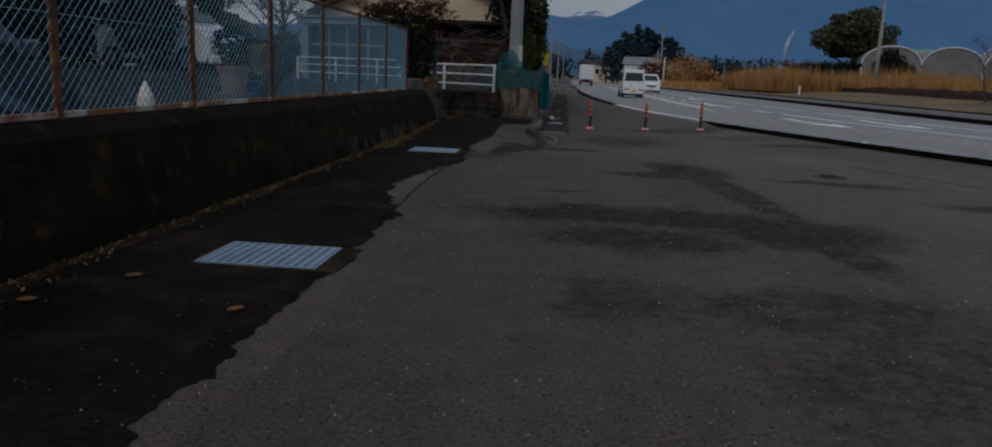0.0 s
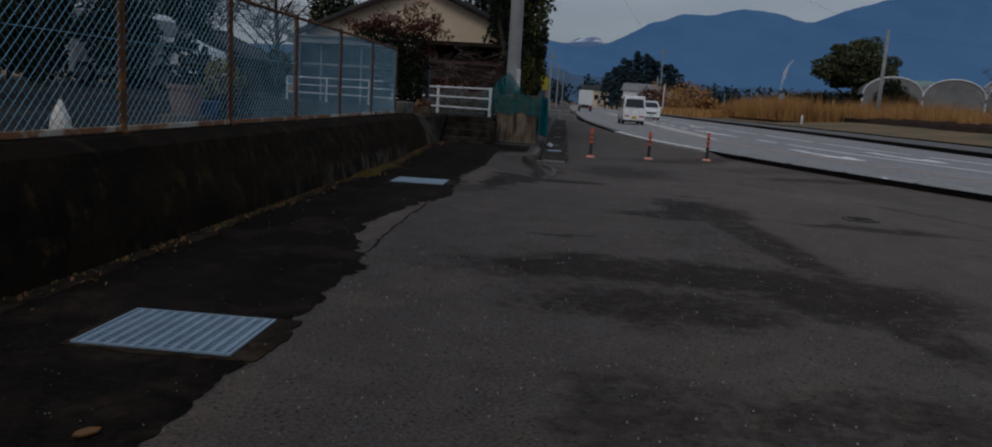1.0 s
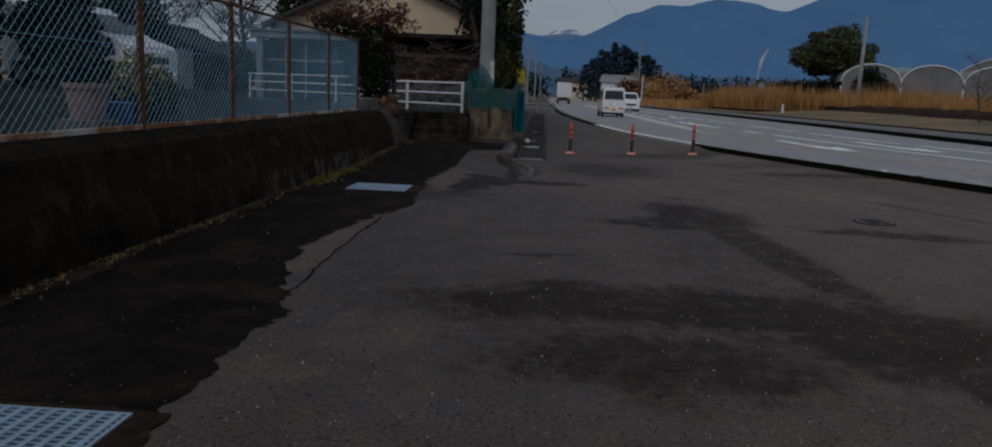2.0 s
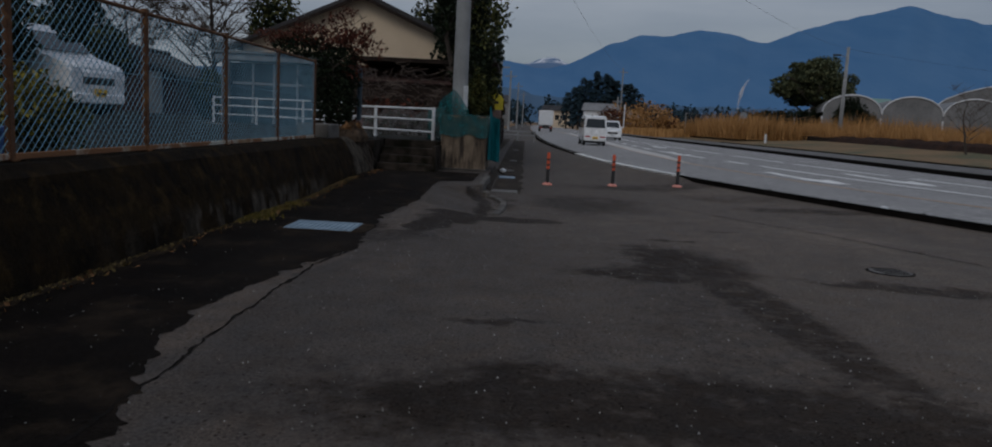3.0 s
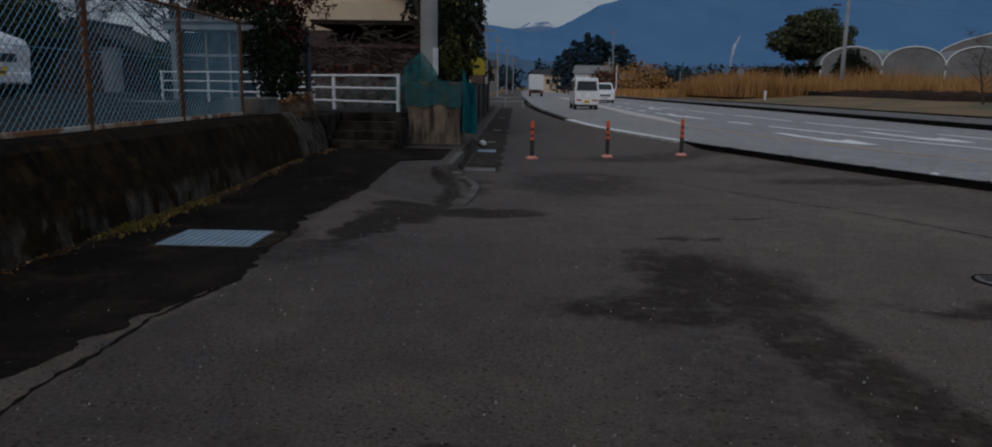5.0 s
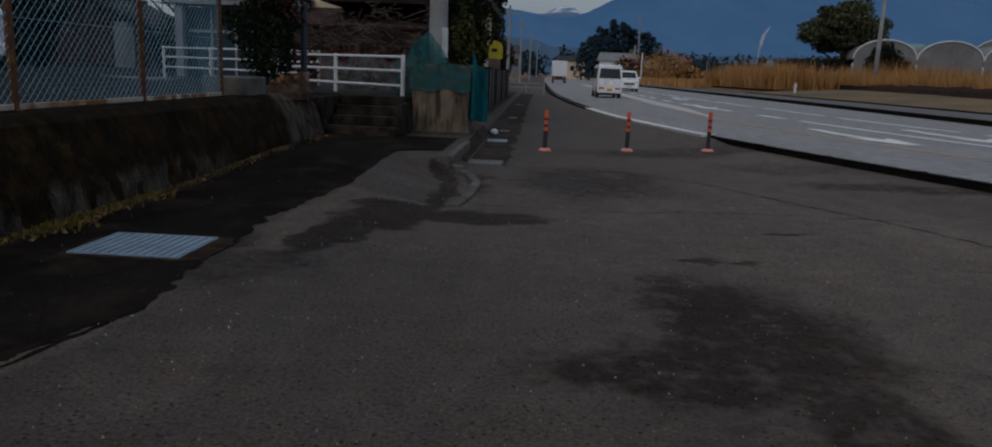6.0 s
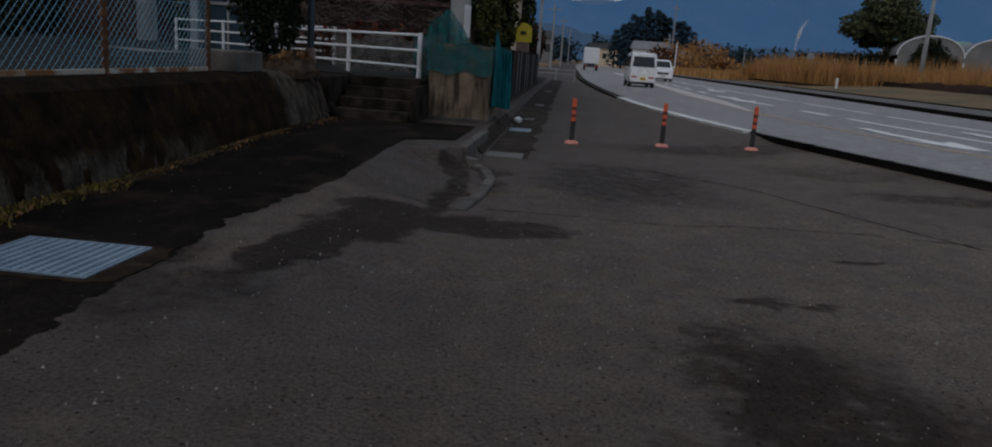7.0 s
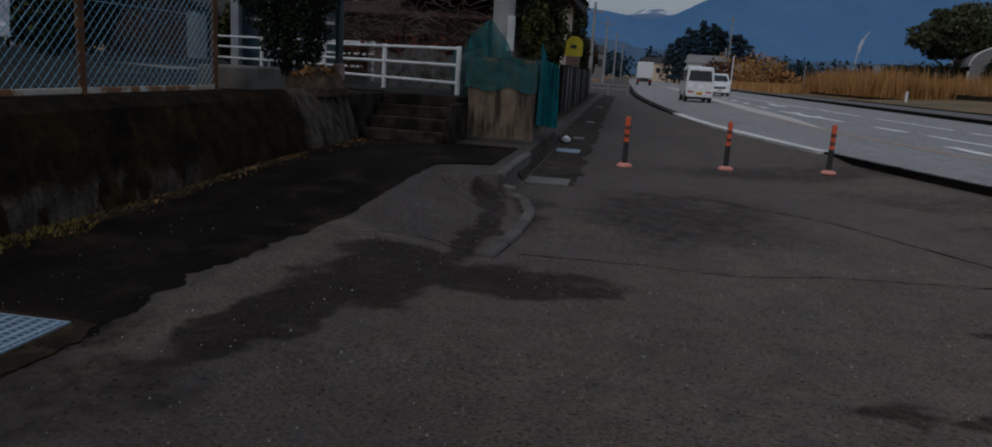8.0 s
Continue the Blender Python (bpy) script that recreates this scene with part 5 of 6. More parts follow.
def build_car(name, at, rz, sec, dims, wins, wheel_y, wheel_r, paint, label, category, front, back, plate_front=None, group="traffic"):
    """dims: half width low, half width top, belt, top. wins: side panes as (y0, y1 at belt, y0, y1 at top). front/back: dicts of lamp and glass heights."""
    c = thing(name, *at, rz, label, category, group)
    wl_, wt, zb, zt = dims
    bm = bmesh.new()
    half = shell(bm, sec, wl_, wt, zb, zt)
    part("body", bm, paint, c)
    z0, z1 = zb + 0.04, zt - 0.2
    for s in (-1, 1):
        for a, b, e, f in wins:
            bm = bmesh.new()
            quad(bm, [(s * (half(z0, 0) + 0.004), a, z0), (s * (half(z0, 0) + 0.004), b, z0), (s * (half(z1, 0) + 0.004), f, z1), (s * (half(z1, 0) + 0.004), e, z1)], 0.012)
            part("side_window", bm, M["pane"], c)
    for nm, d in (("windscreen", front), ("rear_window", back)):
        y0, y1, za, zc = d["glass"]
        sg = 1 if nm == "windscreen" else -1
        ha, hc = half(za, 0.11), half(zc, 0.13)
        bm = bmesh.new()
        quad(bm, [(-ha, y0 + sg * 0.02, za), (ha, y0 + sg * 0.02, za), (hc, y1 + sg * 0.02, zc), (-hc, y1 + sg * 0.02, zc)], 0.012)
        part(nm, bm, M["pane"], c)
    for s in (-1, 1):
        for y in wheel_y:
            w = new("wheel")
            w.parent, w.location = c, (s * (wl_ - 0.1), y, wheel_r)
            w.rotation_euler = (0, radians(90), 0)
            bm = bmesh.new()
            lathe(bm, [(wheel_r * 0.66, -0.085), (wheel_r * 0.95, -0.085), (wheel_r, -0.05), (wheel_r, 0.05), (wheel_r * 0.95, 0.085), (wheel_r * 0.66, 0.085)], 18)
            part("tyre", bm, M["tyre"], w)
            bm = bmesh.new()
            lathe(bm, [(wheel_r * 0.62, -0.095), (wheel_r * 0.64, 0.0), (wheel_r * 0.62, 0.095)], 14)
            part("rim", bm, M["rim"], w)
            bm = bmesh.new()
            lathe(bm, [(wheel_r * 1.12, -0.035), (wheel_r * 1.12, 0.03)], 20)
            part("arch", bm, M["trim"], c).matrix_basis = pose(s * (wl_ - 0.055), y, wheel_r + 0.01, 0, 90, 0)
        lz = front["lamp"]
        bm = bmesh.new()
        box(bm, s * (wl_ - 0.23) - 0.15, s * (wl_ - 0.23) + 0.15, front["y"] - 0.05, front["y"] + 0.025, lz - 0.08, lz + 0.08, 0.03)
        part("headlight", bm, M["lens"], c)
        bm = bmesh.new()
        h = back.get("tall", 0.07)
        ww = 0.16 if h < 0.1 else 0.07
        box(bm, s * (wl_ - 0.1 - ww) - ww, s * (wl_ - 0.1 - ww) + ww, back["y"] - 0.025, back["y"] + 0.05, back["lamp"] - h, back["lamp"] + h, 0.015)
        part("tail_light", bm, M["red"], c)
        bm = bmesh.new()
        box(bm, s * (wl_ + 0.1) - 0.08, s * (wl_ + 0.1) + 0.08, front["mirror"] - 0.06, front["mirror"] + 0.04, zb + 0.02, zb + 0.2, 0.03)
        part("wing_mirror", bm, front.get("mirror_mat", paint), c)
        bm = bmesh.new()
        box(bm, s * (wl_ + 0.012) - 0.02, s * (wl_ + 0.012) + 0.02, front["mirror"] - 1.0, front["mirror"] - 0.82, zb - 0.16, zb - 0.12, 0.008)
        part("door_handle", bm, M["trim"] if paint is M["car"] else paint, c)
    part("front_bumper", boxes((-wl_ + 0.08, wl_ - 0.08, front["y"] - 0.06, front["y"] + 0.06, 0.24, 0.46), bevel=0.03), paint, c)
    part("rear_bumper", boxes((-wl_ + 0.05, wl_ - 0.05, back["y"] - 0.07, back["y"] + 0.05, 0.28, 0.5), bevel=0.03), paint, c)
    part("grille", boxes((-0.45, 0.45, front["y"], front["y"] + 0.035, front["lamp"] - 0.28, front["lamp"] - 0.12), bevel=0.01), M["trim"], c)
    for y, sg, mt in ((front["y"] + 0.065, 1, plate_front or M["white"]), (back["y"] - 0.075, -1, M["plate"])):
        pl = part("number_plate", boxes((-0.165, 0.165, y - 0.012, y + 0.012, 0.4, 0.56)), mt, c)
        part("plate_bar", boxes((-0.12, 0.12, y + sg * 0.012, y + sg * 0.016, 0.44, 0.48)), M["trim"], pl)
    part("underbody", boxes((-wl_ + 0.12, wl_ - 0.12, back["y"] + 0.2, front["y"] - 0.2, 0.16, 0.34)), M["trim"], c)
    return c


VAN = [(-1.68, 0.3), (1.6, 0.3), (1.7, 0.5), (1.66, 0.86), (1.42, 1.08), (0.86, 1.68), (0.7, 1.78), (0.2, 1.86), (-1.3, 1.87), (-1.56, 1.8), (-1.66, 1.0), (-1.7, 0.5)]
VAN_WINS = [(0.5, 1.16, 0.5, 0.82), (-0.42, 0.4, -0.42, 0.4), (-1.3, -0.52, -1.26, -0.52)]
build_car("white_van", (4.5, 55.0, road_z(4.5, 55.0)), 2, VAN, (0.73, 0.66, 1.05, 1.87), VAN_WINS, (-1.1, 1.12), 0.27, M["car"], "white box-shaped van seen from behind on the road", "van",
          dict(glass=(1.36, 0.92, 1.14, 1.62), lamp=0.76, y=1.66, mirror=1.18, mirror_mat=M["trim"]), dict(glass=(-1.66, -1.61, 1.12, 1.66), lamp=0.52, y=-1.69))
MINI = [(-1.84, 0.28), (1.74, 0.26), (1.85, 0.42), (1.83, 0.8), (1.72, 0.94), (1.1, 1.06), (0.62, 1.62), (0.4, 1.7), (-1.4, 1.73), (-1.68, 1.66), (-1.84, 1.0)]
MINI_WINS = [(0.3, 1.0, 0.3, 0.62), (-0.6, 0.2, -0.6, 0.2), (-1.55, -0.7, -1.5, -0.7)]
build_car("white_minivan", (7.9, 76.0, road_z(7.9, 76.0)), 182, MINI, (0.83, 0.72, 1.02, 1.73), MINI_WINS, (-1.22, 1.24), 0.29, M["car"], "white compact minivan with dark grille on the oncoming lane", "car",
          dict(glass=(1.04, 0.66, 1.1, 1.58), lamp=0.82, y=1.83, mirror=0.95), dict(glass=(-1.82, -1.72, 1.08, 1.56), lamp=0.95, y=-1.85, tall=0.2))
HATCH = [(-1.68, 0.28), (1.58, 0.26), (1.68, 0.42), (1.64, 0.72), (1.45, 0.86), (0.98, 0.96), (0.4, 1.4), (0.1, 1.49), (-0.9, 1.48), (-1.4, 1.34), (-1.66, 0.92)]
HATCH_WINS = [(0.12, 0.8, 0.12, 0.36), (-0.66, 0.04, -0.62, 0.04), (-1.3, -0.74, -1.1, -0.7)]
build_car("white_hatchback", (8.0, 94.0, road_z(8.0, 94.0)), 182, HATCH, (0.73, 0.62, 0.92, 1.49), HATCH_WINS, (-1.2, 1.2), 0.27, M["car"], "small white hatchback on the oncoming lane", "car",
          dict(glass=(0.94, 0.44, 0.99, 1.36), lamp=0.72, y=1.64, mirror=0.72), dict(glass=(-1.62, -1.42, 0.98, 1.3), lamp=0.8, y=-1.68), M["plate"])
TALL = [(-1.98, 0.3), (1.9, 0.26), (2.03, 0.45), (2.04, 0.9), (1.92, 1.08), (1.2, 1.3), (0.62, 1.82), (0.4, 1.94), (-1.5, 1.97), (-1.86, 1.88), (-1.97, 1.1)]
TALL_WINS = [(0.3, 1.02, 0.3, 0.66), (-0.62, 0.2, -0.62, 0.2), (-1.6, -0.72, -1.56, -0.72)]
build_car("parked_van", (-11.26, 21.58, yard_z(-11.2, 21.6) + 0.01), -104, TALL, (0.82, 0.72, 1.15, 1.97), TALL_WINS, (-1.25, 1.3), 0.31, M["car"], "white van parked in the yard, nose towards the fence", "van",
          dict(glass=(1.16, 0.68, 1.36, 1.76), lamp=0.93, y=2.02, mirror=1.0), dict(glass=(-1.95, -1.9, 1.15, 1.75), lamp=0.9, y=-1.98), M["plate"], group="parked vehicles")
build_car("parked_car", (-5.6, 6.0, 0.36), 2, HATCH, (0.73, 0.62, 0.92, 1.49), HATCH_WINS, (-1.2, 1.2), 0.27, M["silver"], "dark slate car parked behind the fence", "car",
          dict(glass=(0.94, 0.44, 0.99, 1.36), lamp=0.72, y=1.64, mirror=0.72), dict(glass=(-1.62, -1.42, 0.98, 1.3), lamp=0.8, y=-1.68), group="parked vehicles")


def build_truck(x, y, rz):
    z = road_z(x, y)
    c = thing("box_truck", x, y, z, rz, "white box truck far ahead on the road", "truck", "traffic")
    part("cargo_box", boxes((-1.05, 1.05, -2.6, 1.6, 0.95, 3.1), bevel=0.04), M["car"], c)
    part("cab", boxes((-0.98, 0.98, 1.7, 3.1, 0.5, 2.3), bevel=0.12), M["car"], c)
    part("chassis", boxes((-0.5, 0.5, -2.5, 3.0, 0.5, 0.93)), M["trim"], c)
    part("rear_bar", boxes((-1.0, 1.0, -2.66, -2.5, 0.45, 0.7)), M["trim"], c)
    for s in (-1, 1):
        part("tail_light", boxes((s * 0.75 - 0.18, s * 0.75 + 0.18, -2.69, -2.66, 0.5, 0.66)), M["red"], c)
        for yy in (-1.5, 2.3):
            w = part("wheel", bmesh.new(), M["tyre"], c)
            bm = bmesh.new()
            lathe(bm, [(0.28, -0.12), (0.42, -0.12), (0.42, 0.12), (0.28, 0.12)], 16)
            bm.to_mesh(w.data)
            bm.free()
            w.matrix_basis = pose(s * 0.85, yy, 0.42, 0, 90, 0)
    for s in (-0.5, 0.5):
        part("box_door", boxes((s - 0.48, s + 0.48, -2.63, -2.6, 1.0, 3.0)), M["white"], c)


build_truck(3.1, 122.0, 0)


# ---- bollards ----
def build_bollard(x, y):
    b = thing("delineator_post", x, y, bare_z(x, y), 0, "flexible orange and black lane post on a round base", "bollard", "lane posts")
    bm = bmesh.new()
    lathe(bm, [(0.125, 0.0), (0.125, 0.02), (0.1, 0.045), (0.06, 0.06)], 18)
    part("base", bm, M["salmon"], b, "faded orange rubber base")
    bm = bmesh.new()
    lathe(bm, [(0.045, 0.06), (0.042, 0.4)], 14)
    part("lower_sleeve", bm, M["black"], b, "black rubber sleeve")
    bm = bmesh.new()
    lathe(bm, [(0.04, 0.4), (0.04, 0.78), (0.03, 0.8)], 14)
    part("post", bm, M["orange"], b, "orange tube")
    for z in (0.47, 0.6):
        bm = bmesh.new()
        lathe(bm, [(0.0425, z), (0.0425, z + 0.05)], 14)
        part("band", bm, M["band"], b, "dark reflective band")
    return b


M["band"] = surface("dull_reflective_band", (0.1, 0.04, 0.03), (0.07, 0.03, 0.025), 60, 6, 0.4, 0.0)
for x, y in ((0.79, 23.16), (2.47, 23.86), (4.1, 23.84)):
    build_bollard(x, y)


# ---- kerbs ----
def kerb_stone(bm, a, b, w, z0, z1, bev=0.015):
    a, b = Vector((*a, 0)), Vector((*b, 0))
    d = (b - a).normalized()
    m = Matrix.Translation(a) @ Matrix(((d.x, -d.y, 0), (d.y, d.x, 0), (0, 0, 1))).to_4x4()
    box(bm, 0.006, (b - a).length - 0.006, -w, 0, z0, z1, bev, m)


road_kerb = thing("road_kerb", 4.6, 26.0, 0.0, 0, "concrete kerb between forecourt and road, shade painted on its far side faces", "kerb", "", "structure")
road_kerb.name = "kerb_road"
y = -24.0
while y < 110:
    step = 2.0 if y < 70 else 4.0
    low = y < 25.2
    bm = bmesh.new()
    o = Vector((4.6, 26.0, 0))
    a, e = (kerb_x(y) - o.x, y - o.y), (kerb_x(y + step) - o.x, y + step - o.y)
    kerb_stone(bm, a, e, -0.16 if low else -0.3, -0.03, 0.112 if low else 0.135)
    # Beyond y 36 the side faces are painted near-black as shade, tops white.
    for f in bm.faces:
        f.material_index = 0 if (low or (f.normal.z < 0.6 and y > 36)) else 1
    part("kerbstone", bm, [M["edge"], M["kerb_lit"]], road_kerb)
    y += step
far_kerb = thing("kerb_far", 15.4, 30.0, 0.0, 0, "dark low kerb along the far side of the road", "kerb", "", "structure")
y = -6.0
while y < 170:
    step = 4.0
    bm = bmesh.new()
    a, e = (far_x(y) - 15.4, y - 30), (far_x(y + step) - 15.4, y + step - 30)
    kerb_stone(bm, a, e, 0.3, 0.0, road_z(far_x(y), y) + 0.17)
    part("kerbstone", bm, M["edge"], far_kerb)
    y += step

foot = bmesh.new()
sheet(foot, lambda y: [far_x(y) + d for d in (0.25, 1.2, 2.3)], frange(-40, 170, 3), lambda x, y: road_z(far_x(y), y) + 0.15 + 0.05 * max(0, x - far_x(y)))
tagged(part("pavement_far", foot, M["slab"], None, "grey footway on the far side of the road"), category="pavement", kind="structure")
verge = bmesh.new()
sheet(verge, lambda y: [far_x(y) + d for d in (2.2, 4, 6, 9, 13)], frange(-40, 170, 3), lambda x, y: road_z(far_x(y), y) + 0.16 + 0.062 * max(0, x - far_x(y)) + 0.05 * wob(x, y, 0.6))
tagged(part("ground_verge", verge, M["verge"], None, "dry grass verge beside the road"), category="verge", kind="structure")

# left kerb by the ramp, drain slabs
lk = thing("kerb_ramp", -0.2, 15.6, 0.0, 0, "short worn kerb of pale stones at the ramp", "kerb", "", "structure")
pts = [(-0.28, 16.1), (-0.24, 16.6), (-0.21, 17.05), (-0.2, 17.6), (-0.2, 18.15), (-0.33, 18.75), (-0.5, 19.1), (-0.7, 19.32), (-0.7, 20.1), (-0.69, 20.95), (-0.68, 21.8)]
for i, (a, e) in enumerate(zip(pts, pts[1:])):
    bm = bmesh.new()
    low = max(bare_z(a[0] + 0.14, a[1]), bare_z(e[0] + 0.14, e[1]))
    kerb_stone(bm, (a[0] + 0.2, a[1] - 15.6), (e[0] + 0.2, e[1] - 15.6), 0.12, low - 0.12, 0.125 if i > 6 else low + 0.025 + 0.006 * i)
    part("kerbstone", bm, M["kerb"], lk)
for i, (x0, x1, y0, y1, mt, lab) in enumerate([(-0.48, 0.08, 20.33, 20.92, "slab", "pale concrete drain slab"), (-0.46, -0.03, 24.6, 25.14, "steel", "small steel drain cover"), (-0.7, -0.11, 27.51, 28.05, "slab", "pale concrete drain slab"), (-0.5, -0.08, 32.6, 33.4, "slab", "pale concrete drain slab"), (-0.5, -0.08, 41, 41.8, "slab", "pale concrete drain slab")]):
    ob = part("drain_cover", boxes((x0, x1, y0, y1, bare_z((x0 + x1) / 2, y0) - 0.02, bare_z((x0 + x1) / 2, y0) + 0.022), bevel=0.006), M[mt], None)
    tagged(ob, lab + " in the gutter", "drain cover", "gutter covers")
gut = bmesh.new()
sheet(gut, lambda y: [-1.9 if y > 26.2 else -0.64, -0.9 if y > 26.2 else -0.5, -0.3, 0.0, 0.16 + 0.12 * wob(1, y, 0.9) + 0.08 * wob(1, y, 4.0)], frange(20.4, 60, 0.25), lambda x, y: bare_z(x, y) + 0.006)
tagged(part("pavement_gutter", gut, M["gutter"], None, "muddy gutter strip beside the pavement"), category="gutter", kind="structure")

def crack(pts, w, key="edge", z=0.004):
    bm = bmesh.new()
    rows = []
    dense = []
    rc = random.Random(len(pts) * 7 + int(w * 1000))
    for a, b_ in zip(pts, pts[1:]):
        a, b_ = Vector(a), Vector(b_)
        n_ = max(2, int((b_ - a).length / 0.06))
        dense += [a.lerp(b_, j / n_) for j in range(n_)]
    for i, p in enumerate(dense):
        d = (dense[min(i + 1, len(dense) - 1)] - dense[max(i - 1, 0)]).normalized()
        nn = Vector((-d.y, d.x)) * w * rc.uniform(0.15, 1.15) * (0.5 + 0.7 * abs(wob(p.x, p.y, 4.3, 3)))
        q = p + Vector((wob(p.x, p.y, 2.7, 11), wob(p.x, p.y, 2.7, 15))) * 0.03 + Vector((rc.uniform(-1, 1), rc.uniform(-1, 1))) * 0.012
        rows.append((bm.verts.new((*(q + nn), bare_z(*q) + z)), bm.verts.new((*(q - nn), bare_z(*q) + z))))
    for a, b_ in zip(rows, rows[1:]):
        bm.faces.new((a[0], a[1], b_[1], b_[0]))
    return tagged(part("pavement_crack", bm, M[key], None, "dark crack in the asphalt"), category="crack", kind="structure")


crack([(-1.6, 6.9), (-1.61, 7.8), (-1.67, 9), (-1.66, 10.9), (-1.47, 11.9)], 0.025, z=0.006)
crack([(0, 16.3), (0.91, 16.34), (1.66, 16.26), (2.32, 16.56), (3.52, 16.75), (4.92, 16.62)], 0.016)
crack([(1.85, 20.22), (3.08, 19.24), (3.87, 17.82), (4.63, 16.36), (5.27, 13.75), (6.2, 11.4)], 0.03)
crack([(-1.6, 15.89), (-0.95, 16.46), (-0.64, 16.42), (-0.32, 16.17)], 0.01, "edge", 0.005)
crack([(-1.4, 18.95), (-1.0, 18.6), (-0.62, 18.2)], 0.012, z=0.008)


# ---- manhole ----
t = thing("manhole_cover", 4.12, 12.25, 0.0, 0, "round worn steel manhole cover in the asphalt", "manhole")
bm = bmesh.new()
lathe(bm, [(0.24, -0.01), (0.24, 0.006), (0.23, 0.008)], 28)
part("ring", bm, M["edge"], t)
bm = bmesh.new()
lathe(bm, [(0.215, 0.0), (0.215, 0.01), (0.205, 0.012)], 28)
part("lid", bm, M["slab"], t)
for i in range(5):
    part("rib", boxes((-0.17 + 0.02 * abs(i - 2), 0.17 - 0.02 * abs(i - 2), -0.16 + 0.08 * i - 0.012, -0.16 + 0.08 * i + 0.012, 0.011, 0.016)), M["edge"], t)


# ---- road markings ----
def band(name, ys, x_of, w, key, label, dash=None, z=0.006):
    bm = bmesh.new()
    rows, on = [], True
    for i, y in enumerate(ys):
        if dash:
            on = (y % (dash[0] + dash[1])) < dash[0]
        ww = w(y) if callable(w) else w
        x = x_of(y)
        r = [bm.verts.new((x + d, y, road_z(x + d, y) + z)) for d in (-ww / 2, ww / 2)] if on else None
        if r and rows and rows[-1]:
            bm.faces.new((rows[-1][0], rows[-1][1], r[1], r[0]))
        rows.append(r)
    loose = [v for v in bm.verts if not v.link_faces]
    bmesh.ops.delete(bm, geom=loose, context="VERTS")
    return tagged(part(name, bm, M[key], None, label), category="road marking", kind="structure")


band("road_line", frange(-20, 34, 0.5) + frange(35, 300, 3), mid_x, 0.16, "yellow", "worn orange centre line")
band("road_median", frange(34.5, 110, 1.0), lambda y: mid_x(y) + 0.1 + 0.32 * min(1, (y - 34.5) / 6), lambda y: 0.1 + 0.75 * min(1, (y - 34.5) / 8), "faded", "pale worn painted median")
band("road_line", frange(-20, 34, 0.4), lambda y: mid_x(y) + 2.75, 0.22, "paint", "white turn lane line", None)
band("road_line", frange(34, 70, 0.4), lambda y: mid_x(y) + 1.6 + 1.15 * max(0, 1 - (y - 34) / 14), 0.3, "paint", "white dashed lane line", (2.4, 2.6))
band("road_line", frange(-20, 110, 0.5), lambda y: mid_x(y) + 5.6 - min(2.0, max(0.0, (y - 30) * 0.05)), 0.2, "paint", "white outer edge line", (7.0, 0.6))


def arrow(x, y, ln, flip, label):
    bm = bmesh.new()
    slope = (kerb_x(y + 2) - kerb_x(y - 2)) / 4
    def P(u, v):
        return bm.verts.new((x + u + slope * v, y + v, road_z(x + u, y + v) + 0.012))
    bm.faces.new([P(-0.16, -ln / 2), P(0.16, -ln / 2), P(0.16, ln * 0.1), P(-0.16, ln * 0.1)])
    bm.faces.new([P(-0.6, -ln * 0.1), P(-0.16, -ln / 2), P(-0.16, -ln * 0.2)])
    bm.faces.new([P(0.16, -ln / 2), P(0.6, -ln * 0.1), P(0.16, -ln * 0.2)])
    bm.faces.new([P(-0.16, ln * 0.1), P(0.16, ln * 0.1), P(0.16 + 0.3 * flip, ln / 2), P(-0.16 + 0.3 * flip, ln / 2)])
    return tagged(part("road_arrow", bm, M["paint"], None, label), category="road marking", kind="structure")


for x, y in ((8.35, 27.5), (11.2, 28.4), (7.9, 44.0), (8.9, 56.0)):
    arrow(x, y, 4.4, 1, "white painted arrow on the road")


def stud(x, y):
    t = thing("road_stud", x, y, road_z(x, y) if x > kerb_x(y) else 0.11, 0, "small white reflective road stud on the kerb edge", "road stud", "road studs")
    bm = bmesh.new()
    lathe(bm, [(0.07, 0), (0.068, 0.02), (0.045, 0.035)], 12)
    part("body", bm, M["white"], t)


for y in (19.0, 10.0):
    stud(kerb_x(y) + 0.12, y)


# ---- across the road ----
def build_lamp(x, y, z):
    t = thing("street_lamp", x, y, z, 0, "tall grey concrete street lamp pole with a small lamp head", "street lamp")
    bm = bmesh.new()
    lathe(bm, [(0.2, 0), (0.17, 3), (0.12, 8.4)], 14)
    part("pole", bm, M["pole"], t, smooth=True)
    bm = bmesh.new()
    tube(bm, (0, 0, 7.55), (-0.75, -0.2, 7.65), 0.03, None, 6)
    part("arm", bm, M["rim"], t)
    part("lamp_head", boxes((-1.35, -0.7, -0.32, -0.08, 7.6, 7.74), bevel=0.03), M["trim"], t)


build_lamp(28.2, 75.0, 0.95)


def build_disc_sign(x, y, z, label, h=2.3, r=0.34):
    t = thing("round_sign", x, y, z, 0, label, "road sign")
    bm = bmesh.new()
    tube(bm, (0, 0, 0), (0, 0, h), 0.04, None, 8)
    part("post", bm, M["white"], t)
    bm = bmesh.new()
    lathe(bm, [(r, 0), (r, 0.03)], 20)
    part("disc", bm, M["greywhite"], t, "pale round disc").matrix_basis = pose(0, -0.05, h, 90, 0, 0)


build_disc_sign(20.4, 78.0, 0.5, "round pale sign on a white post at the roadside", 2.5, 0.34)
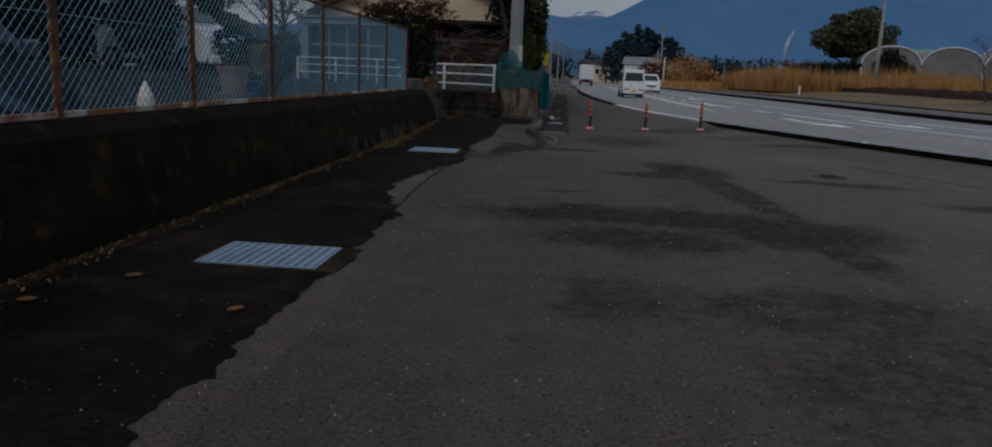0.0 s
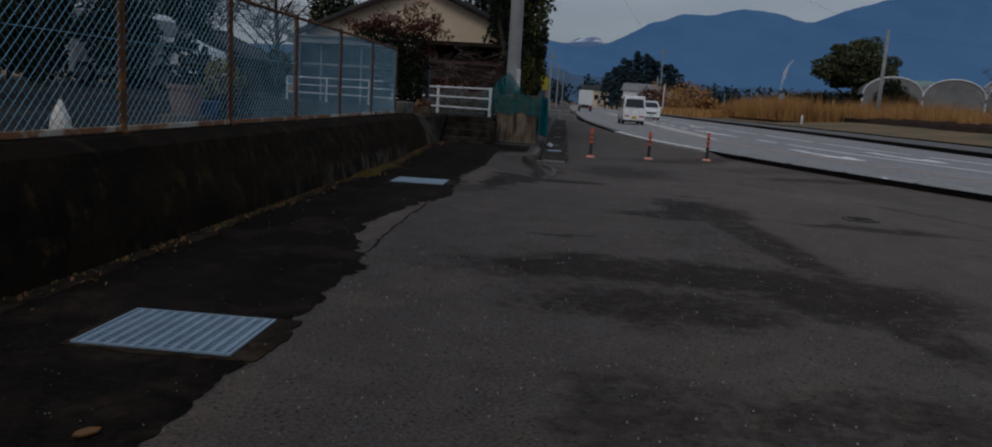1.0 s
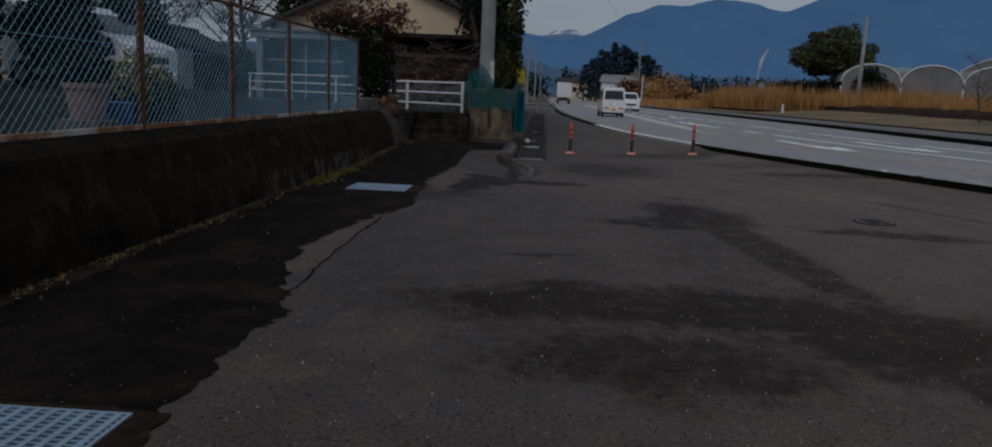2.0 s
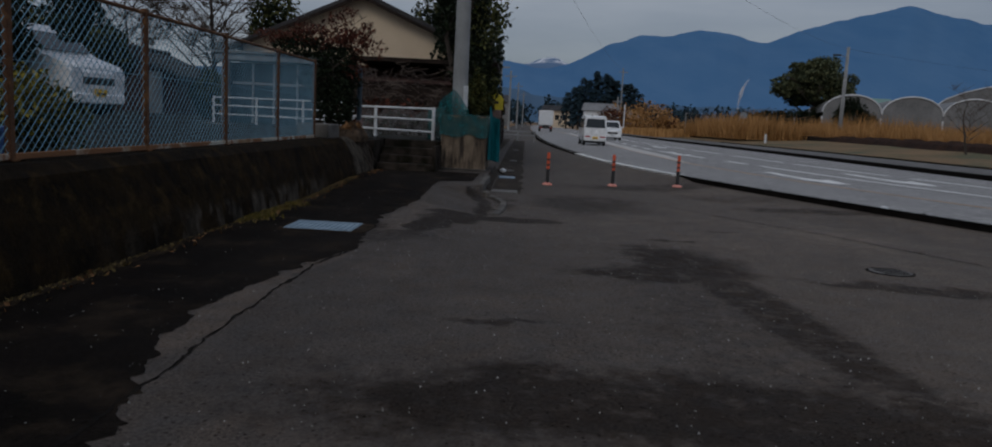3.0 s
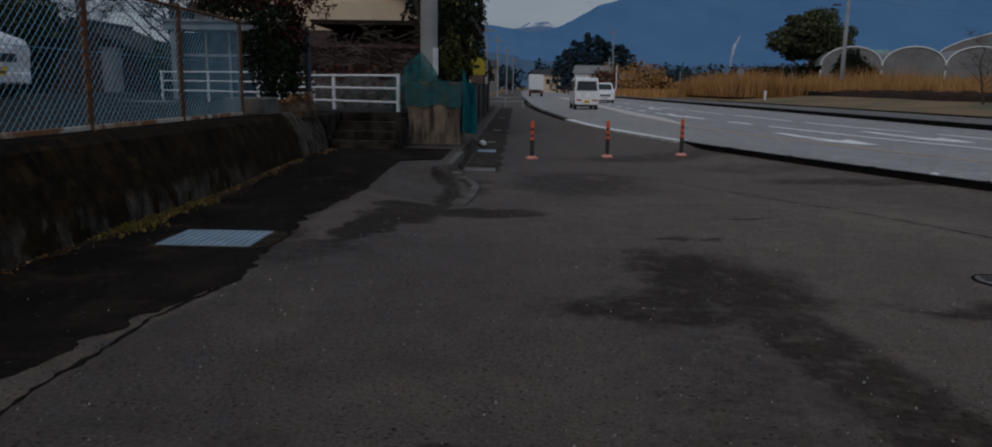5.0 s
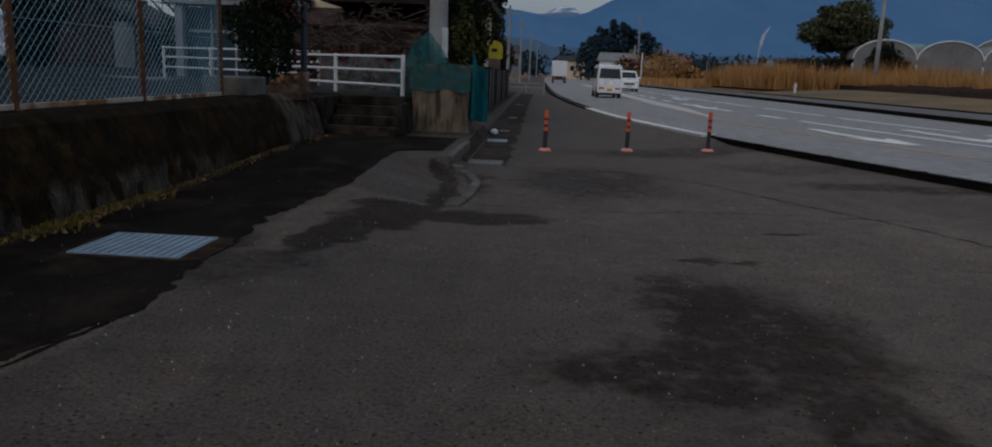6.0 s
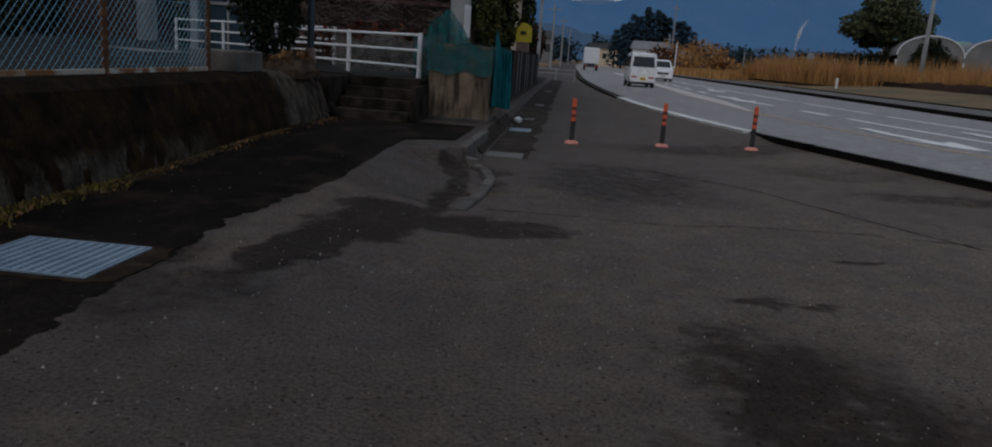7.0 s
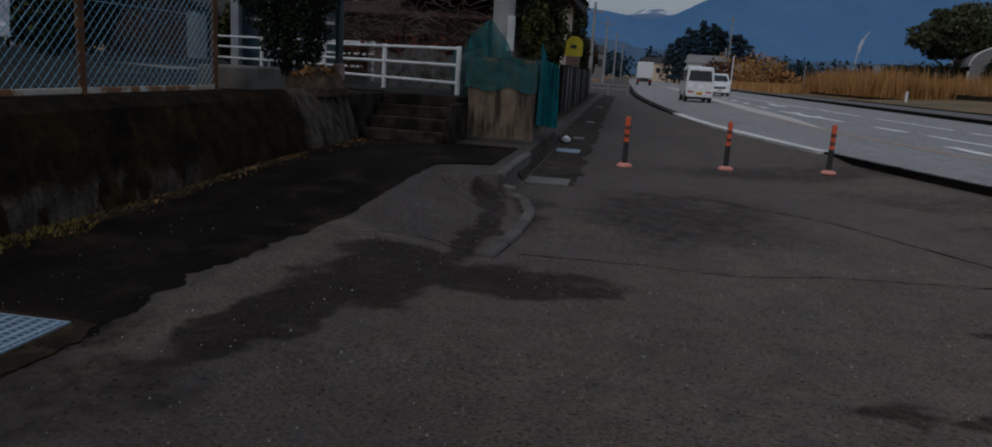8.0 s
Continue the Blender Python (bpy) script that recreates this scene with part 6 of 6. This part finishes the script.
for x, y, h in ((14.3, 118.0, 4.2), (19.0, 66.0, 1.0)):
    t = thing("marker_post", x, y, 0.4, 0, "white roadside marker post", "post", "marker posts")
    bm = bmesh.new()
    tube(bm, (0, 0, 0), (0, 0, h), 0.09, None, 8)
    part("post", bm, M["white"], t)

t = thing("low_wall", 27.6, 44.0, 0.6, 6, "low dark brown retaining wall beyond the verge", "wall")
for i in range(12):
    part("wall_block", boxes((-0.2, 0.2, 3.2 * i - 8, 3.2 * i - 4.85, -0.3, 0.72 + 0.05 * (i % 3)), bevel=0.03), M["timber"], t)


def field_bank():
    """A low dark bank of turned earth and stones along the field's edge."""
    rnd = random.Random(23)
    bm = bmesh.new()
    rows = []
    for i in range(90):
        f = i / 89
        x, y = BANK[0][0] + (BANK[1][0] - BANK[0][0]) * f, BANK[0][1] + (BANK[1][1] - BANK[0][1]) * f
        h = (0.3 + 0.12 * wob(x, y, 1.1) + rnd.uniform(-0.05, 0.05)) * min(1.0, 0.35 + 4 * f)
        rows.append([bm.verts.new((x - k[0], y, road_z(far_x(y), y) + 0.1 + 0.062 * (x - k[0] - far_x(y)) + (0.2 + h) * k[1] + 0.02 * rnd.random())) for k in ((0.75, 0.0), (0.5, 0.7), (0.2, 1.0), (-0.3, 0.95), (-0.8, 0.0))])
    for r, s in zip(rows, rows[1:]):
        for k in range(4):
            bm.faces.new((r[k], s[k], s[k + 1], r[k + 1]))
    return tagged(part("ground_bank", bm, M["darkbank"], None, "low dark bank of turned earth at the field's edge"), category="bank", kind="structure")


BANK = ((25.6, 73.0), (24.2, 36.0))
field_bank()
verge_kerb = thing("kerb_verge", 17.6, 30.0, 0.0, 0, "dark weathered edging between footway and verge", "kerb", "", "structure")
y = -2.0
while y < 70:
    bm = bmesh.new()
    kerb_stone(bm, (far_x(y) + 2.26 - 17.6, y - 30), (far_x(y + 4) + 2.26 - 17.6, y - 26), 0.12, 0.1, road_z(far_x(y), y) + 0.33 + 0.03 * wob(0, y, 3))
    part("kerbstone", bm, M["edge"], verge_kerb)
    y += 4.0


def field_fence():
    t = thing("field_fence", 24.0, 92.5, 0.75, 0, "thin grey post and wire field fence", "fence")
    pb = bmesh.new()
    box(pb, -0.05, 0.05, -0.05, 0.05, 0, 2.6)
    pm = mesh_of("post", pb, M["pole"])
    for i in range(24):
        o = new("post", pm)
        o.parent, o.location = t, (-6 + 3.0 * i, 0, 0)
    for z in (1.2, 1.8, 2.5):
        bm = bmesh.new()
        tube(bm, (-6, 0, z), (63, 0, z), 0.008, None, 4)
        part("wire", bm, M["pole"], t)


field_fence()


def grass_field():
    rnd = random.Random(4)
    bm = bmesh.new()
    for _ in range(84000):
        y = rnd.uniform(40, 91)
        x = max(far_x(y) + 4.2, 25.2 if y < 72 else 0.0) + rnd.random() ** 1.4 * 50
        z = 0.85
        h = rnd.uniform(0.9, 2.1) * (0.75 + 0.9 * abs(wob(x, y, 0.12))) * (0.45 + 0.75 * min(1.0, max(0.0, (y - 45) / 38)))
        a = rnd.uniform(0, 6.3)
        w = rnd.uniform(0.014, 0.036)
        p = Vector((x, y, z))
        s = Vector((math.cos(a) * w, math.sin(a) * w, 0))
        tip = p + Vector((rnd.uniform(-0.6, 0.6), rnd.uniform(-0.5, 0.5), (h + 0.3) * rnd.uniform(0.55, 1.08)))
        bm.faces.new([bm.verts.new(p - s * 2), bm.verts.new(p + s * 2), bm.verts.new(tip)])
    for _ in range(7000):
        y = rnd.uniform(88, 150)
        x = rnd.uniform(14, 30) + (y - 88) * -0.02
        h = rnd.uniform(0.4, 1.1)
        p = Vector((x, y, 0.5))
        w = rnd.uniform(0.05, 0.15)
        bm.faces.new([bm.verts.new(p - Vector((w, 0, 0))), bm.verts.new(p + Vector((w, 0, 0))), bm.verts.new(p + Vector((rnd.uniform(-0.3, 0.3), 0, h)))])
    return tagged(part("dry_grass", bm, M["grass_dry"], None, "tall dry orange-brown grass in the field"), category="grass", kind="stuff")


grass_field()
build_bush("field_tree", (37.4, 108.0, 0.7), [
    ((0, 0, 8.3), (4.4, 4.2, 2.4), 3900, 0.42, "leaf_tree"), ((-3.6, 0, 6.7), (2.3, 2.6, 1.3), 1500, 0.42, "leaf_tree"), ((3.2, 0, 6.8), (2.4, 2.6, 1.7), 1600, 0.42, "leaf_tree"), ((0.8, 0, 10.0), (2.8, 3, 1.2), 1300, 0.4, "leaf_tree"), ((0.3, 0.5, 7.4), (3.6, 3, 1.6), 2000, 0.45, "leaf_dark"),
    ((-0.5, 0, 6.5), (3.4, 3, 1.2), 900, 0.42, "leaf_tree")] + [((-4.6, 0, 7.6), (1.1, 1.6, 0.8), 260, 0.4, "leaf_tree"), ((4.6, 0, 8.2), (1.2, 1.6, 1.0), 300, 0.4, "leaf_tree"), ((-2.4, 0, 9.6), (1.4, 1.6, 0.8), 300, 0.4, "leaf_tree"), ((2.2, 0, 5.0), (1.5, 2, 1.0), 420, 0.4, "leaf_dark"), ((1.6, 0, 2.6), (1.7, 2, 1.5), 1300, 0.4, "leaf_dark"), ((-1.6, 0, 5.4), (2.2, 2.2, 1.1), 1100, 0.42, "leaf_dark"), ((2.6, 0.4, 4.6), (2.2, 2.2, 1.3), 1200, 0.42, "leaf_dark"), ((0.6, 0.3, 6.0), (4.2, 3.0, 1.6), 2200, 0.45, "leaf_tree"), ((0.2, 0.6, 8.6), (3.8, 3.4, 2.0), 2600, 0.42, "leaf_tree")],
    "large spreading olive-green tree in the field", (7.6, 0.42, 12, 0.55), 90, "tree")
build_bush("field_shrub", (36.6, 93.6, 0.8), [((0, 0, 2.9), (2.3, 2, 2.6), 2600, 0.36, "leaf_dark"), ((1.9, 0, 2.2), (1.6, 1.6, 1.8), 1100, 0.36, "leaf_dark")], "dark shrub beside the field tree", None, 91)
hb = bmesh.new()
rnd = random.Random(15)
for i in range(16):
    leaves(hb, (27.6 + 0.85 * i, 106, 2.7 + 0.07 * i), (1.15, 1.0, 1.75 + 0.03 * i), 520, 0.32, rnd)
tagged(part("clipped_hedge", hb, M["leaf_dark"], None, "long clipped dark hedge in the field"), category="hedge")
for i, (x, y, s, k) in enumerate([(13.6, 128.0, 2.6, "leaf_red"), (18.6, 122.0, 3.3, "grass_dry"), (22.0, 126.0, 1.9, "leaf_red"), (17.0, 140.0, 3.4, "grass_dry")]):
    build_bush("roadside_scrub", (x, y, 0.5), [((0, 0, s * 0.75), (s * 1.4, s, s * 0.85), 1500, 0.35, k), ((s * 0.9, 0, s * 0.5), (s, s, s * 0.5), 500, 0.35, "grass_dry")], "brown winter scrub by the road", None, 100 + i, "shrub", "roadside scrub")
build_bare_tree((22.6, 44.5, 0.9), 2.6, 66, "thin leafless sapling on the verge")


def build_greenhouse(x, y, w, n, ln, label, spring=3.3, rise=2.1, turn=-14):
    t = thing("greenhouse", x, y, 1.1, turn, label, "greenhouse", "greenhouses")
    for i in range(n):
        c = w * i
        bm = bmesh.new()
        arc = [(c - w / 2 * math.cos(math.pi * k / 14), spring + rise * math.sin(math.pi * k / 14)) for k in range(15)]
        f, g = [bm.verts.new((a, 0, z)) for a, z in arc], [bm.verts.new((a, ln, z)) for a, z in arc]
        for k in range(14):
            bm.faces.new((f[k], f[k + 1], g[k + 1], g[k]))
        bm.faces.new(f)
        part("roof", bm, M["steelroof"], t)
        part("end_wall", boxes((c - w / 2 + 0.1, c + w / 2 - 0.1, 0.02, 0.1, 0, spring + 0.02)), M["steelroof"], t)
        bm = bmesh.new()
        for k in range(14):
            tube(bm, (arc[k][0], -0.06, arc[k][1] + 0.04), (arc[k + 1][0], -0.06, arc[k + 1][1] + 0.04), 0.09, None, 5)
        part("arch", bm, M["white"], t, "pale steel arch")
        part("post", boxes((c - w / 2 - 0.08, c - w / 2 + 0.08, -0.1, 0.06, 0, spring - 0.5)), M["white"], t)


build_greenhouse(38.7, 98.6, 6.5, 7, 20, "grey arched greenhouse with pale end frames")
build_greenhouse(82.0, 124.0, 38.0, 1, 24, "large grey barrel-roofed hall behind the greenhouses", 4.8, 5.6, -24)
t = thing("flat_roof_shed", 52.5, 127.0, 0.7, 0, "shed with a pale green flat roof behind the greenhouse", "shed")
part("wall", boxes((-3, 3, 0, 5, 0, 6.2)), M["steelroof"], t)
part("roof", boxes((-3.3, 3.3, -0.3, 5.3, 6.2, 7.0)), M["greenroof"], t)


# ---- distance ----
def conifer(bm, x, y, z, h, r, rnd):
    for k in range(int(h * 26)):
        f = rnd.random() ** 0.75
        a = rnd.uniform(0, 6.3)
        rr = r * (1 - f) ** 0.8 * rnd.uniform(0.5, 1.1) + 0.1
        p = Vector((x + math.cos(a) * rr, y + math.sin(a) * rr, z + h * (0.08 + 0.92 * f)))
        d = Vector((math.cos(a), math.sin(a), -0.5)) * rnd.uniform(0.6, 1.3)
        s = Vector((-math.sin(a), math.cos(a), 0)) * rnd.uniform(0.3, 0.6)
        bm.faces.new([bm.verts.new(p - s), bm.verts.new(p + s), bm.verts.new(p + d)])


rnd = random.Random(21)
for i in range(17):
    t = thing("cedar_tree", 10.5 + 1.25 * i + rnd.uniform(-0.4, 0.4), 200 + rnd.uniform(-6, 6), 0.2, 0, "tall dark cedar in a grove, tinted with blue haze", "tree", "cedar grove")
    h = 5.5 + 8.5 * math.sin(math.pi * min(1.0, (i + 1.6) / 17.0)) ** 0.8 + rnd.uniform(-0.8, 1.2)
    bm = bmesh.new()
    tube(bm, (0, 0, 0), (0, 0, h * 0.9), 0.25, 0.05, 6)
    part("trunk", bm, M["bark"], t)
    bm = bmesh.new()
    conifer(bm, 0, 0, 0, h, 2.2, rnd)
    part("crown", bm, M["conifer"], t)
bm = bmesh.new()
for _ in range(170):
    x, y = rnd.uniform(-60, 230), rnd.uniform(330, 420)
    leaves(bm, (x, y, 5.5), (6, 4, 5.0 + rnd.random() * 5), 80, 2.2, rnd)
tagged(part("far_woods", bm, M["conifer"], None, "distant dark line of woods"), category="woods", kind="stuff")


def far_house(x, y, w, d, h, wall, roofkey, label):
    t = thing("far_house", x, y, 0.2, rnd.uniform(-8, 8), label, "house", "far houses")
    part("wall", boxes((-w / 2, w / 2, 0, d, 0, h)), wall, t)
    bm = bmesh.new()
    vs = [bm.verts.new(v) for v in ((-w / 2 - 0.5, -0.5, h), (w / 2 + 0.5, -0.5, h), (w / 2 + 0.5, d + 0.5, h), (-w / 2 - 0.5, d + 0.5, h), (-w / 2, d / 2, h + 1.6), (w / 2, d / 2, h + 1.6))]
    for f in ((0, 1, 5, 4), (2, 3, 4, 5), (1, 2, 5), (3, 0, 4), (3, 2, 1, 0)):
        bm.faces.new([vs[i] for i in f])
    part("roof", bm, M[roofkey], t)
    for i in range(3):
        wn_ = part("window", boxes((-w / 2 + w * (i + 0.6) / 3.4, -w / 2 + w * (i + 1.1) / 3.4, -0.06, 0.0, h * 0.45, h * 0.75)), M["pane"], t)


far_house(15.4, 165.0, 7, 6, 4.2, M["car"], "steelroof", "white low building beyond the road")
far_house(21.0, 172.0, 6, 6, 3.0, M["blue"], "steelroof", "blue-sided shed in the distance")
far_house(9.0, 240.0, 8, 6, 5.0, M["cream"], "tile", "distant pale house with dark roof")
far_house(-9.0, 120.0, 7, 8, 5.0, M["cream"], "tile", "distant pale house with dark roof")
far_house(-7.5, 180.0, 7, 8, 5.5, M["steelroof"], "tile", "distant grey house with dark roof")
for i, (x, y, h) in enumerate([(-2.4, 78.0, 7.0), (-2.2, 110.0, 8.0), (-1.6, 150.0, 8.5), (14.6, 130.0, 6.0), (17.5, 150.0, 12.0), (-0.8, 210.0, 9.0)]):
    t = thing("far_pole", x, y, 0.1, 0, "distant thin utility pole with a crossbar", "pole", "far poles")
    bm = bmesh.new()
    tube(bm, (0, 0, 0), (0, 0, h), 0.16, 0.1, 8)
    part("shaft", bm, M["pole"], t)
    part("crossbar", boxes((-0.8, 0.8, -0.05, 0.05, h - 0.8, h - 0.68)), M["pole"], t)
for i, (x, y, s) in enumerate([(-3.4, 66.0, 2.4), (-3.2, 88.0, 2.2), (-4.0, 100.0, 3.0)]):
    build_bush("pavement_tree", (x, y, 0.1), [((0, 0, s), (s * 0.6, s * 0.8, s * 0.8), 900, 0.35, "leaf_dark"), ((0.2, -0.4, s * 1.1), (s * 0.5, s * 0.6, s * 0.6), 300, 0.3, "leaf_red")], "small dark tree by the far pavement", (s * 1.2, 0.1), 120 + i, "tree", "far pavement trees")
t = thing("pipe_barrier", -1.6, 60.0, 0.0, 0, "low grey pipe barrier across the pavement", "barrier")
for i in range(3):
    part("post", boxes((1.2 * i, 1.2 * i + 0.09, 0, 0.09, 0, 0.72)), M["pole"], t)
for z in (0.4, 0.66):
    part("rail", boxes((0, 2.5, 0.01, 0.08, z, z + 0.07)), M["pole"], t)
bm = bmesh.new()
for a_, b_, sag in (((-1.36, 24.0, 8.9), (28.2, 75.0, 9.2), 0.9), ((-1.36, 24.0, 8.5), (17.5, 150.0, 12.0), 1.2), ((28.2, 75.0, 9.2), (75.0, 92.0, 9.0), 0.8)):
    a_, b_ = Vector(a_), Vector(b_)
    prev = a_
    for k in range(1, 17):
        f = k / 16
        q = a_.lerp(b_, f) - Vector((0, 0, sag * 4 * f * (1 - f)))
        tube(bm, prev, q, 0.008, None, 3)
        prev = q
tagged(part("overhead_wire", bm, M["trim"], None, "thin dark overhead wires"), category="wire")

# ---- dark fence and sign on the left pavement ----
t = thing("dark_panel_fence", -1.12, 33.0, 0.0, 0, "dark weathered panel fence along the pavement", "fence")
for i in range(12):
    part("panel", boxes((-0.05, 0.0, 1.5 * i + 0.03, 1.5 * i + 1.47, 0.05, 1.45)), M["trim"] if i % 3 else M["timber"], t)
    part("post", boxes((-0.08, 0.03, 1.5 * i - 0.04, 1.5 * i + 0.02, 0.0, 1.5)), M["timber"], t)
t = thing("yellow_sign_board", -1.1, 36.6, 1.46, 0, "yellow rounded warning board on an orange-brown base", "sign")
part("base", boxes((-0.22, 0.22, -0.05, 0.15, 0.0, 0.36), bevel=0.02), M["terracotta"], t, "orange-brown base")
bm = bmesh.new()
out_ = [(-0.3, 0.36), (0.3, 0.36)] + [(0.3 * math.cos(math.pi * k / 10), 0.75 + 0.25 * math.sin(math.pi * k / 10)) for k in range(11)]
f_ = [bm.verts.new((x, -0.06, z)) for x, z in out_]
g_ = [bm.verts.new((x, -0.03, z)) for x, z in out_]
for i in range(len(out_)):
    bm.faces.new((f_[i], f_[(i + 1) % len(out_)], g_[(i + 1) % len(out_)], g_[i]))
bm.faces.new(f_)
bm.faces.new(g_[::-1])
brd = part("board", bm, M["signyellow"], t)
part("dark_mark", boxes((-0.1, 0.1, -0.075, -0.06, 0.6, 0.72), bevel=0.004), M["trim"], brd)

# ---- litter, weeds and grit ----
rnd = random.Random(30)
dirt = bmesh.new()
sheet(dirt, lambda y: [-3.26, -3.26 + 0.05 + 0.16 * max(0.0, 0.45 + wob(y, 4, 0.9) + 0.5 * wob(y, 4, 5.0)) + (0.03 if y < 8 else 0.0)], frange(0, 21.8, 0.06), lambda x, y: bare_z(x, y) + 0.009)
tagged(part("trim_dirt", dirt, M["rustdirt"], None, "brown soil gathered along the wall foot"), category="soil", kind="structure")
wd = bmesh.new()
for _ in range(15000):
    y = rnd.uniform(0, 21.8)
    lush = ease((y - 12.0) / 1.5) * ease((16.4 - y) / 1.3)
    clump = ease(0.5 + 1.6 * wob(y, 2, 0.9) + 1.0 * wob(y, 2, 3.1))
    clump = max(clump, 0.85 * lush * ease(0.7 + wob(y, 5, 2.2)))
    if rnd.random() > 0.06 + clump * (0.35 + 0.65 * lush):
        continue
    x = -3.25 + abs(rnd.gauss(0, 0.025 + (0.05 + 0.07 * lush) * clump))
    h = rnd.uniform(0.01, 0.035) * (1 + 0.9 * lush * clump)
    a = rnd.uniform(0, 6.3)
    s = Vector((math.cos(a), math.sin(a), 0)) * rnd.uniform(0.006, 0.02)
    p = Vector((x, y, bare_z(x, y)))
    f = wd.faces.new([wd.verts.new(p - s), wd.verts.new(p + s), wd.verts.new(p + Vector((rnd.uniform(-0.03, 0.05), rnd.uniform(-0.03, 0.03), h)))])
    f.material_index = 1 if rnd.random() < 0.75 * lush * clump else 0
tagged(part("wall_weeds", wd, [M["weed"], M["weed_green"]], None, "yellow-brown moss and weeds along the wall foot"), category="weeds", kind="stuff")
lv = bmesh.new()
for _ in range(230):
    y = rnd.uniform(1.5, 21.6) if rnd.random() < 0.75 else rnd.uniform(20.6, 21.9)
    x = -3.2 + abs(rnd.gauss(0, 0.13))
    leaves(lv, (x, y, bare_z(x, y) + 0.02), (0.02, 0.02, 0.004), 1, 0.05, rnd)
tagged(part("leaf_litter", lv, M["fallen"], None, "scattered dry fallen leaves by the wall"), category="leaves", kind="stuff")
for x, y in ((-1.74, 3.98), (-2.62, 4.5), (-2.9, 3.9)):
    t = thing("fallen_leaf", x, y, 0.016, rnd.uniform(0, 360), "dry brown fallen leaf on the asphalt", "leaf", "fallen leaves")
    bm = bmesh.new()
    prism(bm, [(-0.05, 0), (-0.02, -0.03), (0.03, -0.026), (0.055, 0.0), (0.03, 0.028), (-0.025, 0.026)], 0, 0.008)
    part("blade", bm, M["fallen"], t)
gr = bmesh.new()
for _ in range(3600):
    x, y = rnd.uniform(-3.1, 5.5), 0.8 + 17.2 * rnd.random() ** 1.3
    if x < -1.5 and rnd.random() < 0.7:
        continue
    s = rnd.uniform(0.0025, 0.006) * (1.7 if rnd.random() < 0.2 else 1.0)
    z = bare_z(x, y) + 0.006
    vs = [gr.verts.new((x + s * math.cos(k * 2.1), y + s * math.sin(k * 2.1), z - 0.004)) for k in range(3)] + [gr.verts.new((x, y, z + s))]
    for f in ((0, 1, 3), (1, 2, 3), (2, 0, 3)):
        gr.faces.new([vs[i] for i in f])
tagged(part("loose_grit", gr, M["grit"], None, "scattered pale grit on the asphalt"), category="grit", kind="stuff")


def smoke():
    m, n, l, bsdf = node_mat("thin_smoke")
    pos = n.new("ShaderNodeNewGeometry").outputs["Position"]
    bsdf.inputs["Base Color"].default_value = (0.8, 0.8, 0.82, 1)
    bsdf.inputs["Roughness"].default_value = 1.0
    l.new(ramp(n, l, noise_at(n, l, pos, 0.16, 6.0), 0.34, 0.72, 0.0, 0.42), bsdf.inputs["Alpha"])
    bm = bmesh.new()
    vine(bm, [Vector((0, 0, -32.2)), Vector((0, 0, 0)), Vector((0.8, 0, 8)), Vector((2.4, 0, 15))], 0.4, 2.2, 10)
    vine(bm, [Vector((2.0, 0.6, 12)), Vector((4.0, 0.5, 20)), Vector((7.0, 0.4, 26)), Vector((11, 0, 31))], 2.4, 0.3, 10)
    vine(bm, [Vector((1.0, -0.5, 7)), Vector((3.4, -0.6, 17)), Vector((5.6, -0.5, 23)), Vector((9.0, 0, 29))], 1.2, 0.3, 8)
    t = thing("smoke_plume", 238.0, 900.0, 32.0, 0, "thin pale smoke plume rising far off in the valley", "smoke")
    part("plume", bm, m, t, smooth=True)


smoke()

t = thing("paper_litter", -0.4, 26.4, bare_z(-0.4, 26.4) + 0.006, 20, "crumpled white litter in the gutter", "litter")
bm = bmesh.new()
rnd = random.Random(3)
r_ = bmesh.ops.create_icosphere(bm, subdivisions=2, radius=0.09)
for v in bm.verts:
    v.co = Vector((v.co.x, v.co.y * 0.8, (v.co.z + 0.09) * 0.8)) + Vector((rnd.uniform(-1, 1), rnd.uniform(-1, 1), rnd.uniform(0, 1))) * 0.015
part("paper", bm, M["white"], t)
